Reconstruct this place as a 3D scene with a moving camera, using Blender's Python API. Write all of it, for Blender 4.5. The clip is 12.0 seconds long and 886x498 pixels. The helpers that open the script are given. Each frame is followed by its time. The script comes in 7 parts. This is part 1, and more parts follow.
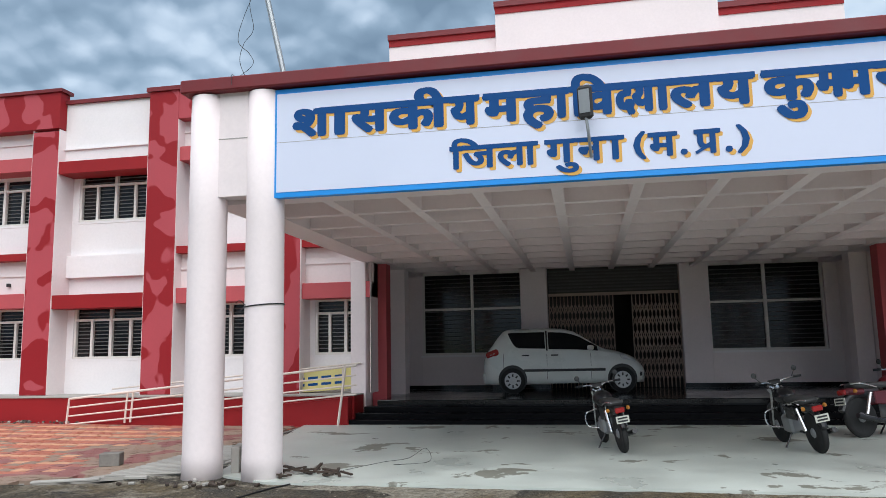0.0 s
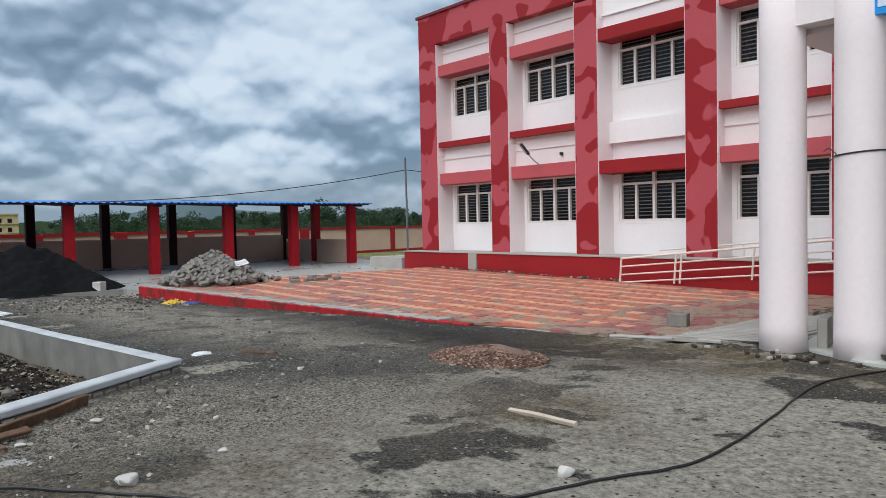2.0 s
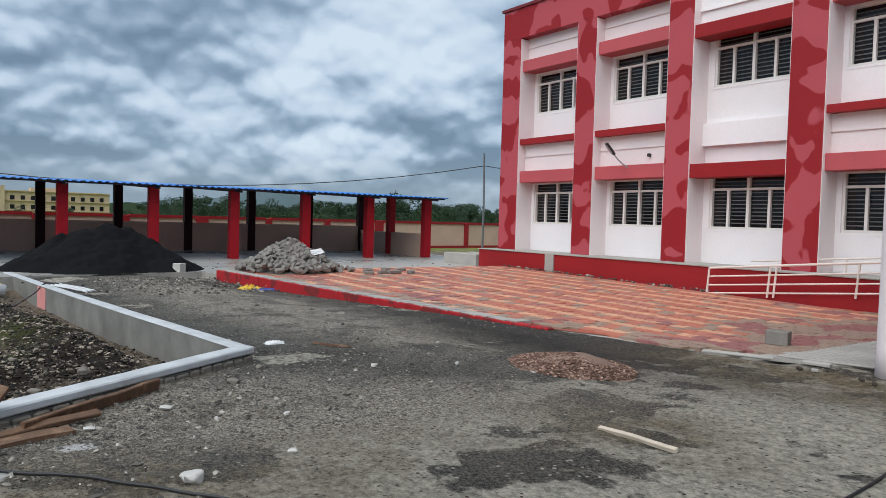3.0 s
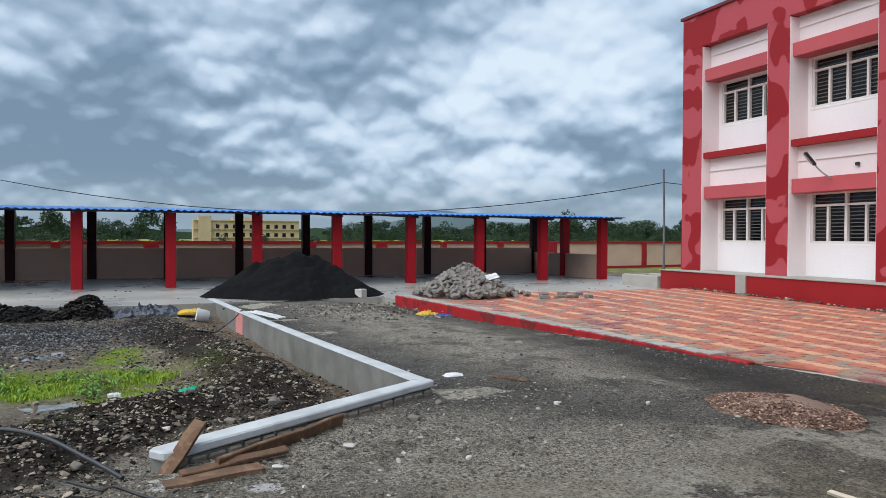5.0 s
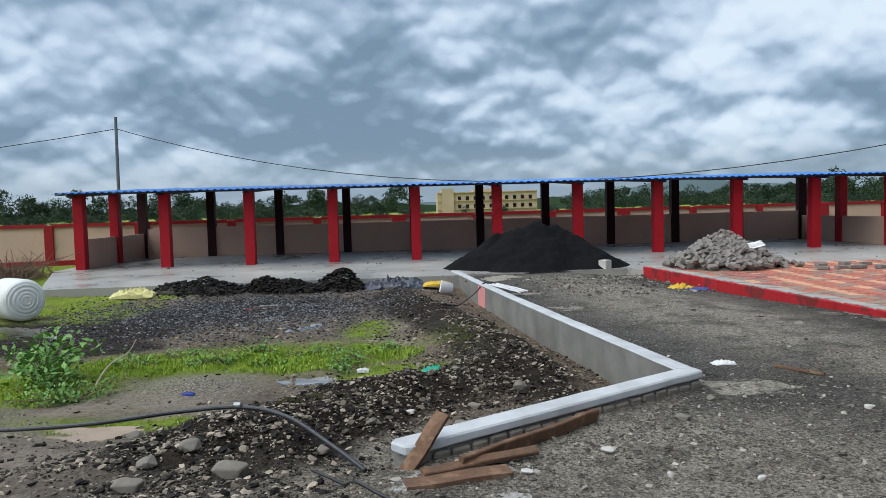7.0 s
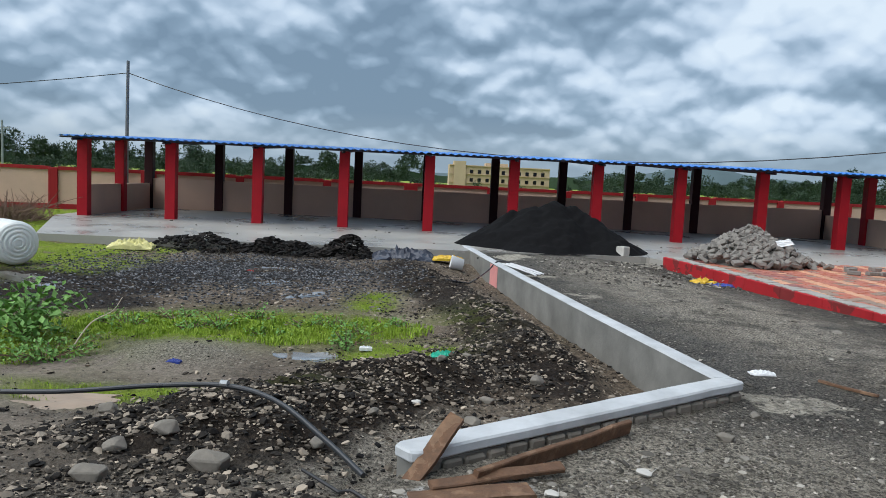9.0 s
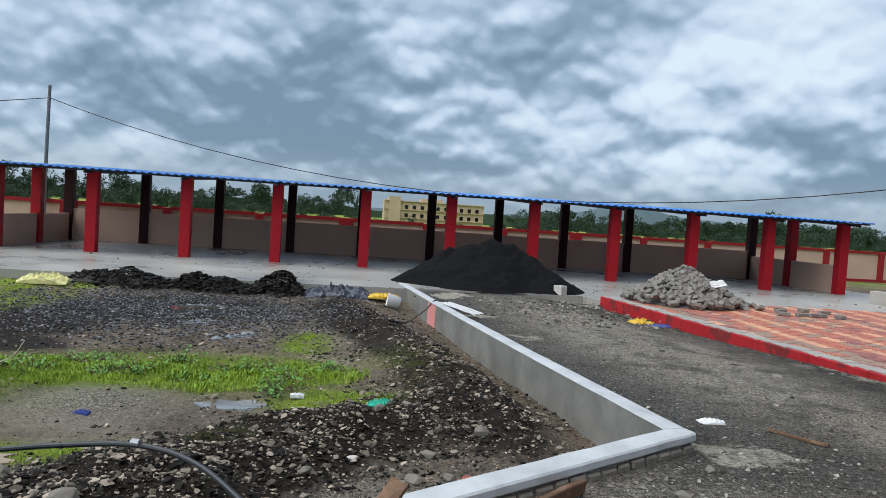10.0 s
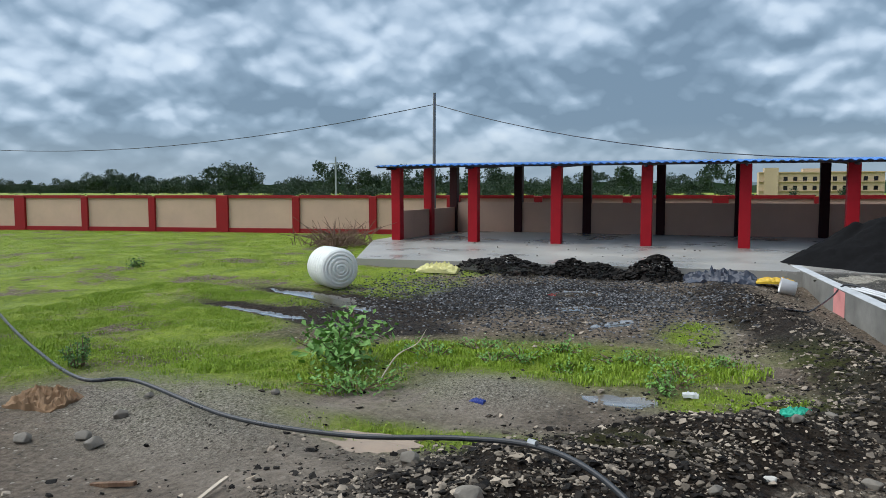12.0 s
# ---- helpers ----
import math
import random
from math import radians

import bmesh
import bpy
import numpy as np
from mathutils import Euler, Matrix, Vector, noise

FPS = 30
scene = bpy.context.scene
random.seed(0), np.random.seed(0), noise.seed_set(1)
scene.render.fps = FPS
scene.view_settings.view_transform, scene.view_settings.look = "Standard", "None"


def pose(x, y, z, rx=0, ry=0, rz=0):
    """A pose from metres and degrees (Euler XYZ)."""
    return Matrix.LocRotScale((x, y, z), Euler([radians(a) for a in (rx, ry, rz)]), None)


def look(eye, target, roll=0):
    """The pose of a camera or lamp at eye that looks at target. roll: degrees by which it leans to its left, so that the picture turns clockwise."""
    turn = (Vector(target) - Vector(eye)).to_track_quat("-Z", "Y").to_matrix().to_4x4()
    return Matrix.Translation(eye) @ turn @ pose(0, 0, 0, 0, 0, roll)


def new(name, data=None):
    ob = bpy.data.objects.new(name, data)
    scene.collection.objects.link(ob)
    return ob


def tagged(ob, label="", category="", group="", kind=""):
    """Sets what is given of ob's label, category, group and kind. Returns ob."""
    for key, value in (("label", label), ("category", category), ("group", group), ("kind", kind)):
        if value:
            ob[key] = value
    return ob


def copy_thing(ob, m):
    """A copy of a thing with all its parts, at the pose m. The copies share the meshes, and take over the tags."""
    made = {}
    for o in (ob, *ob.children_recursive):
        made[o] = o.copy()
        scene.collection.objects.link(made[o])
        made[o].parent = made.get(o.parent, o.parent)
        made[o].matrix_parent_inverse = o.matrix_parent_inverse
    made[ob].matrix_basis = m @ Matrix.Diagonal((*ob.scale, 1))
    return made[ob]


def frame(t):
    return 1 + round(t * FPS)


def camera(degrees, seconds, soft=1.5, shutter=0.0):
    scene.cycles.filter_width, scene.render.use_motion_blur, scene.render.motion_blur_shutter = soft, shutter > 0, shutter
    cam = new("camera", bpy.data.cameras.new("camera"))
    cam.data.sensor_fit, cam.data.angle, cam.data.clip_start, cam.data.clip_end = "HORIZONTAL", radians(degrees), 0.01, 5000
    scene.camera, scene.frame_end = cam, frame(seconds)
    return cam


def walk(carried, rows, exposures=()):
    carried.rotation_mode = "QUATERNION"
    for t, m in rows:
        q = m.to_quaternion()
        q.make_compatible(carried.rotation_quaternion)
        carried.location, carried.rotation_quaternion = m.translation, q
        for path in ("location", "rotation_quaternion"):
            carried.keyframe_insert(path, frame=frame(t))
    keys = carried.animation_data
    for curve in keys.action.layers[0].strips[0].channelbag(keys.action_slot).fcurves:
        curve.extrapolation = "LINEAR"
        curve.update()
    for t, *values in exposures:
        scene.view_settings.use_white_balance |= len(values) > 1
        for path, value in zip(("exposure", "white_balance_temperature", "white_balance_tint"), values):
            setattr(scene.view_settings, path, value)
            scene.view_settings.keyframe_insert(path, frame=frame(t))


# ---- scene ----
cam = camera(62.3, 12.0, soft=0.6)
PATH = [
    (0, (1.465, -0.091, 1.525), (1.094, 1.856, 1.792), -1.1),
    (0.5, (1.292, 0.089, 1.487), (0.578, 1.956, 1.556), -0.4),
    (1, (1.015, 0.189, 1.49), (0.114, 1.974, 1.522), -0.0),
    (1.5, (0.769, 0.245, 1.472), (-0.52, 1.773, 1.419), -0.2),
    (2, (0.512, 0.39, 1.466), (-1.012, 1.683, 1.395), -1.1),
    (2.5, (0.364, 0.474, 1.463), (-1.26, 1.638, 1.379), -0.8),
    (3, (0.112, 0.533, 1.449), (-1.529, 1.673, 1.37), 1.6),
    (3.5, (-0.091, 0.567, 1.448), (-1.793, 1.615, 1.378), 0.5),
    (5.5, (-0.302, 0.631, 1.558), (-2.227, 1.168, 1.472), 0.2),
    (6, (-0.534, 0.658, 1.532), (-2.509, 0.936, 1.375), -1.3),
    (6.5, (-0.742, 0.722, 1.546), (-2.733, 0.85, 1.409), -2.5),
    (8.5, (-1.451, 0.602, 1.558), (-3.448, 0.65, 1.462), 0.9),
    (9, (-1.585, 0.621, 1.541), (-3.574, 0.704, 1.352), 2.8),
    (9.5, (-1.777, 0.575, 1.561), (-3.759, 0.82, 1.458), 3.9),
    (10, (-1.938, 0.583, 1.556), (-3.92, 0.84, 1.473), 3.8),
    (10.5, (-2.135, 0.651, 1.564), (-4.129, 0.764, 1.471), -0.6),
    (11, (-2.26, 0.631, 1.546), (-4.254, 0.566, 1.414), -2.7),
    (11.5, (-2.366, 0.478, 1.55), (-4.353, 0.318, 1.388), -0.5),
    (12, (-2.392, 0.373, 1.556), (-4.259, -0.327, 1.394), -0.1),
]
walk(cam, [(t, look(eye, target, roll)) for t, eye, target, roll in PATH],
     exposures=[(0, 0.32), (1.0, 0.22), (2.5, 0.10), (3.5, 0.15), (5.5, 0.25), (12, 0.25)])

# ---- world, sun, exposure ----
def N(tree, kind, **inputs):
    n = tree.nodes.new(kind)
    for k, v in inputs.items():
        n.inputs[k.replace("_", " ")].default_value = v
    return n


world = bpy.data.worlds.new("sky")
scene.world = world
world.use_nodes = True
wt = world.node_tree
wt.nodes.clear()
wl = wt.links.new
sky = wt.nodes.new("ShaderNodeTexSky")
sky.sky_type, sky.sun_disc = "NISHITA", False
sky.sun_elevation, sky.sun_rotation = radians(55), radians(162)
clear = N(wt, "ShaderNodeBackground", Strength=0.1)
wl(sky.outputs["Color"], clear.inputs["Color"])
coord = wt.nodes.new("ShaderNodeTexCoord")
split = wt.nodes.new("ShaderNodeSeparateXYZ")
wl(coord.outputs["Generated"], split.inputs[0])


def wmath(op, a, b):
    n = wt.nodes.new("ShaderNodeMath")
    n.operation = op
    for i, v in enumerate((a, b)):
        if isinstance(v, (int, float)):
            n.inputs[i].default_value = v
        else:
            wl(v, n.inputs[i])
    return n.outputs[0]


# the cloud deck: directions spread on a flat layer, so that the heaps flatten towards the horizon
depth = wmath("ADD", wmath("MAXIMUM", split.outputs["Z"], 0.0), 0.55)
flat = wt.nodes.new("ShaderNodeCombineXYZ")
wl(wmath("DIVIDE", split.outputs["X"], depth), flat.inputs["X"])
wl(wmath("DIVIDE", split.outputs["Y"], depth), flat.inputs["Y"])
flat.inputs["Z"].default_value = 3.7
warp = N(wt, "ShaderNodeTexNoise", Scale=8.0, Detail=5.0, Roughness=0.55)
wl(flat.outputs[0], warp.inputs["Vector"])
bent = wt.nodes.new("ShaderNodeVectorMath")
bent.operation = "MULTIPLY_ADD"
bent.inputs[1].default_value = (0.055, 0.055, 0.055)
wl(warp.outputs["Color"], bent.inputs[0])
wl(flat.outputs[0], bent.inputs[2])


def cloud_mass(lift):
    """Heaped cloud: rounded lobes of several sizes on broad banks, looked up a little nearer the zenith by lift."""
    up = wt.nodes.new("ShaderNodeVectorMath")
    up.operation = "MULTIPLY"
    up.inputs[1].default_value = (1 - lift, 1 - lift, 1)
    wl(bent.outputs[0], up.inputs[0])
    bank = N(wt, "ShaderNodeTexNoise", Scale=1.7, Detail=3.0, Roughness=0.45)
    wl(up.outputs[0], bank.inputs["Vector"])
    total = wmath("SUBTRACT", wmath("MULTIPLY", bank.outputs["Fac"], 0.95), -0.01)
    for scale, weight in ((2.9, 0.42), (6.5, 0.24), (14.0, 0.12), (31.0, 0.05)):
        lobe = wt.nodes.new("ShaderNodeTexVoronoi")
        lobe.feature = "SMOOTH_F1"
        lobe.inputs["Scale"].default_value, lobe.inputs["Smoothness"].default_value = scale, 0.16
        wl(up.outputs[0], lobe.inputs["Vector"])
        total = wmath("ADD", total, wmath("MULTIPLY", wmath("SUBTRACT", 0.42, lobe.outputs["Distance"]), weight))
    return total


mass = cloud_mass(0.0)
both = wmath("ADD", mass, wmath("MULTIPLY", wmath("SUBTRACT", mass, cloud_mass(0.022)), 2.3))
ramp = wt.nodes.new("ShaderNodeValToRGB")
e = ramp.color_ramp.elements
e[0].position, e[0].color = 0.15, (0.155, 0.235, 0.33, 1)
e[1].position, e[1].color = 0.80, (0.63, 0.735, 0.84, 1)
for p, c in ((0.33, (0.235, 0.335, 0.45, 1)), (0.45, (0.345, 0.455, 0.585, 1)), (0.58, (0.49, 0.605, 0.74, 1))):
    q = e.new(p)
    q.color = c
wl(both, ramp.inputs["Fac"])
# a band of even blue-grey haze along the horizon
haze = wt.nodes.new("ShaderNodeMapRange")
haze.inputs["From Min"].default_value, haze.inputs["From Max"].default_value = 0.0, 0.085
wl(split.outputs["Z"], haze.inputs["Value"])
mixc = wt.nodes.new("ShaderNodeMix")
mixc.data_type = "RGBA"
mixc.inputs["A"].default_value = (0.25, 0.335, 0.42, 1)
wl(haze.outputs[0], mixc.inputs["Factor"])
wl(ramp.outputs["Color"], mixc.inputs["B"])
clouds = N(wt, "ShaderNodeBackground", Strength=1.0)
wl(mixc.outputs["Result"], clouds.inputs["Color"])
cover = wt.nodes.new("ShaderNodeMixShader")
cover.inputs["Fac"].default_value = 0.93
wl(clear.outputs[0], cover.inputs[1])
wl(clouds.outputs[0], cover.inputs[2])
wout = wt.nodes.new("ShaderNodeOutputWorld")
wl(cover.outputs[0], wout.inputs["Surface"])

sun = new("sun", bpy.data.lights.new("sun", "SUN"))
sun.data.energy, sun.data.angle, sun.data.color = 3.0, radians(84), (1.0, 0.995, 0.985)
sun.matrix_world = look((2.6, -8, 12.0), (0, 0, 0))

# ---- materials ----


def material(name, color, rough=0.7, metal=0.0, grain=0.06, size=30.0, stain=0.12, spread=0.8, bump=0.15, second=None, edge=0.5, wet=0.0, spec=0.5, ragged=1.5):
    """A painted, cast or earthen surface: a base colour with fine grain, broad stains and fine relief; a second colour comes in patches."""
    m = bpy.data.materials.new(name)
    m.use_nodes = True
    t = m.node_tree
    link = t.links.new
    bsdf = t.nodes["Principled BSDF"]
    bsdf.inputs["Metallic"].default_value = metal
    bsdf.inputs["Specular IOR Level"].default_value = spec
    tc = t.nodes.new("ShaderNodeNewGeometry")
    pos = tc.outputs["Position"]
    fine = N(t, "ShaderNodeTexNoise", Scale=size, Detail=5.0, Roughness=0.6)
    broad = N(t, "ShaderNodeTexNoise", Scale=spread, Detail=6.0, Roughness=0.6)
    link(pos, fine.inputs["Vector"])
    link(pos, broad.inputs["Vector"])
    base = t.nodes.new("ShaderNodeMix")
    base.data_type = "RGBA"
    base.inputs["A"].default_value = (*color, 1)
    base.inputs["B"].default_value = (*(second or color), 1)
    base.inputs["Factor"].default_value = 0.0
    if second:
        patch = N(t, "ShaderNodeTexNoise", Scale=spread, Detail=ragged, Roughness=0.4 + 0.03 * ragged, Distortion=0.3)
        link(pos, patch.inputs["Vector"])
        cut = t.nodes.new("ShaderNodeMapRange")
        cut.inputs["From Min"].default_value, cut.inputs["From Max"].default_value = edge - 0.006, edge + 0.006
        link(patch.outputs["Fac"], cut.inputs["Value"])
        link(cut.outputs[0], base.inputs["Factor"])
    val = t.nodes.new("ShaderNodeMath")
    val.operation = "MULTIPLY_ADD"
    val.inputs[1].default_value, val.inputs[2].default_value = 2 * grain, 1.0 - grain
    link(fine.outputs["Fac"], val.inputs[0])
    val2 = t.nodes.new("ShaderNodeMath")
    val2.operation = "MULTIPLY_ADD"
    val2.inputs[1].default_value, val2.inputs[2].default_value = 2.4 * stain, 1.0 - 1.2 * stain
    link(broad.outputs["Fac"], val2.inputs[0])
    mul = t.nodes.new("ShaderNodeMath")
    mul.operation = "MULTIPLY"
    link(val.outputs[0], mul.inputs[0])
    link(val2.outputs[0], mul.inputs[1])
    info = t.nodes.new("ShaderNodeObjectInfo")
    each = t.nodes.new("ShaderNodeMath")
    each.operation = "MULTIPLY_ADD"
    each.inputs[1].default_value, each.inputs[2].default_value = 0.06, 0.97
    link(info.outputs["Random"], each.inputs[0])
    mul2 = t.nodes.new("ShaderNodeMath")
    mul2.operation = "MULTIPLY"
    link(mul.outputs[0], mul2.inputs[0])
    link(each.outputs[0], mul2.inputs[1])
    tint = t.nodes.new("ShaderNodeVectorMath")
    tint.operation = "SCALE"
    link(base.outputs["Result"], tint.inputs[0])
    link(mul2.outputs[0], tint.inputs["Scale"])
    link(tint.outputs[0], bsdf.inputs["Base Color"])
    rr = t.nodes.new("ShaderNodeMapRange")
    rr.inputs["To Min"].default_value = max(0.03, rough - 0.08 - wet)
    rr.inputs["To Max"].default_value = min(1.0, rough + 0.08)
    rr.inputs["From Min"].default_value, rr.inputs["From Max"].default_value = 0.35, 0.65
    link(broad.outputs["Fac"], rr.inputs["Value"])
    link(rr.outputs[0], bsdf.inputs["Roughness"])
    if bump:
        bp = N(t, "ShaderNodeBump", Strength=bump, Distance=0.01)
        link(fine.outputs["Fac"], bp.inputs["Height"])
        link(bp.outputs[0], bsdf.inputs["Normal"])
    return m


def glass(name, color, rough=0.06):
    m = material(name, color, rough, grain=0.02, stain=0.05, bump=0.0, spec=0.35)
    return m


PINK = material("pinkish_white_wall_paint", (0.80, 0.71, 0.705), 0.75, stain=0.06, size=18, bump=0.1)
WHITE = material("white_wall_paint", (0.84, 0.80, 0.80), 0.75, stain=0.06, size=18, bump=0.1)
RED2 = material("patched_red_paint", (0.28, 0.013, 0.018), 0.6, spec=0.25, stain=0.08, second=(0.42, 0.070, 0.085), spread=1.15, edge=0.485)
RED = material("dark_red_paint", (0.29, 0.014, 0.017), 0.6, spec=0.25, stain=0.15, spread=1.6)
REDFADE = material("faded_red_paint", (0.46, 0.075, 0.085), 0.62, stain=0.15, spread=1.2)
COPING = material("maroon_coping_paint", (0.16, 0.010, 0.014), 0.55, stain=0.2, spread=2.0)
SHEDDARK = material("near_black_back_post", (0.030, 0.007, 0.009), 0.7, stain=0.2, spread=2.5, spec=0.2)
KERBRED = material("bright_red_kerb_paint", (0.36, 0.017, 0.022), 0.6, spec=0.25, stain=0.4, spread=2.2, second=(0.17, 0.022, 0.022), edge=0.56, ragged=6.0)
SHEDRED = material("shed_red_paint", (0.36, 0.009, 0.017), 0.55, spec=0.2, stain=0.2, spread=2.5)
PEACH = material("peach_wall_paint", (0.58, 0.40, 0.30), 0.85, stain=0.18, spread=0.9)
CEMENT = material("cement_plaster", (0.36, 0.34, 0.31), 0.85, stain=0.3, spread=1.4, bump=0.3)
SLAB = material("wet_concrete_slab", (0.33, 0.315, 0.285), 0.5, stain=0.45, spread=0.45, wet=0.25, bump=0.2)
APRON = material("pale_cement_floor", (0.50, 0.535, 0.49), 0.55, stain=0.25, spread=0.9, wet=0.2, bump=0.1, second=(0.20, 0.20, 0.165), edge=0.60, ragged=7.0)
GRANITE = material("black_granite", (0.008, 0.008, 0.009), 0.14, grain=0.3, stain=0.2, bump=0.02, spec=0.3)
STEPDARK = material("dark_step_stone", (0.004, 0.004, 0.005), 0.3, grain=0.3, stain=0.3, bump=0.02, spec=0.08)
SIGNWHITE = material("lavender_white_banner", (0.66, 0.70, 0.84), 0.45, grain=0.01, stain=0.03, bump=0.0)
SIGNBLUE = material("bright_blue_banner_border", (0.002, 0.26, 0.72), 0.45, grain=0.01, stain=0.03, bump=0.0)
LETTER = material("dark_blue_lettering", (0.003, 0.062, 0.22), 0.6, grain=0.01, stain=0.03, bump=0.0, spec=0.2)
GOLD = material("yellow_letter_outline", (0.72, 0.39, 0.07), 0.5, grain=0.01, stain=0.03, bump=0.0)
IVORY = material("ivory_window_frame_paint", (0.74, 0.70, 0.66), 0.5, stain=0.08)
PANE = glass("dark_window_glass", (0.008, 0.008, 0.009), 0.12)
BLACKBAR = material("dull_iron_bars", (0.12, 0.115, 0.11), 0.5, stain=0.2)
GREYBAR = material("grey_iron_bars", (0.09, 0.085, 0.085), 0.5, stain=0.2)
GATE = material("beige_iron_gate_paint", (0.36, 0.27, 0.22), 0.5, stain=0.25, spread=3)
RAIL = material("cream_railing_paint", (0.72, 0.62, 0.55), 0.5, stain=0.2, spread=3)
# the shade of the rooms inside is put into this dark colour
DARK = material("shade_dark_interior_wall", (0.08, 0.075, 0.07), 0.9)
BLUEROOF = material("blue_profiled_roof_sheet", (0.022, 0.19, 0.62), 0.35, metal=0.15, stain=0.12, bump=0.0)
ROOFUNDER = material("dark_steel_purlins", (0.030, 0.022, 0.028), 0.6, stain=0.2)
SAND = material("black_stone_dust", (0.0065, 0.0065, 0.007), 0.95, grain=0.6, size=11, stain=0.35, spread=1.6, bump=1.0, spec=0.1)
GALV = material("galvanised_steel", (0.34, 0.36, 0.37), 0.45, metal=0.6, stain=0.2)
POLEGREY = material("weathered_grey_pole", (0.13, 0.135, 0.14), 0.6, stain=0.3, spread=3)
WIRE = material("black_cable_rubber", (0.012, 0.012, 0.013), 0.5)
HOSE = material("black_pipe_plastic", (0.016, 0.018, 0.021), 0.32, stain=0.3, spread=4)
TANKWHITE = material("white_tank_plastic", (0.74, 0.76, 0.72), 0.4, stain=0.1, spread=3, bump=0.05)
WOOD = material("weathered_brown_timber", (0.13, 0.068, 0.036), 0.8, stain=0.6, spread=7, grain=0.5, bump=0.8, second=(0.17, 0.10, 0.058), edge=0.55, ragged=6.0)
PALEWOOD = material("pale_bare_timber", (0.50, 0.42, 0.33), 0.8, stain=0.3, spread=6, grain=0.15)
LIMEWASH = material("whitewashed_wall_top", (0.47, 0.49, 0.50), 0.8, stain=0.35, spread=3.5, bump=0.3)
GREYWALL = material("damp_grey_plaster", (0.185, 0.182, 0.165), 0.8, stain=0.6, spread=2.6, bump=0.3)
STONE = material("grey_basalt_stone", (0.17, 0.152, 0.125), 0.75, stain=0.5, spread=6, grain=0.2, size=60, bump=0.5)
PALESTONE = material("pale_stone", (0.50, 0.48, 0.44), 0.8, stain=0.3, spread=6, grain=0.15)
BLOCKGREY = material("grey_concrete_paver", (0.20, 0.185, 0.165), 0.85, stain=0.5, spread=5, grain=0.2)
PLASTICWHITE = material("white_plastic", (0.72, 0.73, 0.73), 0.4, stain=0.1)
YELLOW = material("yellow_plastic_sheet", (0.66, 0.43, 0.03), 0.45, stain=0.2, spread=6)
PALEYELLOW = material("pale_yellow_sack", (0.62, 0.58, 0.25), 0.6, stain=0.2, spread=6)
TARP = material("blue_grey_tarpaulin", (0.035, 0.042, 0.062), 0.35, stain=0.3, spread=5)
BLUE = material("blue_plastic", (0.03, 0.06, 0.30), 0.4)
GREEN = material("turquoise_net", (0.02, 0.42, 0.28), 0.5)
PINKBRICK = material("pink_painted_board", (0.66, 0.27, 0.25), 0.7, stain=0.2, spread=5)
SACK = material("brown_jute_sack", (0.23, 0.14, 0.075), 0.9, stain=0.4, spread=6, grain=0.3, size=80, bump=0.6)
DARKWOOD = material("wet_dark_wood_scraps", (0.045, 0.030, 0.021), 0.7, stain=0.5, spread=9, grain=0.4)
BRICKRED = material("red_clay_brick", (0.30, 0.08, 0.05), 0.85, stain=0.3, spread=6)
CREAMFAR = material("cream_building_paint", (0.50, 0.38, 0.25), 0.85, stain=0.2, spread=0.2)


def paver_material(name, a, b):
    m = material(name, a, 0.7, stain=0.35, spread=1.1, grain=0.15, size=40, bump=0.2, second=b, edge=0.56, wet=0.1)
    return m


PAVERED = paver_material("red_paving_block", (0.45, 0.15, 0.095), (0.37, 0.14, 0.105))
PAVEYEL = paver_material("yellow_paving_block", (0.62, 0.33, 0.20), (0.52, 0.27, 0.17))
PAVEDUST = paver_material("dusty_paving_block", (0.30, 0.21, 0.155), (0.25, 0.10, 0.09))


def leaf_material(name, a, b):
    m = bpy.data.materials.new(name)
    m.use_nodes = True
    t = m.node_tree
    bsdf = t.nodes["Principled BSDF"]
    geo = t.nodes.new("ShaderNodeNewGeometry")
    noi = N(t, "ShaderNodeTexNoise", Scale=0.5, Detail=3.0)
    t.links.new(geo.outputs["Position"], noi.inputs["Vector"])
    add = t.nodes.new("ShaderNodeMath")
    add.operation = "MULTIPLY_ADD"
    add.inputs[1].default_value = 0.55
    t.links.new(geo.outputs["Random Per Island"], add.inputs[0])
    sub = t.nodes.new("ShaderNodeMath")
    sub.operation = "MULTIPLY"
    sub.inputs[1].default_value = 0.6
    t.links.new(noi.outputs["Fac"], sub.inputs[0])
    t.links.new(sub.outputs[0], add.inputs[2])
    mx = t.nodes.new("ShaderNodeMix")
    mx.data_type = "RGBA"
    mx.inputs["A"].default_value, mx.inputs["B"].default_value = (*a, 1), (*b, 1)
    t.links.new(add.outputs[0], mx.inputs["Factor"])
    t.links.new(mx.outputs["Result"], bsdf.inputs["Base Color"])
    bsdf.inputs["Roughness"].default_value = 0.6
    bsdf.inputs["Specular IOR Level"].default_value = 0.3
    return m


GRASS = leaf_material("fresh_green_grass", (0.11, 0.21, 0.014), (0.33, 0.45, 0.045))
WEED = leaf_material("bright_weed_leaves", (0.06, 0.16, 0.03), (0.20, 0.38, 0.09))
LEAF = leaf_material("green_leaves", (0.03, 0.09, 0.02), (0.10, 0.22, 0.05))
FARLEAF = leaf_material("far_tree_leaves", (0.010, 0.026, 0.014), (0.034, 0.066, 0.030))
TWIG = material("dry_brown_twigs", (0.16, 0.10, 0.07), 0.9, stain=0.3, spread=4)
BARK = material("tree_bark", (0.08, 0.06, 0.045), 0.9, stain=0.3)


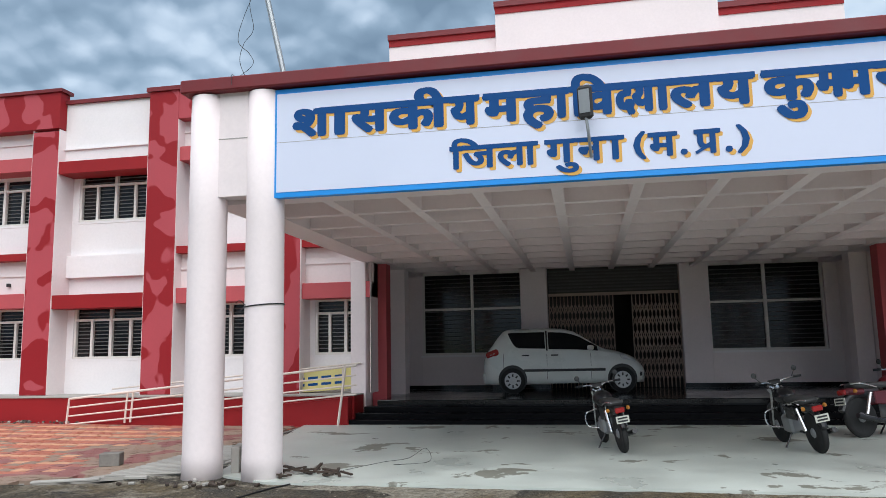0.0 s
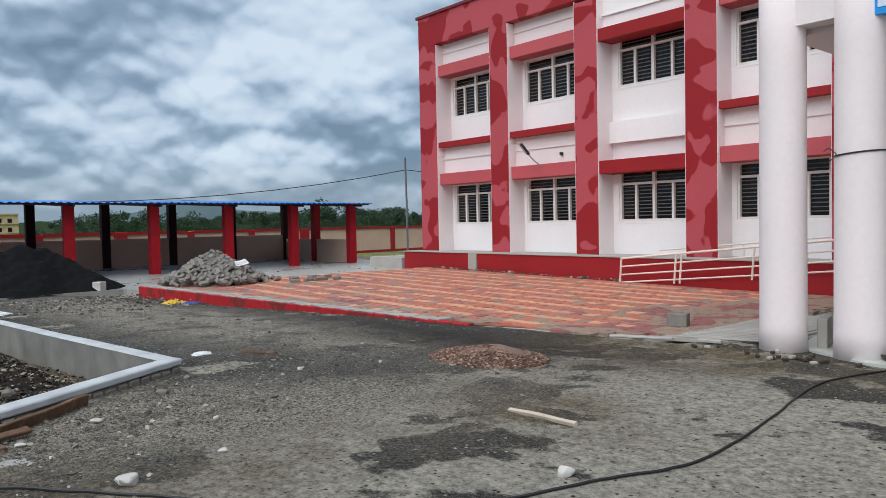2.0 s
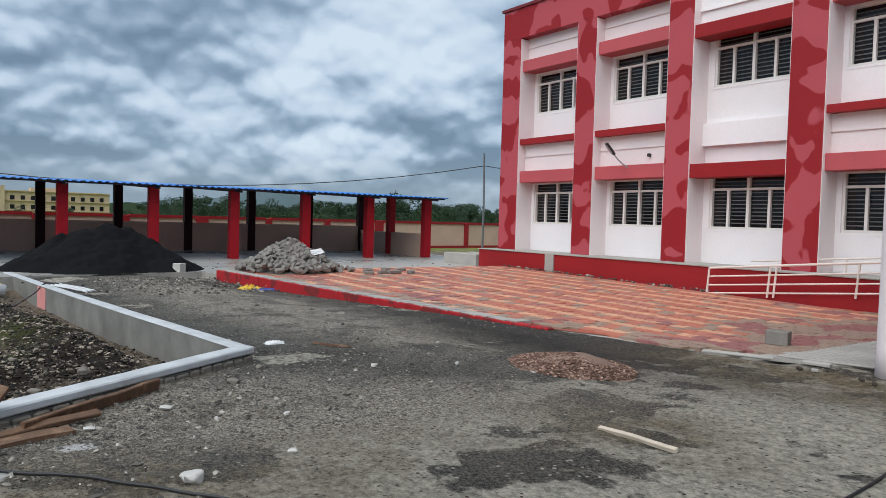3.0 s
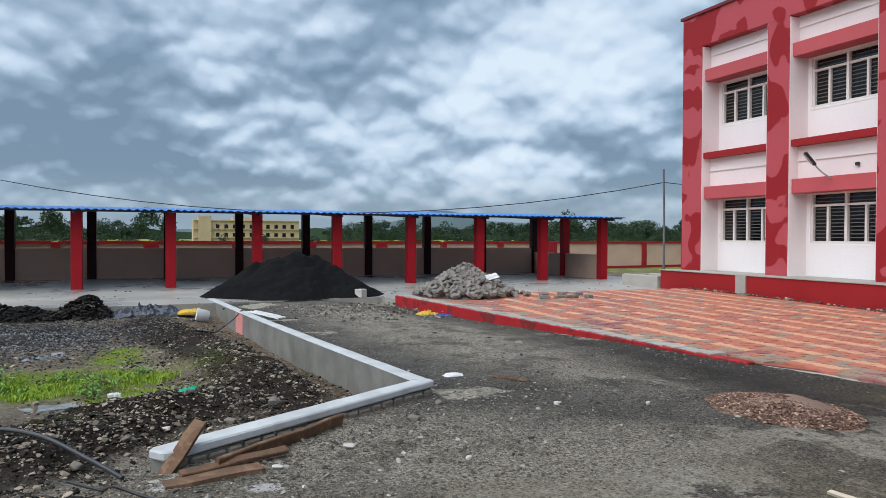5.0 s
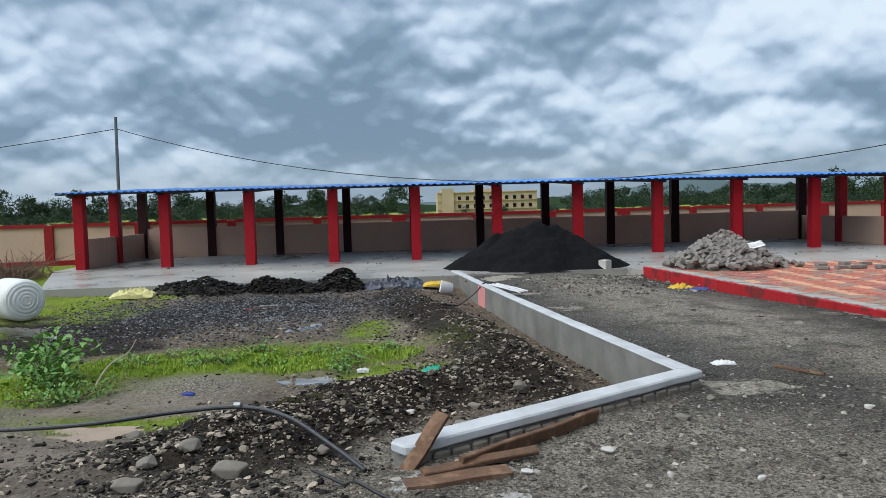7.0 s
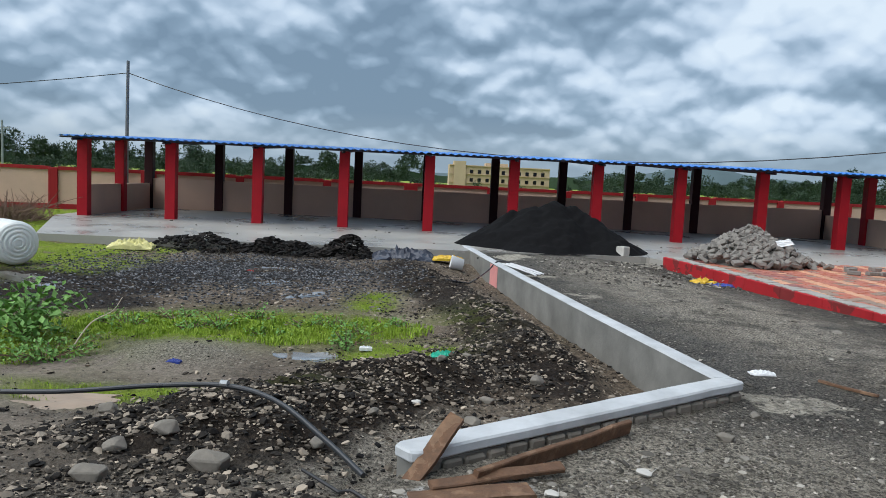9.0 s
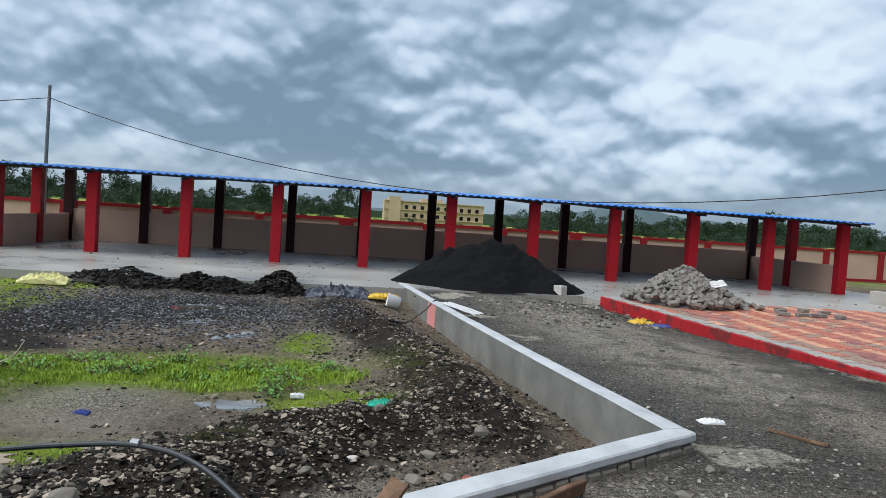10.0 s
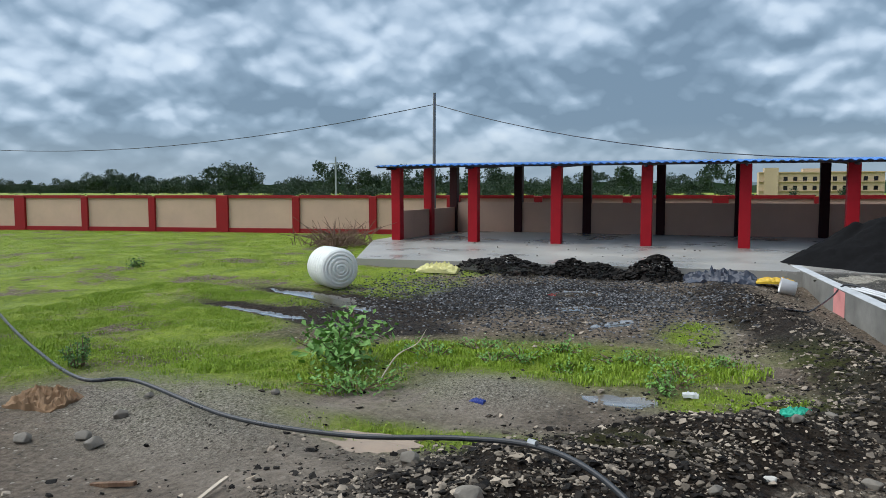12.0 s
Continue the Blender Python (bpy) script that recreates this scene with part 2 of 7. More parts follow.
def ground_material():
    """Earth, patched road, gravel and turf, mixed by the plan's own masks and broken up by noise."""
    m = bpy.data.materials.new("ground_surface")
    m.use_nodes = True
    t = m.node_tree
    link = t.links.new
    bsdf = t.nodes["Principled BSDF"]
    geo = t.nodes.new("ShaderNodeNewGeometry")
    pos = geo.outputs["Position"]

    def noise_of(scale, detail=6.0, rough=0.6, dist=0.0):
        n = N(t, "ShaderNodeTexNoise", Scale=scale, Detail=detail, Roughness=rough, Distortion=dist)
        link(pos, n.inputs["Vector"])
        return n.outputs["Fac"]

    def cut(value, lo, hi):
        n = t.nodes.new("ShaderNodeMapRange")
        n.inputs["From Min"].default_value, n.inputs["From Max"].default_value = lo, hi
        link(value, n.inputs["Value"])
        return n.outputs[0]

    def mix(a, b, f):
        n = t.nodes.new("ShaderNodeMix")
        n.data_type = "RGBA"
        for s, v in (("A", a), ("B", b)):
            if isinstance(v, tuple):
                n.inputs[s].default_value = (*v, 1)
            else:
                link(v, n.inputs[s])
        if isinstance(f, float):
            n.inputs["Factor"].default_value = f
        else:
            link(f, n.inputs["Factor"])
        return n.outputs["Result"]

    def mathn(op, a, b):
        n = t.nodes.new("ShaderNodeMath")
        n.operation = op
        for i, v in enumerate((a, b)):
            if isinstance(v, float):
                n.inputs[i].default_value = v
            else:
                link(v, n.inputs[i])
        return n.outputs[0]

    def mask(name):
        n = t.nodes.new("ShaderNodeAttribute")
        n.attribute_name = name
        return n.outputs["Fac"]

    speck = noise_of(48.0, 8.0, 0.85)
    cell = t.nodes.new("ShaderNodeTexVoronoi")
    cell.inputs["Scale"].default_value = 31.0
    link(pos, cell.inputs["Vector"])
    tone = t.nodes.new("ShaderNodeSeparateXYZ")
    link(cell.outputs["Color"], tone.inputs[0])
    pebble = mathn("MULTIPLY", cut(cell.outputs["Distance"], 0.46, 0.34), cut(tone.outputs["X"], 0.35, 0.45))
    few = mathn("MULTIPLY", pebble, cut(tone.outputs["X"], 0.84, 0.86))
    pebble_color = mix((0.028, 0.023, 0.018), (0.70, 0.63, 0.53), mathn("POWER", tone.outputs["Y"], 1.7))
    speck2 = noise_of(19.0, 5.0, 0.7)
    patch = noise_of(0.62, 12.0, 0.58, 0.25)
    streak = noise_of(1.9, 12.0, 0.7, 0.4)
    asphalt = mix((0.009, 0.009, 0.009), (0.22, 0.21, 0.185), cut(speck, 0.44, 0.64))
    slurry = mix((0.13, 0.118, 0.092), (0.66, 0.61, 0.51), cut(mathn("ADD", mathn("MULTIPLY", speck2, 0.6), mathn("MULTIPLY", speck, 0.4)), 0.36, 0.60))
    road = mix(asphalt, slurry, cut(mathn("ADD", patch, mathn("ADD", mathn("MULTIPLY", streak, 0.25), mathn("MULTIPLY", mask("pale"), 0.115))), 0.702, 0.726))
    brown = mix((0.05, 0.036, 0.022), (0.32, 0.255, 0.155), cut(mathn("ADD", mathn("MULTIPLY", speck2, 0.5), mathn("MULTIPLY", speck, 0.5)), 0.40, 0.62))
    road = mix(road, pebble_color, few)
    road = mix(road, brown, mathn("MULTIPLY", mask("brown"), cut(streak, 0.35, 0.6)))
    road = mix(road, (0.010, 0.010, 0.0105), mathn("MULTIPLY", mask("dust"), cut(mathn("ADD", streak, mathn("MULTIPLY", speck, 0.3)), 0.48, 0.60)))
    gravel = mix((0.022, 0.019, 0.015), (0.72, 0.65, 0.53), cut(speck, 0.41, 0.64))
    gravel = mix(gravel, pebble_color, mathn("MULTIPLY", pebble, 0.8))
    road = mix(road, gravel, mathn("MULTIPLY", mask("gravel"), cut(streak, 0.3, 0.52)))
    mud = mix((0.012, 0.009, 0.006), (0.34, 0.265, 0.195), cut(mathn("ADD", mathn("MULTIPLY", speck2, 0.6), mathn("MULTIPLY", streak, 0.4)), 0.36, 0.66))
    clay = mix((0.15, 0.12, 0.09), (0.44, 0.37, 0.30), cut(mathn("ADD", mathn("MULTIPLY", speck2, 0.6), mathn("MULTIPLY", patch, 0.4)), 0.34, 0.64))
    mud = mix(mud, pebble_color, few)
    mud = mix(mud, clay, mathn("MULTIPLY", mask("clay"), cut(patch, 0.38, 0.55)))
    mud = mix(mud, gravel, mathn("MULTIPLY", mask("gravel"), 0.85))
    soil = mix((0.0055, 0.004, 0.003), (0.075, 0.054, 0.038), cut(mathn("ADD", mathn("MULTIPLY", speck2, 0.6), mathn("MULTIPLY", speck, 0.4)), 0.40, 0.66))
    mud = mix(mud, soil, cut(mathn("ADD", mask("soil"), mathn("MULTIPLY", streak, 0.6)), 0.50, 0.72))
    turf = mix((0.09, 0.15, 0.012), (0.36, 0.45, 0.045), cut(mathn("ADD", mathn("MULTIPLY", streak, 0.6), mathn("MULTIPLY", speck2, 0.4)), 0.36, 0.64))
    turf = mix(turf, mud, cut(mathn("ADD", mathn("MULTIPLY", patch, 0.6), mathn("MULTIPLY", streak, 0.4)), 0.52, 0.575))
    col = mix(road, mud, mask("mud"))
    col = mix(col, turf, mask("turf"))
    col = mix(col, (0.70, 0.68, 0.65), cut(mathn("ADD", mask("lime"), mathn("MULTIPLY", mathn("SUBTRACT", mathn("ADD", streak, speck2), 1.0), 1.2)), 0.42, 0.60))
    # thin standing water darkens and smooths the low mud
    pool = cut(mathn("ADD", mask("pool"), mathn("MULTIPLY", mathn("SUBTRACT", streak, 0.5), 1.3)), 0.30, 0.36)
    col = mix(col, (0.13, 0.115, 0.10), mathn("MULTIPLY", pool, 0.9))
    link(pool, bsdf.inputs["Coat Weight"])
    bsdf.inputs["Coat Roughness"].default_value = 0.04
    link(col, bsdf.inputs["Base Color"])
    damp = cut(patch, 0.35, 0.6)
    rough = mathn("ADD", mathn("MULTIPLY", damp, 0.30), 0.55)
    link(mathn("MAXIMUM", mathn("SUBTRACT", rough, mathn("MULTIPLY", pool, 0.9)), 0.05), bsdf.inputs["Roughness"])
    link(mathn("ADD", mathn("MULTIPLY", pool, 0.75), 0.15), bsdf.inputs["Specular IOR Level"])
    bp = N(t, "ShaderNodeBump", Distance=0.05)
    link(mathn("MULTIPLY", mathn("SUBTRACT", 1.0, pool), 0.9), bp.inputs["Strength"])
    link(mathn("ADD", speck, mathn("MULTIPLY", speck2, 1.5)), bp.inputs["Height"])
    link(bp.outputs[0], bsdf.inputs["Normal"])
    return m


GROUND = ground_material()

# ---- mesh helpers ----


def part(name, bm, mat, parent=None, label="", smooth=False):
    me = bpy.data.meshes.new(name)
    bm.to_mesh(me)
    bm.free()
    if smooth:
        me.polygons.foreach_set("use_smooth", [True] * len(me.polygons))
    me.materials.append(mat)
    ob = new(name, me)
    if parent:
        ob.parent = parent
    if label:
        ob["label"] = label
    return ob


def raw(name, verts, faces, mat, parent=None, smooth=False):
    me = bpy.data.meshes.new(name)
    me.from_pydata([tuple(map(float, v)) for v in verts], [], [tuple(map(int, f)) for f in faces])
    if smooth:
        me.polygons.foreach_set("use_smooth", [True] * len(me.polygons))
    me.materials.append(mat)
    me.update()
    ob = new(name, me)
    if parent:
        ob.parent = parent
    return ob


def thing(name, label, category, group="", kind="", at=None):
    ob = new(name)
    if at is not None:
        ob.matrix_world = at
    return tagged(ob, label, category, group, kind)


def box(x0, x1, y0, y1, z0, z1, bm=None, bevel=0.0, m=None):
    bm = bm or bmesh.new()
    t = Matrix.Translation(((x0 + x1) / 2, (y0 + y1) / 2, (z0 + z1) / 2)) @ Matrix.Diagonal((abs(x1 - x0), abs(y1 - y0), abs(z1 - z0), 1))
    r = bmesh.ops.create_cube(bm, size=1, matrix=(m or Matrix()) @ t)
    if bevel:
        es = {ed for v in r["verts"] for ed in v.link_edges}
        bmesh.ops.bevel(bm, geom=list(es), offset=bevel, segments=1, affect="EDGES", profile=0.5)
    return bm


def tube(points, radius, sides=8, bm=None, taper=1.0):
    """A round bar, pipe or cable along a line of points."""
    bm = bm or bmesh.new()
    pts = [Vector(p) for p in points]
    rings = []
    for i, p in enumerate(pts):
        d = (pts[min(i + 1, len(pts) - 1)] - pts[max(i - 1, 0)]).normalized()
        a = d.cross(Vector((0, 0, 1)) if abs(d.z) < 0.9 else Vector((1, 0, 0))).normalized()
        b = d.cross(a)
        r = radius * (1 + (taper - 1) * i / max(1, len(pts) - 1))
        rings.append([bm.verts.new(p + a * r * math.cos(2 * math.pi * k / sides) + b * r * math.sin(2 * math.pi * k / sides)) for k in range(sides)])
    for p, q in zip(rings, rings[1:]):
        for k in range(sides):
            bm.faces.new((p[k], p[(k + 1) % sides], q[(k + 1) % sides], q[k]))
    bm.faces.new(rings[0][::-1])
    bm.faces.new(rings[-1])
    bmesh.ops.recalc_face_normals(bm, faces=bm.faces)
    return bm


def lathe(profile, sides=24, m=None, bm=None):
    """A turned body from (radius, height) pairs about z."""
    bm = bm or bmesh.new()
    m = m or Matrix()
    rings = [[bm.verts.new(m @ Vector((r * math.cos(2 * math.pi * k / sides), r * math.sin(2 * math.pi * k / sides), h))) for k in range(sides)] for r, h in profile]
    for p, q in zip(rings, rings[1:]):
        for k in range(sides):
            bm.faces.new((p[k], p[(k + 1) % sides], q[(k + 1) % sides], q[k]))
    bm.faces.new(rings[0][::-1])
    bm.faces.new(rings[-1])
    bmesh.ops.recalc_face_normals(bm, faces=bm.faces)
    return bm


def prism(outline, z0, z1, bm=None, m=None):
    """An upright solid over a closed outline of (x, y)."""
    bm = bm or bmesh.new()
    m = m or Matrix()
    lo = [bm.verts.new(m @ Vector((x, y, z0))) for x, y in outline]
    hi = [bm.verts.new(m @ Vector((x, y, z1))) for x, y in outline]
    n = len(outline)
    for i in range(n):
        bm.faces.new((lo[i], lo[(i + 1) % n], hi[(i + 1) % n], hi[i]))
    bm.faces.new(hi)
    bm.faces.new(lo[::-1])
    bmesh.ops.recalc_face_normals(bm, faces=bm.faces)
    return bm


def smooth_line(points, n=8):
    """A smooth line through the points (Catmull-Rom)."""
    p = [Vector(v) for v in points]
    p = [2 * p[0] - p[1]] + p + [2 * p[-1] - p[-2]]
    out = []
    for i in range(1, len(p) - 2):
        for k in range(n):
            t = k / n
            a, b, c, d = p[i - 1:i + 3]
            out.append(0.5 * ((2 * b) + (c - a) * t + (2 * a - 5 * b + 4 * c - d) * t * t + (3 * b - 3 * c + d - a) * t ** 3))
    return out + [p[-2]]


def rock_mesh(name, mat, seed):
    bm = bmesh.new()
    rs = np.random.default_rng(100 + seed)
    for _ in range(18):
        d = Vector(rs.normal(size=3)).normalized() * rs.uniform(0.85, 1.08)
        bm.verts.new((d.x, d.y, d.z * 0.62))
    made = bmesh.ops.convex_hull(bm, input=bm.verts[:])
    bmesh.ops.delete(bm, geom=[g_ for g_ in made["geom_interior"] if isinstance(g_, bmesh.types.BMVert)], context="VERTS")
    bmesh.ops.bevel(bm, geom=bm.edges[:], offset=0.06, segments=1, affect="EDGES")
    me = bpy.data.meshes.new(name)
    bm.to_mesh(me)
    bm.free()
    me.materials.append(mat)
    return me

# ---- ground ----


def fnoise(x, y, s, seed=0.0):
    return noise.noise((x * s, y * s, seed))


def sstep(a, b, v):
    t = np.clip((v - a) / (b - a), 0, 1)
    return t * t * (3 - 2 * t)


def wall_line(x):
    """The south face of the long low wall."""
    return 1.75 + (x + 18.03) * (1.20 / 11.2)


def arm_line(y):
    """The west face of the wall's short arm."""
    return -5.42 - (y - 0.60) * 0.65


def bump2(x, y, cx, cy, rx, ry, turn=0.0):
    c, s = math.cos(turn), math.sin(turn)
    u, v = ((x - cx) * c + (y - cy) * s) / rx, (-(x - cx) * s + (y - cy) * c) / ry
    return np.exp(-(u * u + v * v))


def ground_fields(x, y):
    """Height and the masks of the ground at arrays x, y."""
    low = sstep(0.15, 0.03, y - wall_line(np.clip(x, -19, -6.8)))
    arm = np.where(y > 0.3, sstep(0.22, 0.06, x - arm_line(np.clip(y, 0.3, 3.0))), sstep(-4.5, -6.0, x + 0.12 * (y - 0.3)))
    dirt = low * arm
    z = 0.03 - 0.23 * dirt
    # rubble ridges and heaps
    ridge = bump2(x, y, -7.2, 0.25, 1.9, 0.62, 2.35) + 0.75 * bump2(x, y, -5.9, -0.4, 0.9, 0.6)
    heap = bump2(x, y, -9.4, 1.75, 2.2, 0.42, 0.1) + 0.8 * bump2(x, y, -13.2, 0.9, 2.6, 0.5, 0.15)
    z = z + dirt * (0.22 * ridge + 0.22 * heap)
    z = z + 0.16 * bump2(x, y, -7.1, -3.4, 1.5, 0.7, 1.2) + 0.13 * bump2(x, y, -5.6, -1.7, 0.6, 0.9) + 0.10 * bump2(x, y, -8.3, -1.5, 0.5, 0.5)
    clods = bump2(x, y, -17.4, -3.5, 0.4, 1.2) + bump2(x, y, -17.3, -0.9, 0.4, 0.5)
    z = z + 0.08 * clods
    turf = sstep(-0.5, 0.5, -5.2 - y - 0.15 * (x + 8)) * sstep(-6.6, -7.6, x)
    turf = np.maximum(turf, np.clip(1.5 * bump2(x, y, -9.7, -1.4, 0.75, 1.9, 0.12), 0, 1))
    turf = np.maximum(turf, np.clip(1.4 * bump2(x, y, -8.6, 0.5, 0.45, 0.5), 0, 1))
    turf = np.maximum(turf, np.clip(1.4 * bump2(x, y, -8.6, -3.9, 1.1, 1.4), 0, 1))
    turf = np.maximum(turf, np.clip(1.2 * bump2(x, y, -11.6, 0.1, 0.7, 0.3), 0, 1))
    turf = np.maximum(turf, np.clip(1.3 * bump2(x, y, -7.0, -1.5, 0.25, 0.9), 0, 1))
    turf = np.maximum(turf, sstep(-29.5, -31.5, x))
    ruts = bump2(x, y, -11.5, -5.6, 0.36, 1.9, -0.27) + bump2(x, y, -13.0, -5.5, 0.40, 2.2, -0.35) + 0.9 * bump2(x, y, -12.1, -4.3, 1.1, 1.0) + 0.8 * bump2(x, y, -10.9, -3.6, 0.5, 0.9)
    turf = turf * (1 - np.clip(1.8 * ruts, 0, 1)) * (1 - 0.9 * sstep(-17.2, -17.0, x) * sstep(-16.4, -16.8, x) * sstep(-6.8, -6.5, y))
    z = z - 0.05 * np.clip(ruts, 0, 1)
    z = z - 0.09 * sstep(-8.0, -14.0, x) * sstep(1.5, 0.2, 7.18 + (x + 7.0) * 0.152 - y) * (1 - dirt)
    far = sstep(30, 60, np.hypot(x + 10, y))
    pool = np.clip(1.6 * bump2(x, y, -16.5, -1.7, 0.50, 0.80) + 1.7 * bump2(x, y, -14.7, -1.9, 0.42, 0.5, 0.4) + 1.6 * bump2(x, y, -13.2, -1.55, 0.24, 0.45, 0.5) + 1.6 * bump2(x, y, -12.1, -0.85, 0.16, 0.5, 0.9) + 1.5 * bump2(x, y, -16.3, -3.3, 0.4, 0.4)
                   + 1.6 * bump2(x, y, -11.5, -6.0, 0.20, 0.9, -0.27) + 1.7 * bump2(x, y, -13.2, -6.0, 0.26, 1.1, -0.35) + 1.3 * bump2(x, y, -12.4, -5.0, 0.18, 0.7, -0.35) + 1.3 * bump2(x, y, -16.6, 0.3, 0.25, 0.5)
                   + 1.4 * bump2(x, y, -8.5, -0.35, 0.2, 0.35) + 1.3 * bump2(x, y, -5.0, -2.6, 0.3, 0.9) - 0.35, 0, 1)
    pool_soft = np.clip(pool, 0, 1)
    pool = sstep(0.15, 0.45, pool)
    z = z - 0.03 * pool - 0.12 * dirt * np.exp(-((y - wall_line(np.clip(x, -19, -6.8)) + 0.15) / 0.35) ** 2) * sstep(-19, -17, x)
    gravel = np.clip(0.35 * bump2(x, y, -14.3, -2.2, 1.6, 2.3, 0.2), 0, 1) * dirt
    gravel = np.maximum(gravel, np.clip(1.5 * bump2(x, y, -8.4, -1.5, 0.6, 0.6), 0, 1))
    gravel = np.maximum(gravel, np.clip(1.6 * bump2(x, y, -5.3, 1.9, 1.0, 3.0, -0.35), 0, 1))
    gravel = np.maximum(gravel, np.clip(1.5 * bump2(x, y, -11.5, 4.6, 5.0, 1.2, 0.1), 0, 1) * (1 - dirt))
    gravel = np.maximum(gravel, np.clip(1.5 * bump2(x, y, -6.9, -3.6, 1.3, 0.7, 1.2), 0, 1))
    brown = np.clip(1.5 * bump2(x, y, -4.5, 1.7, 1.3, 1.8) + 1.5 * bump2(x, y, -4.0, 7.2, 1.6, 0.8, 0.2) + 1.1 * bump2(x, y, -3.4, 4.6, 1.0, 0.6) + 1.2 * bump2(x, y, -8.5, 5.5, 1.5, 0.4) + 1.3 * bump2(x, y, 3.0, 7.5, 4.5, 0.7), 0, 1)
    clay = np.clip(1.5 * bump2(x, y, -8.0, -0.5, 0.9, 0.8) + 1.4 * bump2(x, y, -6.3, -2.4, 1.1, 1.2) + 1.3 * bump2(x, y, -11.0, 0.6, 1.0, 0.5) + 1.1 * bump2(x, y, -7.4, -1.9, 0.8, 0.6), 0, 1)
    z = z + 0.09 * dirt * sstep(-15.0, -16.8, x)
    # the ground drops under the paving, the slab and the apron
    under = sstep(0.1, 0.35, y - (7.25 + (x + 7.0) * 0.155)) * sstep(-3.9, -4.6, x) * sstep(-20, -19, x)
    z = z - 0.10 * under
    z = np.where(x < -17.2, z - 0.05, z)
    z = z * (1 - far) - 0.15 * far
    mud = np.maximum(dirt, sstep(-17.4, -18.5, x))
    return z, dict(turf=turf, mud=mud, gravel=gravel, brown=brown, clay=clay, pool=pool_soft, pale=sstep(-4.9, -4.1, x + 0.12 * (y - 3)) * sstep(-1.0, 0.5, y), lime=np.clip(1.1 * bump2(x, y, -5.02, 0.95, 0.16, 0.40, 0.4) + 0.8 * bump2(x, y, -4.65, 1.25, 0.12, 0.16) + 0.75 * bump2(x, y, -4.35, 0.75, 0.14, 0.2), 0, 1), dust=np.clip(1.5 * bump2(x, y, -8.6, 5.9, 4.2, 0.75, 0.13) + 1.2 * bump2(x, y, -9.5, 4.2, 3.5, 0.5, 0.1) + 1.0 * bump2(x, y, -14.5, 5.0, 2.5, 0.8), 0, 1) * (1 - dirt), soil=np.clip(1.1 * ridge + 1.1 * heap + clods + 0.9 * ruts + 0.6 * bump2(x, y, -14.3, -2.2, 1.8, 2.4, 0.2), 0, 1) * dirt), dirt, ridge, heap


def axis(lo, hi, step, far):
    mid = np.arange(lo, hi + step, step)
    out, g = [], step
    while sum(out) < far:
        g *= 1.35
        out.append(g)
    run = np.cumsum(out)
    return np.concatenate([lo - run[::-1], mid, mid[-1] + run])


gx, gy = axis(-20.0, 3.0, 0.075, 3500), axis(-9.0, 9.0, 0.075, 3500)
GX, GY = np.meshgrid(gx, gy)
gz, masks, dirt_mask, ridge_mask, heap_mask = ground_fields(GX, GY)
rough_amount = 0.012 + 0.085 * dirt_mask * np.clip(ridge_mask + heap_mask + 0.15, 0, 1) + 0.02 * masks["turf"]
near = (np.abs(GX + 8) < 14) & (np.abs(GY) < 12)
relief = np.zeros_like(GX)
for j in range(GX.shape[0]):
    for i in range(GX.shape[1]):
        if near[j, i]:
            x, y = GX[j, i], GY[j, i]
            relief[j, i] = fnoise(x, y, 1.1) * 0.9 + fnoise(x, y, 3.7, 4.0) * 0.7 + fnoise(x, y, 8.0, 9.0) * 0.5
gz = gz + relief * rough_amount * (1 - masks["pool"])
ny, nx = GX.shape
idx = np.arange(nx * ny).reshape(ny, nx)
quads = np.stack([idx[:-1, :-1], idx[:-1, 1:], idx[1:, 1:], idx[1:, :-1]], -1).reshape(-1, 4)
ground_me = bpy.data.meshes.new("ground")
ground_me.vertices.add(nx * ny)
ground_me.vertices.foreach_set("co", np.stack([GX, GY, gz], -1).ravel())
ground_me.loops.add(quads.size)
ground_me.loops.foreach_set("vertex_index", quads.ravel())
ground_me.polygons.add(len(quads))
ground_me.polygons.foreach_set("loop_start", np.arange(0, quads.size, 4))
ground_me.polygons.foreach_set("use_smooth", [True] * len(quads))
for key, field in masks.items():
    a = ground_me.attributes.new(key, "FLOAT", "POINT")
    a.data.foreach_set("value", field.astype(np.float32).ravel())
ground_me.update(calc_edges=True)
ground_me.validate()
ground_me.materials.append(GROUND)
ground = tagged(new("ground", ground_me), "patched wet road, muddy rubble ground and green turf", "ground", kind="structure")


def height(x, y):
    """The ground's height at one place."""
    i, j = np.clip(np.searchsorted(gx, x) - 1, 0, nx - 2), np.clip(np.searchsorted(gy, y) - 1, 0, ny - 2)
    u, v = (x - gx[i]) / (gx[i + 1] - gx[i]), (y - gy[j]) / (gy[j + 1] - gy[j])
    return float((gz[j, i] * (1 - u) + gz[j, i + 1] * u) * (1 - v) + (gz[j + 1, i] * (1 - u) + gz[j + 1, i + 1] * u) * v)


# ---- the two-storey building ----
FRONT, BACK = 14.85, 15.45      # pilaster faces and window wall
BASE, TOP = 0.62, 7.75
CX = 2.17                       # axis of the entrance
building = thing("college_building", "two-storey pinkish-white college building with patched red pilasters and bands", "building")

WIN = {}


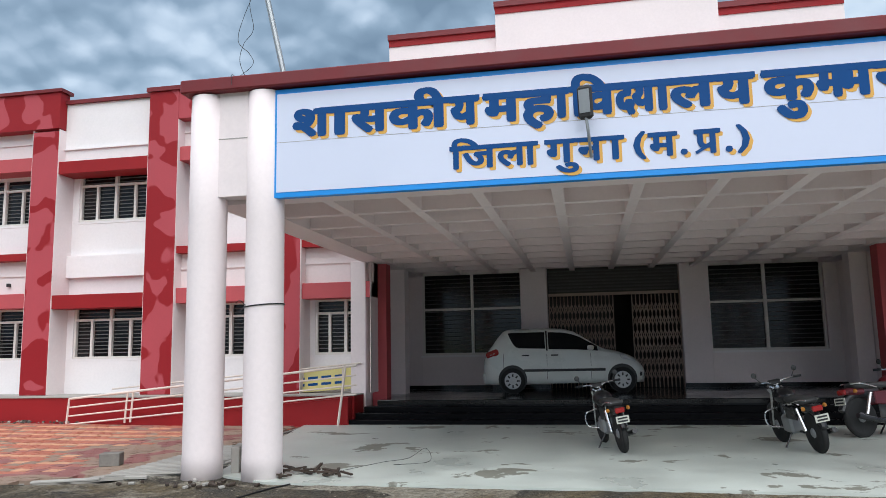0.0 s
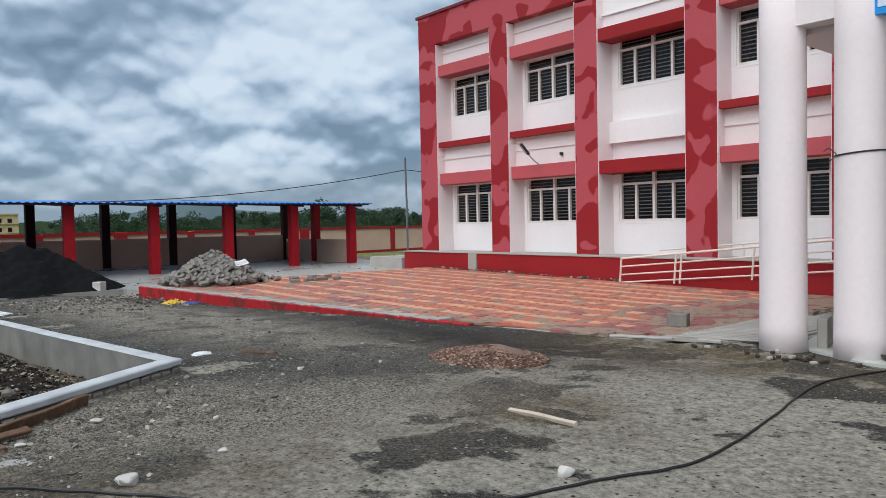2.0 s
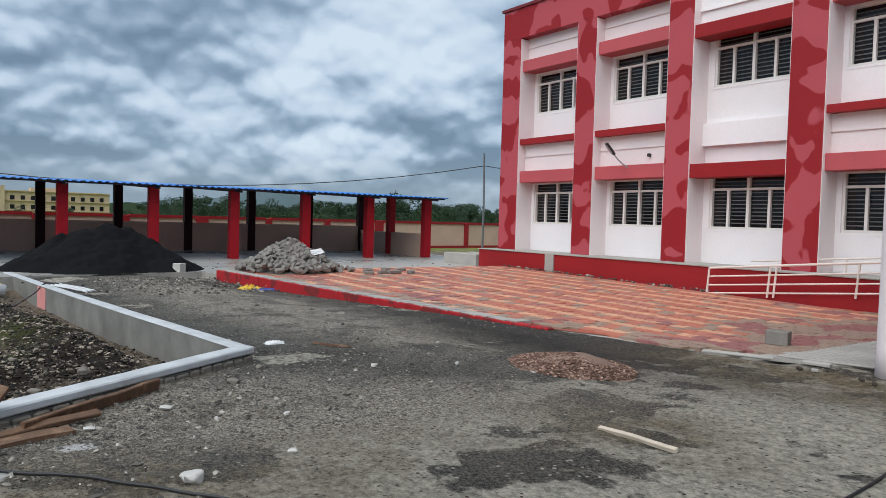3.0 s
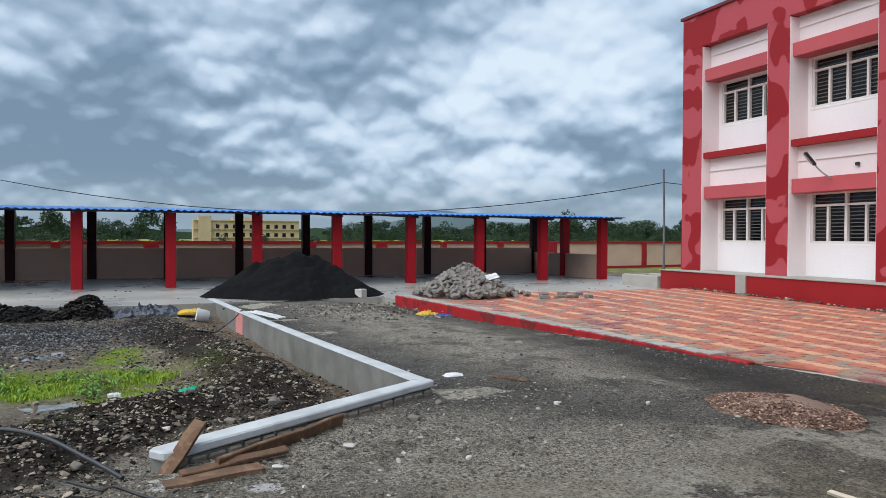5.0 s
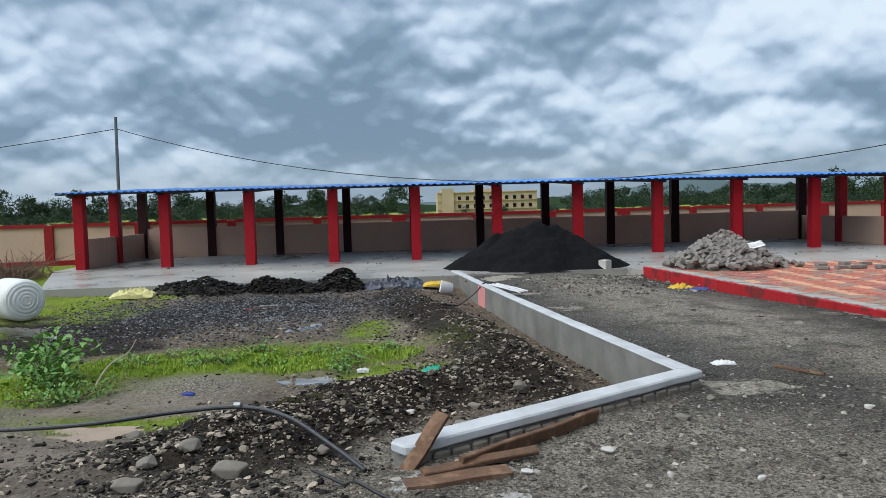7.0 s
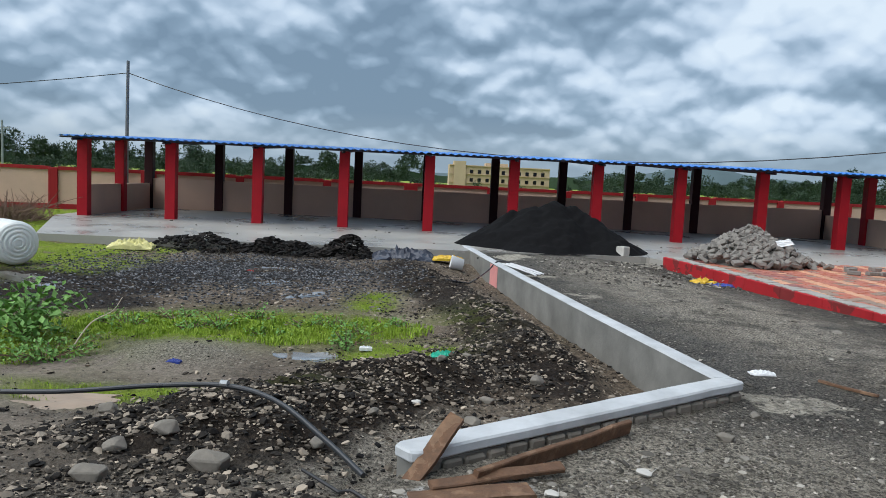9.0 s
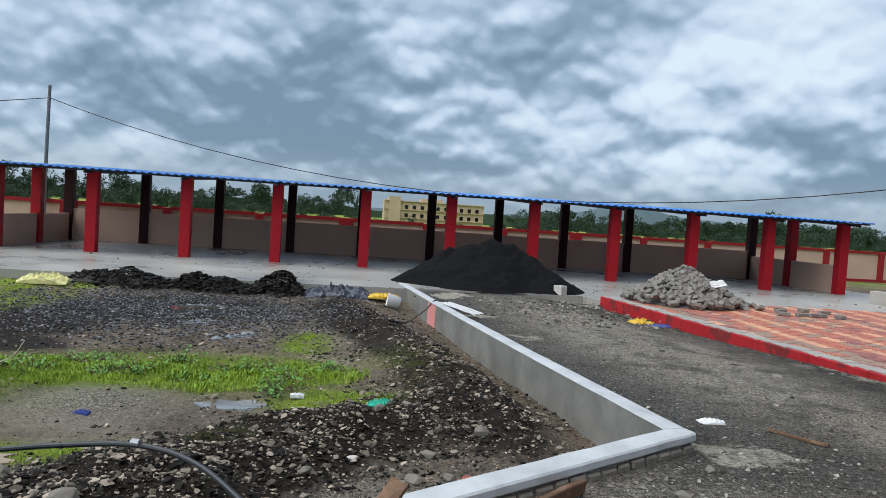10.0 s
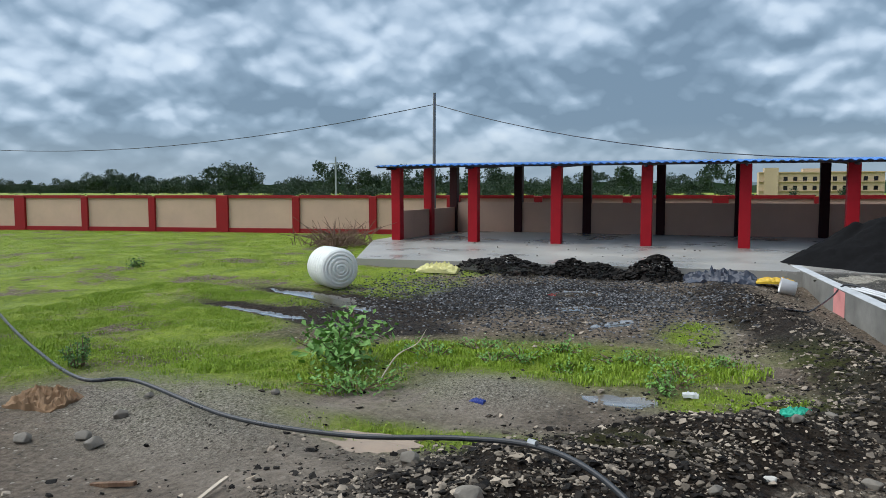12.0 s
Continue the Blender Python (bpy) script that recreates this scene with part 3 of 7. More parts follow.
def window_thing(name, width, height_, bars_mat, transom=0.28, casements=4, bar_gap=0.085):
    """A steel window: outer frame, transom, mullions, panes and a grille of level bars. Its foot centre is at the origin."""
    w = new(name)
    w.parent = building
    d, f = 0.06, 0.055
    tz = height_ * (1 - transom)
    bm = bmesh.new()
    for a in (-width / 2, width / 2 - f):
        box(a, a + f, -d, 0.02, 0, height_, bm)
    for z0 in (0, height_ - f):
        box(-width / 2 + f, width / 2 - f, -d, 0.02, z0, z0 + f, bm)
    part("window_frame", bm, IVORY, w)
    part("transom", box(-width / 2 + f, width / 2 - f, -d + 0.006, 0.015, tz, tz + 0.055), IVORY, w)
    part("mullion", box(-0.035, 0.035, -d - 0.006, 0.016, f, height_ - f), IVORY, w)
    if casements == 4:
        for s in (-1, 1):
            x = s * (width / 4 + 0.02)
            part("casement_stile", box(x - 0.03, x + 0.03, -d + 0.008, 0.014, f, tz), IVORY, w)
    for s in (-1, 1):
        x0, x1 = (f - width / 2, -0.035) if s < 0 else (0.035, width / 2 - f)
        part("pane", box(x0, x1, 0.022, 0.03, f, tz), PANE, w)
        part("pane", box(x0, x1, 0.022, 0.03, tz + 0.055, height_ - f), PANE, w)
    k = int((height_ - 2 * f) / bar_gap)
    bar = None
    for i in range(1, k):
        z = f + i * (height_ - 2 * f) / k
        if abs(z - tz - 0.02) < 0.05:
            continue
        if bar is None:
            bar = part("grille_bar", box(-width / 2 + f, width / 2 - f, 0.002, 0.018, -0.011, 0.011), bars_mat, w)
            bar.location = (0, 0, z)
        else:
            b = bar.copy()
            b.location = (0, 0, z)
            scene.collection.objects.link(b)
    part("window_sill", box(-width / 2 - 0.04, width / 2 + 0.04, -0.10, -0.06, -0.05, 0.0), WHITE, w)
    return w


def wing(sign):
    """One wing with its bays; sign -1 is the west wing that the walk passes, 1 its mirror east of the entrance."""
    def X(x):
        return x if sign < 0 else 2 * CX - x

    def b(name, mat, x0, x1, y0, y1, z0, z1, label="", bevel=0.0):
        a, c = sorted((X(x0), X(x1)))
        return part(name, box(a, c, y0, y1, z0, z1, bevel=bevel), mat, building, label)

    end = -17.55 if sign < 0 else -11.35
    piers = [(-17.53, -16.73), (-14.38, -13.69), (-11.35, -10.66), (-8.29, -7.55), (-5.25, -4.55)]
    piers = [p for p in piers if p[0] >= end - 0.1]
    for i, (x0, x1) in enumerate(piers):
        top = 7.64 if x0 > -9 else (7.78 if x0 > -12 else 7.86)
        b("pilaster", RED2, x0, x1, FRONT, BACK + 0.1, BASE, top - (0.95 if x0 < -10 else 0.06), "pilaster in dark and faded red paint patches", 0.008)
    bays = [("framed", -16.73, -14.38, -17.29, -15.62), ("framed", -13.69, -11.35, -14.22, -12.40), ("plain", -10.66, -8.29, -10.94, -9.08),
            ("framed", -7.55, -5.25, -7.75, -5.95), ("framed", -4.55, -2.97, -5.05, -3.22)]
    for kind, x0, x1, w0, w1 in bays:
        if x0 < end:
            continue
        # window wall with two openings, its bands and sunshades
        w0, w1 = max(w0, x0 + 0.02), w1
        wc, ww = (w0 + w1) / 2, w1 - w0
        wide = min(1.94, x1 - x0 - 0.16)
        wc = x0 + 0.12 + wide / 2 if kind == "framed" else x0 + 0.18 + wide / 2
        for lo, hi in ((BASE, 1.42), (2.65, 4.70), (5.90, TOP - 0.15)):
            b("wall", WHITE, x0, x1, BACK, BACK + 0.25, lo, hi)
        for lo, hi in ((1.42, 2.65), (4.70, 5.90)):
            b("wall", WHITE, x0, wc - wide / 2, BACK, BACK + 0.25, lo, hi)
            b("wall", WHITE, wc + wide / 2, x1, BACK, BACK + 0.25, lo, hi)
        for z in (1.42, 4.70):
            key = round(wide, 2)
            m = Matrix.Translation((X(wc), BACK + 0.09, z))
            hgt = 1.23 if z < 3 else 1.20
            if (key, z) not in WIN:
                WIN[(key, z)] = window_thing("window", wide, hgt, BLACKBAR)
                WIN[(key, z)].matrix_world = m
            else:
                copy_thing(WIN[(key, z)], m)
        if kind == "framed":
            for z0, z1 in ((2.63, 2.97), (5.92, 6.25)):
                b("sunshade", REDFADE, x0, x1, FRONT + 0.10, BACK, z0, z1, "faded red sunshade slab", 0.006)
            b("band", RED, x0, x1, FRONT + 0.06, BACK, 3.76, 3.92, "thin dark red floor band")
            for z0, z1 in ((2.97, 3.78), (6.25, 6.93)):
                b("wall_panel", PINK, x0, x1, BACK - 0.30, BACK, z0, z1 - 0.02)
            for z0 in (3.40, 6.62):
                b("ledge", PINK, x0, x1, BACK - 0.335, BACK - 0.3, z0, z0 + 0.035)
            if x0 >= -10:
                b("parapet", RED2, x0, x1, FRONT + 0.02, FRONT + 0.3, 6.9, 7.58)
        else:
            for z0, z1 in ((2.58, 2.90), (5.78, 6.08)):
                b("sunshade", RED, x0, x1, FRONT + 0.04, BACK, z0, z1, "dark red sunshade slab", 0.006)
            b("window_apron", WHITE, x0 + 0.014, x1 - 0.014, BACK - 0.14, BACK, 3.34, 3.86, "projecting white panel under the window")
            b("parapet", WHITE, x0, x1, FRONT + 0.25, FRONT + 0.55, 6.08, 7.55)
            b("ledge", WHITE, x0, x1, FRONT + 0.2, FRONT + 0.25, 6.40, 6.44)
            b("coping", COPING, x0, x1, FRONT + 0.18, FRONT + 0.62, 7.55, 7.64)
        for p in (x0, x1):
            s = 1 if p == x0 else -1
            b("reveal", PINK, p, p + s * 0.012, FRONT + 0.012, BACK, BASE, 6.88)
    # raised red parapet frame over the end bays
    if sign < 0:
        b("parapet_frame", RED2, -17.53, -10.66, FRONT + 0.001, FRONT + 0.32, 6.91, 7.80, "red parapet band in dark and faded patches")
        b("coping", COPING, -17.60, -10.60, FRONT - 0.05, FRONT + 0.38, 7.80, 7.88)
        b("side_wall", PINK, -17.53, -17.28, BACK + 0.1, 30.0, 0.0, 7.80)
        b("plinth", RED, -17.75, -3.15, 14.30, BACK, -0.15, 0.598, "dark red plinth under the wing")
        b("plinth_top", CEMENT, -17.78, -3.15, 14.27, BACK, 0.598, 0.62, "grey cement plinth top")
        b("plinth_post", CEMENT, -14.75, -14.42, 14.255, 14.30, -0.05, 0.60, "bare grey patch on the plinth")
    else:
        b("plinth", RED, -11.35, -3.15, 14.30, BACK, -0.15, 0.62)
    b("coping", COPING, -8.35, -3.0, FRONT - 0.05, FRONT + 0.4, 7.58, 7.68)
    # back corner of the wing beside the entrance recess
    b("corner_pilaster", REDFADE, -2.78, -3.10, BACK - 0.02, BACK + 0.34, 0.0, 3.6, "faded red corner pilaster")
    b("recess_pier", PINK, -2.69, -3.04, 16.75, 17.15, 0.47, 3.62)
    b("recess_side_wall", PINK, -3.06, -3.30, BACK + 0.34, 18.70, 0.0, 3.62)
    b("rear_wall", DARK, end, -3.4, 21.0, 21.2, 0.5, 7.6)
    b("floor_slab", CEMENT, end, -3.4, BACK + 0.25, 21.0, 3.30, 3.55)
    b("roof", CEMENT, end + 0.2, -3.0, BACK + 0.25, 30.0, 7.2, 7.4)


wing(-1)
wing(1)
# central block above the canopy with its stepped parapet
for x0, x1, y0, z1 in ((-3.15, -2.5, FRONT, 7.60), (-2.5, -0.13, FRONT, 8.36), (-0.13, 4.38, FRONT - 0.12, 8.82), (4.38, 6.75, FRONT, 8.36), (6.75, 7.5, FRONT, 7.60)):
    part("centre_wall", box(x0, x1, y0, FRONT + 0.35, 3.9, z1 - 0.12), PINK, building)
    part("coping", box(x0 - 0.02, x1 + 0.02, y0 - 0.07, FRONT + 0.42, z1 - 0.12, z1), COPING, building)
    part("coping_band", box(x0, x1, y0 - 0.025, y0, z1 - 0.26, z1 - 0.12), RED, building)
part("name_ledge", box(0.75, 3.0, FRONT - 0.19, FRONT - 0.12, 7.12, 7.28), CEMENT, building)
part("roof", box(-3.0, 7.4, FRONT + 0.35, 30.0, 7.2, 7.4), CEMENT, building)

# entrance wall with two windows and the gate opening
YE = 18.70
for x0, x1, z0, z1 in ((-3.15, -2.70, 0.47, 3.9), (-0.06, 0.56, 0.47, 3.9), (3.79, 4.42, 0.47, 3.9), (7.09, 7.50, 0.47, 3.9), (-2.70, -0.06, 0.47, 1.33), (4.42, 7.09, 0.47, 1.33),
                       (-2.70, -0.06, 3.46, 3.9), (4.42, 7.09, 3.46, 3.9), (0.56, 3.79, 3.48, 3.9)):
    part("entrance_wall", box(x0, x1, YE, YE + 0.25, z0, z1), PINK, building)
for x0, x1 in ((-0.12, 0.56), (3.79, 4.46)):
    part("entrance_pier", box(x0, x1, YE - 0.10, YE, 0.47, 3.5, bevel=0.01), PINK, building)
for x0, x1 in ((-3.15, 0.56), (3.79, 7.50)):
    part("skirting", box(x0, x1, YE - 0.115, YE - 0.101, 0.472, 0.57), GRANITE, building)
we = window_thing("entrance_window", 2.64, 2.13, GREYBAR, transom=0.46, casements=2, bar_gap=0.105)
we.matrix_world = Matrix.Translation((-1.38, YE + 0.08, 1.33))
copy_thing(we, Matrix.Translation((5.755, YE + 0.08, 1.33)))
# hall behind the gate; its gloom is painted into the wall and ceiling colour
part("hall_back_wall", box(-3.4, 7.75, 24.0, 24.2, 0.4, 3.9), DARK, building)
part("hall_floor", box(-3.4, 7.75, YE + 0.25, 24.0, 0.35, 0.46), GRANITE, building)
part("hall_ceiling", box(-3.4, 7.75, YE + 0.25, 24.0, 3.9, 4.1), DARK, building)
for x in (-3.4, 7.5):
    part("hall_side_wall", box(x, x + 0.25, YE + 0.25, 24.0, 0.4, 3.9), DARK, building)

# collapsible gate: a louvred light above, two folded leaves with an open gap between
gate = thing("collapsible_gate", "beige iron collapsible gate standing partly open", "gate")
part("lintel_frame", box(0.57, 3.78, YE + 0.02, YE + 0.10, 2.76, 2.83), GATE, gate)
for i in range(7):
    z = 2.88 + i * 0.083
    part("louvre", box(0.58, 3.77, YE + 0.06, YE + 0.085, z, z + 0.035), GREYBAR, gate)
# dark sheet painted as the shade behind the louvres
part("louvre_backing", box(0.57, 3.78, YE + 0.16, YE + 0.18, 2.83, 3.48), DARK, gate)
for x0, x1 in ((0.60, 2.18), (2.64, 3.77)):
    leaf = new("gate_leaf")
    leaf.parent = gate
    n = int((x1 - x0) / 0.092)
    first = None
    for i in range(n + 1):
        x = x0 + i * (x1 - x0) / n
        if first is None:
            first = part("picket", box(-0.011, 0.011, YE + 0.03, YE + 0.06, 0.475, 2.76), GATE, leaf)
            first.location = (x, 0, 0)
        else:
            c = first.copy()
            c.location = (x, 0, 0)
            scene.collection.objects.link(c)
    step = (x1 - x0) / n
    bm = bmesh.new()
    for zc in (0.80, 1.10, 1.42, 1.75, 2.10, 2.42):
        for i in range(n):
            for s in (-1, 1):
                xm = x0 + (i + 0.5) * step
                m = Matrix.Translation((xm, YE + 0.02, zc)) @ Matrix.Rotation(s * math.atan2(step, 0.26), 4, "Y")
                box(-0.010, 0.010, -0.004, 0.004, -0.14, 0.14, bm, m=m)
    part("lattice", bm, GATE, leaf)
part("threshold", box(0.56, 3.79, YE + 0.0, YE + 0.25, 0.465, 0.475), GRANITE, gate)

# platform and steps of black granite
platform = thing("entrance_steps", "polished black granite entrance platform with wet front steps", "steps")
part("platform", box(-2.85, 7.2, 14.90, YE, -0.05, 0.47, bevel=0.012), GRANITE, platform)
part("platform_wing", box(-3.15, -2.85, 15.6, YE, -0.05, 0.468), GRANITE, platform)
part("platform_wing", box(7.2, 7.5, 15.6, YE, -0.05, 0.468), GRANITE, platform)
for i, z in enumerate((0.36, 0.25, 0.14)):
    part("step", box(-3.05 - 0.12 * i, 7.35 + 0.12 * i, 14.90 - 0.27 * (i + 1), 14.90 - 0.27 * i, -0.05, z, bevel=0.01), STEPDARK, platform)

# apron under the canopy
apron = tagged(part("apron_floor", prism([(-3.05, 8.42), (-2.2, 7.95), (9.0, 7.75), (9.0, 14.3), (-3.2, 14.3), (-4.1, 14.3), (-4.1, 14.0)], -0.05, 0.055), APRON), "pale greenish cement apron under the canopy, damp in places", "floor", kind="structure")

# canopy: four round columns in pairs, inner square posts, coffered soffit, fascia
canopy = thing("entrance_canopy", "pinkish-white entrance canopy on paired round columns with a coffered underside", "canopy")
SOF = 3.40
for x in (-3.13, -2.36, 2 * CX + 2.36, 2 * CX + 3.13):
    col = part("column", lathe([(0.245, 0.0), (0.238, 0.3), (0.235, 1.6), (0.233, 3.2), (0.233, 4.74)], 40, Matrix.Translation((x, 8.28, 0.0))), PINK, canopy, "round pinkish-white plastered column", smooth=True)
for s in (-1, 1):
    x0, x1 = sorted((CX + s * (CX + 3.13), CX + s * (CX + 2.36)))
    part("end_panel", box(x0, x1, 8.15, 8.40, 3.43, 4.76), PINK, canopy)
    part("panel_joint", box(x0, x1, 8.146, 8.15, 4.16, 4.17), CEMENT, canopy)
    a = CX + s * (CX + 3.43)
    x0, x1 = sorted((a, a - s * 0.33))
    part("inner_post", box(x0, x1, 14.93, 15.40, 0.0, SOF, bevel=0.012), PINK, canopy)
    x0, x1 = sorted((CX + s * (CX + 3.16), CX + s * (CX + 2.66)))
    part("edge_beam", box(x0, x1, 8.42, YE - 0.0, SOF - 0.02, 4.5), PINK, canopy)
part("fascia_beam", box(-2.40, 2 * CX + 2.40, 8.26, 8.62, SOF - 0.01, 4.75), PINK, canopy)
part("deck", box(-3.16, 2 * CX + 3.16, 8.62, FRONT + 0.0, 3.62, 3.80), PINK, canopy)
part("deck", box(-3.15, 2 * CX + 3.15, FRONT, YE, 3.62, 3.80), PINK, canopy)
bmx = None
for i in range(9):
    x = -2.66 + (i + 1) * (2 * (CX + 2.66) / 10)
    if bmx is None:
        bmx = part("soffit_rib", box(-0.07, 0.07, 8.62, YE, SOF + 0.002, 3.62), PINK, canopy)
        bmx.location = (x, 0, 0)
    else:
        c = bmx.copy()
        c.location = (x, 0, 0)
        scene.collection.objects.link(c)
rib = None
for j in range(9):
    y = 8.62 + (j + 1) * (YE - 8.62) / 10
    if rib is None:
        rib = part("soffit_cross_rib", box(-2.66, 2 * CX + 2.66, -0.07, 0.07, SOF, 3.62), PINK, canopy)
        rib.location = (0, y, 0)
    else:
        c = rib.copy()
        c.location = (0, y, 0)
        scene.collection.objects.link(c)
part("canopy_coping", box(-3.42, 2 * CX + 3.42, 8.02, 8.75, 4.76, 4.93, bevel=0.015), COPING, canopy, "dark red canopy coping")
part("canopy_coping_side", box(-3.42, -3.1, 8.75, FRONT, 4.6, 4.9), RED, canopy)
part("canopy_coping_side", box(2 * CX + 3.1, 2 * CX + 3.42, 8.75, FRONT, 4.6, 4.9), RED, canopy)

# name board
board = thing("name_board", "white banner sign with blue border and blue Hindi lettering", "sign")
SX0, SX1, SZ0, SZ1, SY = -2.22, 2 * CX + 2.22, 3.37, 4.735, 8.13
part("border", box(SX0, SX1, SY, SY + 0.10, SZ0, SZ1), SIGNBLUE, board, "bright blue border")
part("panel", box(SX0 + 0.065, SX1 - 0.065, SY - 0.006, SY, SZ0 + 0.065, SZ1 - 0.06), SIGNWHITE, board)
part("panel_seam", box(SX0 + 0.07, SX1 - 0.07, SY - 0.008, SY - 0.006, 4.055, 4.060), CEMENT, board)


def glyph(body, x0, x1, z0, z1, mat, y, heavy):
    """One bold letter of the built-in font, fitted to a box on the board: the outline laid down several times, a hair apart."""
    c = bpy.data.curves.new("letter", "FONT")
    c.body, c.resolution_u = body, 2
    tmp = bpy.data.objects.new("letter_source", c)
    scene.collection.objects.link(tmp)
    me = bpy.data.meshes.new_from_object(tmp.evaluated_get(bpy.context.evaluated_depsgraph_get()))
    bpy.data.objects.remove(tmp)
    bpy.data.curves.remove(c)
    co = np.empty(len(me.vertices) * 3)
    me.vertices.foreach_get("co", co)
    co = co.reshape(-1, 3)
    lo, hi = co.min(0), co.max(0)
    u = (co[:, 0] - lo[0]) / max(1e-6, hi[0] - lo[0])
    v = (co[:, 1] - lo[1]) / max(1e-6, hi[1] - lo[1])
    polys = [tuple(p.vertices) for p in me.polygons]
    bpy.data.meshes.remove(me)
    verts, faces = [], []
    w = heavy
    for k, (dx, dz) in enumerate(((0, 0), (-w, 0), (w, 0), (0, -w * 0.7), (0, w * 0.7), (-w * 0.7, w * 0.6), (w * 0.7, w * 0.6), (w * 0.7, -w * 0.6), (-w * 0.7, -w * 0.6))):
        base = len(verts)
        verts += [(x0 + w + a * (x1 - x0 - 2 * w) + dx, y - 0.0001 * k, z0 + w + q * (z1 - z0 - 2 * w) + dz) for a, q in zip(u, v)]
        faces += [tuple(base + n for n in p) for p in polys]
    return raw("letter", verts, faces, mat, board)


def lettering(rows, heavy):
    for body, x0, x1, z0, z1 in rows:
        glyph(body, x0 + 0.034, x1 + 0.034, z0 - 0.034, z1 - 0.034, GOLD, SY - 0.010, heavy)
    for n, (body, x0, x1, z0, z1) in enumerate(rows):
        glyph(body, x0, x1, z0, z1, LETTER, SY - 0.014 - 0.0004 * (n % 3), heavy)


HI, LO = 4.46, 4.09
lettering([("\u0936", -1.95, -1.44, LO, HI + 0.01), ("\u093e", -1.50, -1.17, LO, HI), ("\u0938", -1.22, -0.72, LO, HI), ("\u0915", -0.76, -0.14, LO, HI), ("\u0940", -0.42, 0.02, LO, HI + 0.15),
           ("\u092f", 0.00, 0.36, LO, HI), ("\u092e", 0.40, 0.86, LO, HI), ("\u0939", 0.83, 1.27, LO - 0.11, HI), ("\u093e", 1.22, 1.41, LO, HI), ("\u093f", 1.40, 1.82, LO, HI + 0.15),
           ("\u0935", 1.55, 1.93, LO, HI), ("\u0926", 1.90, 2.15, LO - 0.03, HI), ("\u092f", 2.08, 2.36, LO, HI), ("\u093e", 2.34, 2.52, LO, HI), ("\u0932", 2.48, 3.00, LO, HI), ("\u092f", 2.98, 3.40, LO, HI),
           ("\u0915", 3.46, 4.04, LO, HI), ("\u0941", 3.60, 3.92, LO - 0.21, LO + 0.02), ("\u092e", 4.00, 4.32, LO, HI), ("\u092d", 4.18, 4.60, LO, HI + 0.01), ("\u0930", 4.58, 4.95, LO, HI)], 0.030)
for a_, b_ in ((-1.60, 0.37), (0.41, 3.41), (3.47, 4.97)):
    part("headline", box(a_ + 0.034, b_ + 0.034, SY - 0.0101, SY - 0.0100, HI - 0.104, HI - 0.034), GOLD, board)
    part("headline", box(a_, b_, SY - 0.0163, SY - 0.0162, HI - 0.07, HI), LETTER, board)
H2, L2 = 3.85, 3.57
for a_, b_ in ((0.0, 1.03), (1.10, 1.99), (2.24, 2.56), (2.73, 3.01)):
    part("headline", box(a_, b_, SY - 0.0163, SY - 0.0162, H2 - 0.05, H2), LETTER, board)
lettering([("\u093f", 0.00, 0.36, L2, H2 + 0.10), ("\u091c", 0.14, 0.56, L2, H2), ("\u0932", 0.54, 0.90, L2, H2), ("\u093e", 0.86, 1.02, L2, H2), ("\u0917", 1.10, 1.44, L2, H2), ("\u0941", 1.22, 1.48, L2 - 0.12, L2 + 0.01),
           ("\u0928", 1.46, 1.76, L2, H2), ("\u093e", 1.80, 1.98, L2, H2), ("(", 2.08, 2.22, L2 - 0.02, H2 + 0.03), ("\u092e", 2.24, 2.55, L2, H2), (".", 2.58, 2.66, L2, L2 + 0.08),
           ("\u092a", 2.73, 3.00, L2, H2), (".", 3.05, 3.13, L2, L2 + 0.08), (")", 3.17, 3.31, L2 - 0.02, H2 + 0.03)], 0.015)
part("letter_stroke", box(-0.09, 0.09, -0.001, 0.001, -0.016, 0.016, m=Matrix.Translation((2.82, SY - 0.016, 3.63)) @ Matrix.Rotation(-0.5, 4, "Y")), LETTER, board)

# ---- ramp, railing and board beside the steps ----
ramp_body = thing("access_ramp", "dark red access ramp with a grey cement top beside the plinth", "ramp")


def ramp_z(x):
    return 0.02 + (x + 9.33) * 0.092


bm = bmesh.new()
pts = [(-9.45, 0.0), (-3.2, 0.0), (-3.2, ramp_z(-3.2)), (-9.45, 0.03)]
lo = [bm.verts.new((x, 14.02, z - (0.1 if z == 0.0 else 0))) for x, z in pts]
hi = [bm.verts.new((x, 14.295, z - (0.1 if z == 0.0 else 0))) for x, z in pts]
for i in range(4):
    bm.faces.new((lo[i], lo[(i + 1) % 4], hi[(i + 1) % 4], hi[i]))
bm.faces.new(lo)
bm.faces.new(hi[::-1])
bmesh.ops.recalc_face_normals(bm, faces=bm.faces)
part("ramp_side", bm, RED, ramp_body)

rail = thing("ramp_railing", "cream-painted pipe railing with four sloping rails along the ramp", "railing")
for k, dz in enumerate((0.05, 0.22, 0.40, 0.58)):
    part("handrail" if k == 3 else "rail", tube([(-9.35, 13.96, ramp_z(-9.35) + dz), (-3.0, 13.96, ramp_z(-3.0) + dz * 1.05)], 0.024 if k == 3 else 0.017, 8), RAIL, rail)
for x in (-9.35, -7.85, -7.98, -6.3, -4.75):
    part("post", tube([(x - 0.05, 13.96, max(0.0, ramp_z(x) - 0.04)), (x, 13.96, ramp_z(x) + 0.58)], 0.022, 8), RAIL, rail)
part("end_post", tube([(-3.36, 13.9, 0.04), (-3.22, 13.96, 1.22)], 0.026, 8), RAIL, rail)
part("upper_rail", tube([(-9.0, 14.9, 0.75), (-3.2, 14.9, 1.24)], 0.018, 8), RAIL, rail)
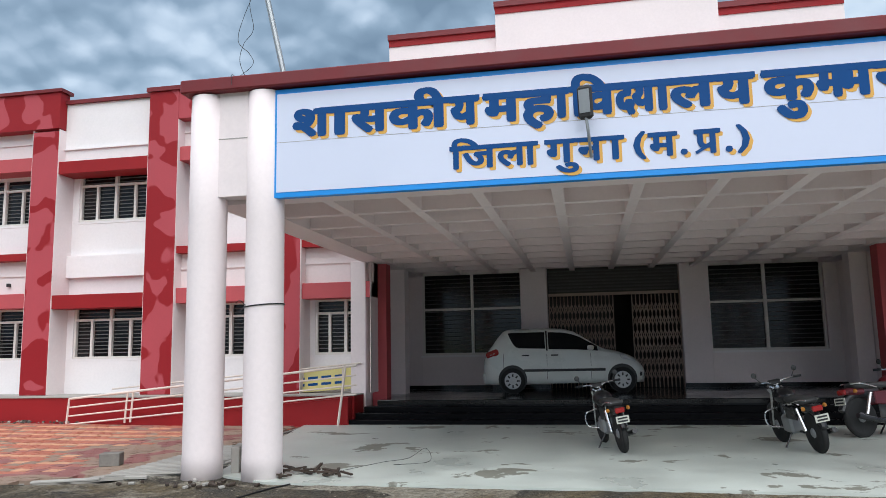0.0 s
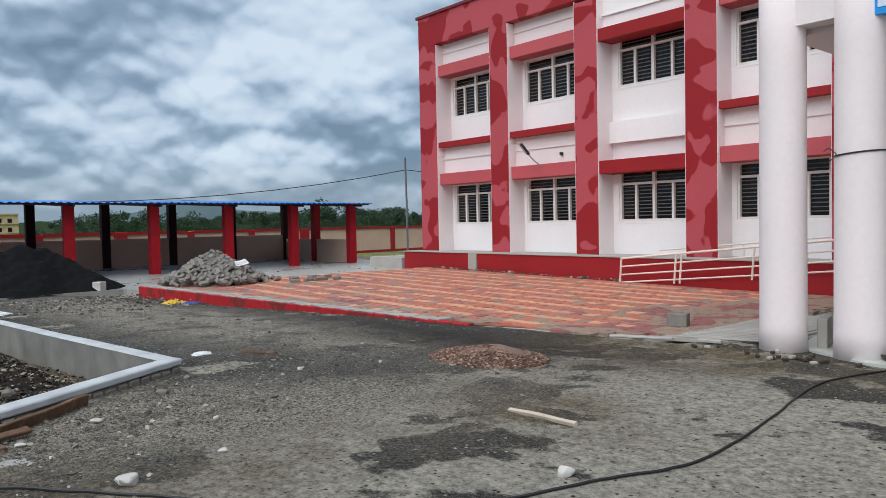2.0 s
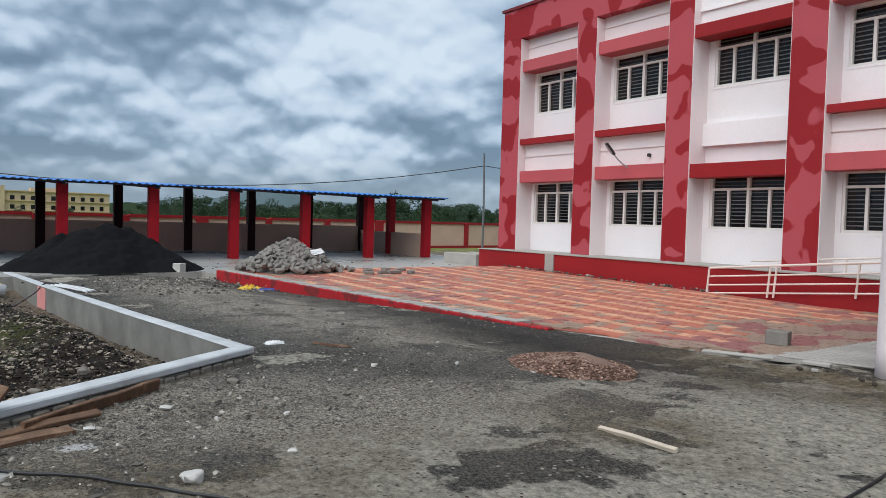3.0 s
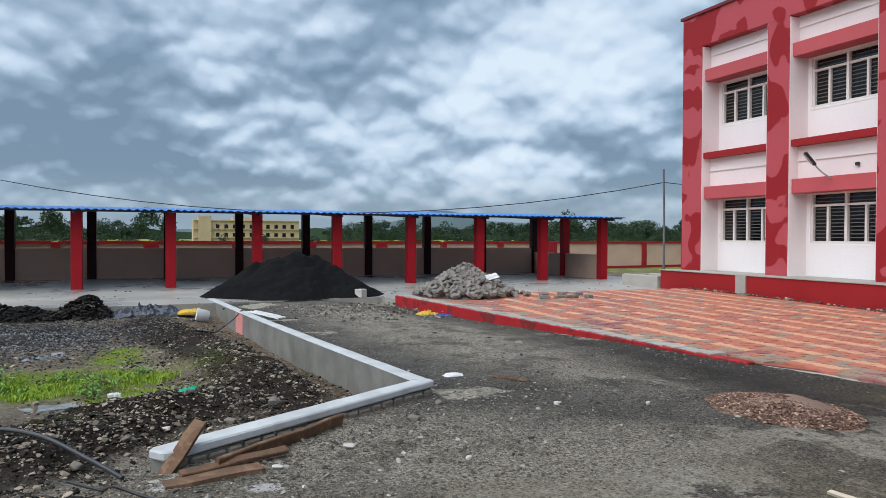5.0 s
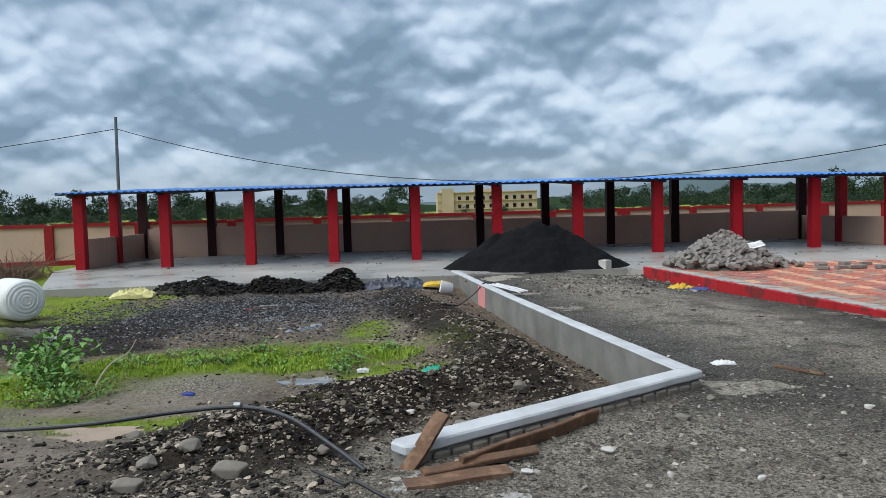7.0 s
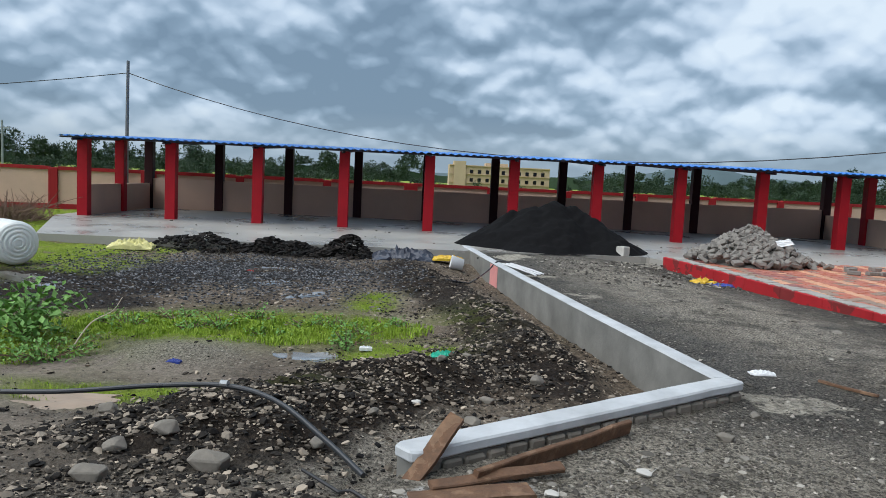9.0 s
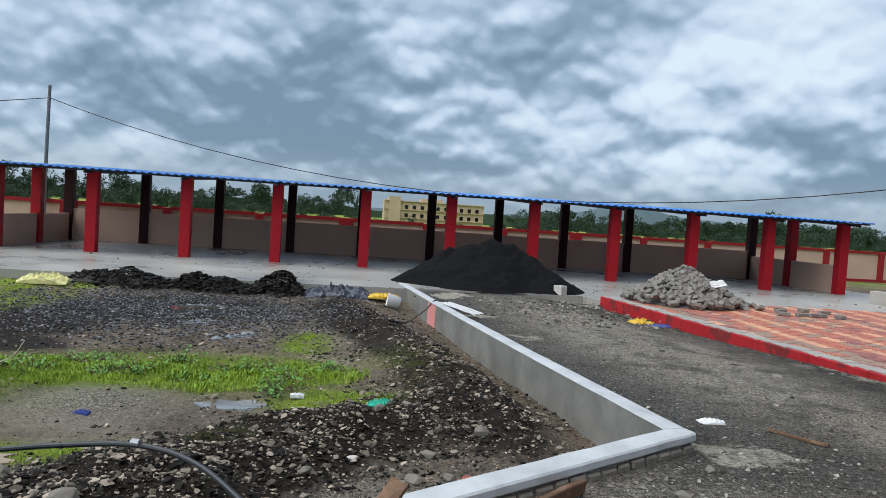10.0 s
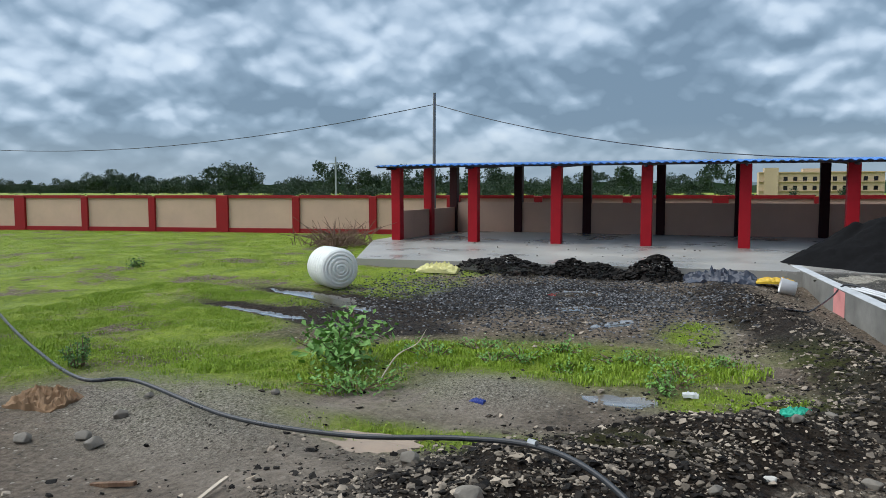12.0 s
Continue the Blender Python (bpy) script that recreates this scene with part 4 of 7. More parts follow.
for x in (-7.0, -5.2, -3.6):
    part("upper_post", tube([(x, 14.9, 0.60), (x, 14.9, 0.75 + (x + 9.0) * 0.0845)], 0.018, 8), RAIL, rail)

leaning = thing("leaning_banner_board", "yellow printed banner board leaning behind the railing", "sign")
part("board_face", box(-0.70, 0.70, -0.015, 0.015, 0, 0.46, m=Matrix.Translation((-4.15, 15.02, 0.66)) @ Matrix.Rotation(radians(-4), 4, "Y") @ Matrix.Rotation(radians(-12), 4, "X")), material("yellow_printed_banner", (0.62, 0.54, 0.20), 0.5, stain=0.2, spread=3), leaning)
for k in range(4):
    for z in (0.12, 0.26):
        part("text_bar", box(-0.56 + 0.3 * k, -0.56 + 0.3 * k + 0.22, -0.022, -0.017, z, z + 0.055, m=Matrix.Translation((-4.15, 15.02, 0.66)) @ Matrix.Rotation(radians(-4), 4, "Y") @ Matrix.Rotation(radians(-12), 4, "X")), LETTER, leaning)

# ---- kerb and low wall ----
kerb = thing("paving_kerb", "red-painted concrete kerb with a bare worn top edge", "kerb", kind="structure")


def tile_z(x):
    return 0.045 + 0.125 * min(1.0, max(0.0, (-7.0 - x) / 9.3))


def kerb_y(x):
    return 7.18 + (x + 7.0) * 0.152


for i in range(10):
    a, b_ = -16.35 + i * 0.935, -16.35 + (i + 1) * 0.935 - 0.006
    bm = bmesh.new()
    v = []
    for x in (a, b_):
        for y, z in ((kerb_y(x), -0.16), (kerb_y(x) + 0.14, -0.16), (kerb_y(x) + 0.14, tile_z(x) + 0.012), (kerb_y(x), tile_z(x) + 0.012)):
            v.append(bm.verts.new((x, y, z)))
    for f in ((0, 1, 2, 3), (7, 6, 5, 4), (0, 4, 5, 1), (1, 5, 6, 2), (2, 6, 7, 3), (3, 7, 4, 0)):
        bm.faces.new([v[k] for k in f])
    bmesh.ops.recalc_face_normals(bm, faces=bm.faces)
    bmesh.ops.bevel(bm, geom=bm.edges[:], offset=0.012, segments=1, affect="EDGES")
    ob = part("kerb_stone", bm, KERBRED, kerb)
part("kerb_end", box(-0.07, 0.07, 0.0, 7.0, -0.16, 0.165, m=Matrix.Translation((-16.42, 5.8, 0))), CEMENT, kerb)
bm = bmesh.new()
for i in range(48):
    x = -16.3 + i * 0.19
    if x < -7.6:
        box(x, x + 0.19, kerb_y(x) + 0.05 + 0.02 * math.sin(i * 2.1), kerb_y(x) + 0.30 + 0.03 * math.sin(i), tile_z(x) - 0.03, tile_z(x) + 0.020 + 0.004 * math.sin(i * 1.7), bm)
part("mortar_edge", bm, CEMENT, kerb)

lowwall = thing("low_retaining_wall", "low grey plastered wall with a whitewashed top and a stone-faced short arm", "wall", kind="structure")
# long arm, in the ground's own slight curve
bm = bmesh.new()
n = 24
ring = []
for i in range(n + 1):
    x = -18.05 + i * (11.13 / n)
    yc = wall_line(x) - 0.05 * math.sin(i / n * math.pi)
    top = 0.075 + 0.075 * i / n
    ring.append([bm.verts.new((x, yc + dy, z)) for dy, z in ((-0.01, -0.55), (0.14, -0.55), (0.14, top - 0.012), (-0.01, top - 0.012))])
for p, q in zip(ring, ring[1:]):
    for k in range(4):
        bm.faces.new((p[k], p[(k + 1) % 4], q[(k + 1) % 4], q[k]))
bm.faces.new(ring[0])
bm.faces.new(ring[-1][::-1])
bmesh.ops.recalc_face_normals(bm, faces=bm.faces)
part("wall_body", bm, GREYWALL, lowwall)
bm = bmesh.new()
ring = []
for i in range(n + 1):
    x = -18.05 + i * (11.13 / n)
    yc = wall_line(x) - 0.05 * math.sin(i / n * math.pi)
    top = 0.075 + 0.075 * i / n
    e1, e2 = 0.012 * fnoise(x, 0, 3.1), 0.012 * fnoise(x, 5, 2.7)
    ring.append([bm.verts.new((x, yc + dy, z)) for dy, z in ((-0.015 + e1, top - 0.012), (0.148 + e2, top - 0.012), (0.138 + e2, top + 0.004), (-0.005 + e1, top + 0.004))])
for p, q in zip(ring, ring[1:]):
    for k in range(4):
        bm.faces.new((p[k], p[(k + 1) % 4], q[(k + 1) % 4], q[k]))
bm.faces.new(ring[0])
bm.faces.new(ring[-1][::-1])
bmesh.ops.recalc_face_normals(bm, faces=bm.faces)
part("wall_top", bm, LIMEWASH, lowwall, "whitewashed wall top")
part("red_paint_patch", box(-0.3, 0.3, -0.004, 0.0, -0.30, 0.07, m=Matrix.Translation((-14.45, wall_line(-14.45) - 0.055, 0)) @ Matrix.Rotation(math.atan(1.2 / 11.2), 4, "Z")), PINKBRICK, lowwall, "smeared red paint")


def arm_point(s, off):
    """Along the short arm (0 at the corner, 1 at its free end), off metres to its east."""
    a, b_ = Vector((-6.97, 3.02)), Vector((-5.36, 0.60))
    d = (b_ - a).normalized()
    return a.lerp(b_, s) + Vector((-d.y, d.x)) * off


bm = bmesh.new()
prism([tuple(arm_point(0, -0.02)), tuple(arm_point(0, 0.150)), tuple(arm_point(1, 0.150)), tuple(arm_point(1, -0.02))], -0.45, 0.075, bm)
part("arm_core", bm, GREYWALL, lowwall)
bm = bmesh.new()
prism([tuple(arm_point(0.0, -0.01)), tuple(arm_point(-0.02, 0.06))] + [tuple(arm_point(k / 16 - 0.005, 0.178 + 0.014 * fnoise(k * 0.7, 1.0, 1.0))) for k in range(17)] + [tuple(arm_point(1.012, 0.15)), tuple(arm_point(1.016, 0.02))] + [tuple(arm_point(1 - k / 12, -0.012 + 0.012 * fnoise(k * 0.8, 7.0, 1.0))) for k in range(12)], 0.085, 0.15, bm)
bmesh.ops.bevel(bm, geom=bm.edges[:], offset=0.012, segments=1, affect="EDGES")
part("arm_top", bm, LIMEWASH, lowwall, "whitewashed wall top")
for i in range(19):
    s = (i + 0.5) / 19
    p = arm_point(s, 0.150)
    ang = math.atan2(0.60 - 3.02, -5.36 + 6.97)
    w = 0.065 + 0.008 * math.sin(i * 3.3)
    m = Matrix.Translation((p.x, p.y, 0.02 + 0.008 * math.sin(i * 5))) @ Matrix.Rotation(ang, 4, "Z")
    part("facing_stone", box(-w, w, -0.03, 0.035, -0.055, 0.05, bevel=0.014, m=m), STONE, lowwall)

# ---- shed ----
shed = thing("parking_shed", "open shed with red square posts, peach back wall, blue sheet roof", "shed")
SX, SB = -22.44, -27.5
SYS = [-8.59 + 2.4 * i for i in range(11)]


def roof_z(x):
    return 2.21 + (SX + 0.8 - x) * 0.043


slab = tagged(part("shed_floor", prism([(-16.65, -7.0), (-17.0, 1.75), (-17.4, 5.75), (-16.5, 6.0), (-16.5, 12.8), (-19.0, 17.0), (-28.0, 17.0), (-28.0, -9.4), (-22.0, -9.2)], -0.30, 0.06), SLAB), "wet grey concrete floor slab of the shed", "floor", kind="structure")
post = None


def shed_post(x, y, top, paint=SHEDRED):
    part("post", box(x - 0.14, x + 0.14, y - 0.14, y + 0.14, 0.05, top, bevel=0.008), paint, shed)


for y in SYS:
    shed_post(SX, y, roof_z(SX) - 0.06)
    # back row in near-black maroon, not the front row's red
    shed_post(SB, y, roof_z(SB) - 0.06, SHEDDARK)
for y in (SYS[0], SYS[-1]):
    shed_post(-25.0, y, roof_z(-25.0) - 0.06)
for i, y in enumerate(SYS[:-1]):
    part("back_wall", box(SB - 0.06, SB + 0.06, y + 0.142, SYS[i + 1] - 0.142, 0.055, 1.10), PEACH, shed)
for y in (SYS[0], SYS[-1]):
    part("end_wall", box(SB + 0.142, -25.142, y - 0.06, y + 0.06, 0.055, 0.92), PEACH, shed)
    part("end_wall", box(-24.858, SX - 0.142, y - 0.06, y + 0.06, 0.055, 0.92), PEACH, shed)
for y in SYS:
    part("rafter", tube([(SX + 0.75, y, roof_z(SX + 0.75) - 0.075), (SB - 0.4, y, roof_z(SB - 0.4) - 0.075)], 0.03, 4), ROOFUNDER, shed)
for i in range(6):
    x = SX + 0.65 - i * 1.12
    part("purlin", box(x - 0.03, x + 0.03, SYS[0] - 0.35, SYS[-1] + 0.35, roof_z(x) - 0.045, roof_z(x) - 0.004), ROOFUNDER, shed)
# profiled sheets, one for each stretch of about a metre
y0, k = SYS[0] - 0.38, 0
while y0 < SYS[-1] + 0.35:
    y1 = min(y0 + 1.02, SYS[-1] + 0.38)
    verts, faces = [], []
    nrib = 20
    for i in range(nrib + 1):
        y = y0 + (y1 - y0 + 0.02) * i / nrib
        dz = (0.0, 0.0, 0.030, 0.030)[i % 4] + 0.002 * (k % 2)
        for x in (SX + 0.80, SB - 0.5):
            for t in (0.0, 0.008):
                verts.append((x + 0.004 * (k % 3), y, roof_z(x) + dz + t))
    for i in range(nrib):
        a, b_ = 4 * i, 4 * i + 4
        faces += [(a, a + 2, b_ + 2, b_), (a + 1, b_ + 1, b_ + 3, a + 3), (a, b_, b_ + 1, a + 1), (a + 2, a + 3, b_ + 3, b_ + 2)]
    raw("roof_sheet", verts, faces, BLUEROOF, shed)
    y0, k = y1, k + 1

# ---- boundary wall ----
bwall = thing("boundary_wall", "peach boundary wall with dark red posts and coping", "wall", kind="structure")
bdir = Vector((-3.0, 20.0)).normalized()
borg = Vector((-28.6, -9.0))


def bpt(s, off=0.0):
    p = borg + bdir * s + Vector((-bdir.y, bdir.x)) * off
    return p.x, p.y


BA = math.atan2(bdir.y, bdir.x)
for k in range(-19, 18):
    s = k * 3.18
    m = Matrix.Translation((*bpt(s), 0)) @ Matrix.Rotation(BA, 4, "Z")
    wide = 0.20 if k % 3 else 0.26
    part("wall_post", box(-wide, wide, -0.17, 0.17, -0.4, 1.33, bevel=0.01, m=m), RED, bwall) if k % 3 == 0 else part("wall_post", box(-0.15, 0.15, -0.16, 0.16, -0.4, 1.30, bevel=0.01, m=m), RED, bwall)
    part("panel", box(0.14, 3.04, -0.06, 0.06, -0.02, 1.22, m=m), PEACH, bwall)
    part("wall_coping", box(0.15, 3.03, -0.13, 0.13, 1.22, 1.34, m=m), RED, bwall)
    part("wall_footing", box(0.15, 3.03, -0.12, 0.12, -0.4, 0.02, m=m), RED, bwall)

# ---- interlocking paving blocks ----
paving = tagged(part("paved_forecourt", prism([(-16.35, 5.95), (-7.1, 7.35), (-5.6, 7.55), (-4.35, 8.5), (-4.1, 14.02), (-9.4, 14.02), (-9.4, 14.29), (-16.35, 14.29)], -0.10, 0.012), CEMENT), "forecourt of red and yellow interlocking paving blocks, dusty near the columns", "paving", kind="structure")
rng = np.random.default_rng(5)
PL, PW = 0.235, 0.205


def paver_outline():
    """A wavy-sided block: long sides step in and out."""
    pts = []
    n = 4
    for i in range(n + 1):
        u = -PL / 2 + PL * i / n
        pts.append((u * 0.985, -PW / 2 + 0.006 + 0.018 * math.cos(2 * math.pi * i / n)))
    for i in range(n + 1):
        u = PL / 2 - PL * i / n
        pts.append((u * 0.985, PW / 2 - 0.006 + 0.018 * math.cos(2 * math.pi * i / n)))
    return pts


outline = paver_outline()


def paver_mesh(mat):
    bm = bmesh.new()
    prism(outline, -0.05, 0.0, bm)
    me = bpy.data.meshes.new("paving_block")
    bm.to_mesh(me)
    bm.free()
    me.materials.append(mat)
    return me


paver_meshes = {m.name: paver_mesh(m) for m in (PAVERED, PAVEYEL, PAVEDUST)}
rest = {m.name: ([], []) for m in (PAVERED, PAVEYEL, PAVEDUST)}
placed = []
rows_n = int((14.2 - 5.8) / PW)
for r in range(rows_n):
    y = 5.9 + PW * r
    x = -16.3 + (PL / 2 if r % 2 else 0)
    while x < -4.3:
        ky = kerb_y(x) + 0.30
        ok = y > ky if x < -7.0 else y > 7.55 + max(0, (x + 5.6)) * 0.75
        if ok and y < (13.9 if x > -9.4 else 14.15):
            yellow = (r % 3) == 1
            dusty = sstep(-6.9, -5.2, x + 0.9 * fnoise(x, y, 0.8)) * 1.0 + (0.35 if y < ky + 0.6 else 0) + 0.10 + 0.5 * max(0.0, fnoise(x, y, 0.6, 3.0))
            mat = PAVEDUST if rng.random() < dusty else (PAVEYEL if yellow else PAVERED)
            placed.append((x, y, tile_z(x) + 0.006 * rng.random() - 0.003, mat))
        x += PL
placed.sort(key=lambda p: (p[0] + 4) ** 2 + (p[1] - 7) ** 2)
for k, (x, y, z, mat) in enumerate(placed):
    if k >= 300:
        vs, fs = rest[mat.name]
        b0, n = len(vs), len(outline)
        vs += [(x + u, y + v, z - 0.045) for u, v in outline] + [(x + u, y + v, z) for u, v in outline]
        fs += [tuple(b0 + n + i for i in range(n))] + [(b0 + i, b0 + (i + 1) % n, b0 + n + (i + 1) % n, b0 + n + i) for i in range(n)]
for mat in (PAVERED, PAVEYEL, PAVEDUST):
    ob = raw("paving_blocks", *rest[mat.name], mat, paving)
    ob["kind"] = "stuff"
# bedding that follows the blocks' fall
bm = bmesh.new()
v = [bm.verts.new(p) for p in ((-16.35, 6.0, tile_z(-16.35) - 0.022), (-7.0, 7.4, tile_z(-7) - 0.022), (-4.4, 8.4, tile_z(-4.4) - 0.022), (-4.15, 14.02, tile_z(-4) - 0.022), (-7.0, 14.02, tile_z(-7) - 0.022), (-16.35, 14.25, tile_z(-16.35) - 0.022))]
bm.faces.new((v[1], v[2], v[3], v[4]))
bm.faces.new((v[0], v[1], v[4], v[5]))
part("joint_sand", bm, BRICKRED, paving)

# ---- heaps ----


def heap_thing(name, label, mat, cx, cy, rx, ry, h, z0, seed, rough=0.06, n=64, power=1.25):
    verts, faces = [], []
    for j in range(n + 1):
        for i in range(n + 1):
            u, v = 2 * i / n - 1, 2 * j / n - 1
            x, y = cx + rx * u, cy + ry * v
            r = math.hypot(u, v) * (1 + 0.16 * noise.noise((u * 1.6 + seed, v * 1.6, seed)))
            z = h * (1 - math.sqrt(r * r + 0.012)) * power if r < 1 else -0.02
            z = min(z, h) + rough * noise.noise((x * 1.7, y * 1.7, seed)) * min(1, max(0, 1 - r) * 4) + rough * 0.5 * noise.noise((x * 5, y * 5, seed)) * min(1, max(0, 1.05 - r) * 6)
            verts.append((x, y, z0 + max(z, -0.04)))
    for j in range(n):
        for i in range(n):
            a = j * (n + 1) + i
            faces.append((a, a + 1, a + n + 2, a + n + 1))
    ob = raw(name, verts, faces, mat, None, True)
    return tagged(ob, label, "heap", kind="stuff")



def sand_heap():
    n, verts, faces = 110, [], []
    cones = ((-19.0, 3.95, 1.12, 1.70), (-18.95, 3.45, 1.00, 1.55), (-19.0, 4.35, 1.02, 1.5), (-18.7, 4.75, 0.78, 1.35), (-19.1, 3.0, 0.85, 1.3), (-19.5, 4.2, 0.9, 1.5), (-18.3, 3.6, 0.62, 1.2), (-18.6, 5.35, 0.42, 0.8))
    for j in range(n + 1):
        for i in range(n + 1):
            x, y = -21.6 + 5.2 * i / n, 1.3 + 5.2 * j / n
            z = 0.0
            for cx, cy, h, rad in cones:
                d = math.hypot(x - cx, y - cy) * (1 + 0.22 * noise.noise((x * 0.9, y * 0.9, cx)))
                c_ = h * (1 - math.sqrt((d / rad) ** 2 + 0.01)) * 1.08
                z = max(z, c_)
            if z > 0:
                z += min(1, z * 5) * (0.07 * noise.noise((x * 2.2, y * 2.2, 1)) + 0.05 * noise.noise((x * 5.5, y * 5.5, 2)) + 0.025 * noise.noise((x * 12, y * 12, 3)))
            verts.append((x, y, 0.045 + z))
    for j in range(n):
        for i in range(n):
            a = j * (n + 1) + i
            q = (a, a + 1, a + n + 2, a + n + 1)
            if max(verts[k][2] for k in q) > 0.05:
                faces.append(q)
    tagged(raw("sand_heap", verts, faces, SAND, None, True), "tall heap of black stone dust on the slab edge", "heap", kind="stuff")


sand_heap()
PEBBLE = material("brown_gravel_chips", (0.20, 0.13, 0.095), 0.9, grain=0.5, size=45, stain=0.4, spread=2.5, bump=1.0)
heap_thing("gravel_heap", "small flat heap of reddish gravel on the road", PEBBLE, -5.1, 5.75, 0.78, 0.62, 0.13, 0.015, 7.0, 0.03, 40)


def scatter_stones(name, label, spots, mat, shapes=6, seed=1):
    """One mass of loose stones: spots are (x, y, z, size)."""
    r = np.random.default_rng(seed)
    prot = []
    for s in range(shapes):
        bm = bmesh.new()
        flat_ = 0.42 + 0.12 * (s % 4)
        for _ in range(11):
            d = r.normal(size=3)
            d /= np.linalg.norm(d)
            d *= r.uniform(0.75, 1.1)
            bm.verts.new((d[0] * (1.0 + 0.3 * (s % 3)), d[1], d[2] * flat_))
        made = bmesh.ops.convex_hull(bm, input=bm.verts[:])
        bmesh.ops.delete(bm, geom=[g_ for g_ in made["geom_interior"] if isinstance(g_, bmesh.types.BMVert)], context="VERTS")
        co = [tuple(v.co) for v in bm.verts]
        bm.verts.index_update()
        prot.append((np.array(co), [tuple(v.index for v in f.verts) for f in bm.faces]))
        bm.free()
    verts, faces, n0 = [], [], 0
    for x, y, z, size in spots:
        co, fs = prot[r.integers(shapes)]
        a, tilt = r.uniform(0, 2 * math.pi), r.uniform(-0.6, 0.6)
        rot = np.array((Matrix.Rotation(a, 3, "Z") @ Matrix.Rotation(tilt, 3, "X")))
        verts.append(co @ rot.T * size + np.array((x, y, z + size * 0.18)))
        faces += [tuple(i + n0 for i in f) for f in fs]
        n0 += len(co)
    ob = raw(name, np.concatenate(verts), faces, mat)
    return tagged(ob, label, "stones", kind="stuff")


def stone_material(name, dark, light):
    m = material(name, dark, 0.75, spec=0.2, grain=0.25, size=70, stain=0.3, spread=9, bump=0.5)
    t = m.node_tree
    geo = t.nodes.new("ShaderNodeNewGeometry")
    mx = [n for n in t.nodes if n.type == "MIX"][0]
    mx.inputs["B"].default_value = (*light, 1)
    pw = t.nodes.new("ShaderNodeMath")
    pw.operation = "POWER"
    pw.inputs[1].default_value = 3.2
    t.links.new(geo.outputs["Random Per Island"], pw.inputs[0])
    t.links.new(pw.outputs[0], mx.inputs["Factor"])
    return m


RUBBLE = stone_material("loose_basalt_rubble", (0.0065, 0.005, 0.004), (0.46, 0.385, 0.30))
CHIPS = stone_material("road_gravel_chips", (0.07, 0.064, 0.055), (0.46, 0.425, 0.365))
def field_at(name, x, y):
    i, j = np.clip(np.searchsorted(gx, x) - 1, 0, nx - 2), np.clip(np.searchsorted(gy, y) - 1, 0, ny - 2)
    return masks[name][j, i]


spots, chips, blackchips, redchips = [], [], [], []
r = np.random.default_rng(11)
for _ in range(300000):
    x, y = r.uniform(-18, -4.2), r.uniform(-3.5, 3.0)
    if not (y < wall_line(max(-18.0, min(-6.9, x))) - 0.03 and (y < 0.4 or x < arm_line(y) - 0.05)):
        continue
    f = math.exp(-(((x + 7.0) * -0.70 + (y - 0.2) * 0.71) / 2.2) ** 2 - (((x + 7.0) * 0.71 + (y - 0.2) * 0.70) / 0.75) ** 2)
    f += 0.9 * math.exp(-((x + 9.3) / 2.4) ** 2 - ((y - 1.75) / 0.5) ** 2) + 0.75 * math.exp(-((x + 13.5) / 2.8) ** 2 - ((y - 1.0) / 0.55) ** 2)
    f += 1.0 * math.exp(-((x + 5.6) / 0.9) ** 2 - ((y + 0.6) / 0.9) ** 2)
    f *= min(1.0, max(0.12, 0.55 + 1.3 * fnoise(x, y, 1.6, 7.0) + 0.8 * fnoise(x, y, 4.0, 3.0)))
    if r.random() < min(1.0, f) * 0.9 * (1.0 if x > -11 else 0.5) + 0.012:
        size = 0.004 + 0.009 * r.random() + 0.028 * r.random() ** 9
        spots.append((x, y, height(x, y), size))
for _ in range(44000):
    x, y = r.uniform(-9, -3.4), r.uniform(-0.5, 5.6)
    if y < wall_line(max(-18.0, min(-6.9, x))) + 0.3 and x < arm_line(max(0.3, min(y, 3.0))) + 0.40 and y < 3.3:
        continue
    f = math.exp(-((x + 5.3 + 0.35 * (y - 1.9)) / 0.9) ** 2 - ((y - 1.6) / 2.2) ** 2)
    if r.random() < f * 0.7 + 0.02:
        chips.append((x, y, height(x, y), 0.0035 + 0.007 * r.random() + 0.02 * r.random() ** 12))
for _ in range(9000):
    x, y = r.uniform(-16.5, -7), r.uniform(2.9, 7.0)
    if wall_line(min(-6.9, x)) + 0.3 < y < kerb_y(x) - 0.05 and r.random() < 0.10 + 0.5 * (y > kerb_y(x) - 0.45):
        chips.append((x, y, height(x, y), 0.006 + 0.007 * r.random() + 0.03 * r.random() ** 14))
for _ in range(15000):
    x, y = -14.3 + 1.5 * r.normal(), -2.2 + 1.9 * r.normal()
    if -17 < x < -10.8 and -6 < y < 0.9 and field_at("pool", x, y) < 0.3:
        blackchips.append((x, y, height(x, y), 0.012 + 0.014 * r.random()))
for _ in range(3500):
    a, q = r.uniform(0, 2 * math.pi), math.sqrt(r.random()) * 0.95
    x, y = -5.1 + 0.74 * q * math.cos(a), 5.75 + 0.58 * q * math.sin(a)
    redchips.append((x, y, 0.015 + 0.14 * max(0.0, 1 - q) * 1.0 + 0.01, 0.010 + 0.010 * r.random()))
scatter_stones("rubble_stones", "dark broken basalt rubble strewn over muddy ground", spots, RUBBLE, 6, 2)
REDCHIPS = stone_material("reddish_gravel_chips", (0.10, 0.055, 0.04), (0.44, 0.29, 0.22))
scatter_stones("gravel_chips", "reddish-brown gravel chips heaped on the road", redchips, REDCHIPS, 5, 9)
scatter_stones("road_chips", "grey crushed stone chips on the road", chips, CHIPS, 5, 3)
DARKCHIPS = stone_material("dark_crushed_stone", (0.022, 0.023, 0.026), (0.26, 0.265, 0.275))
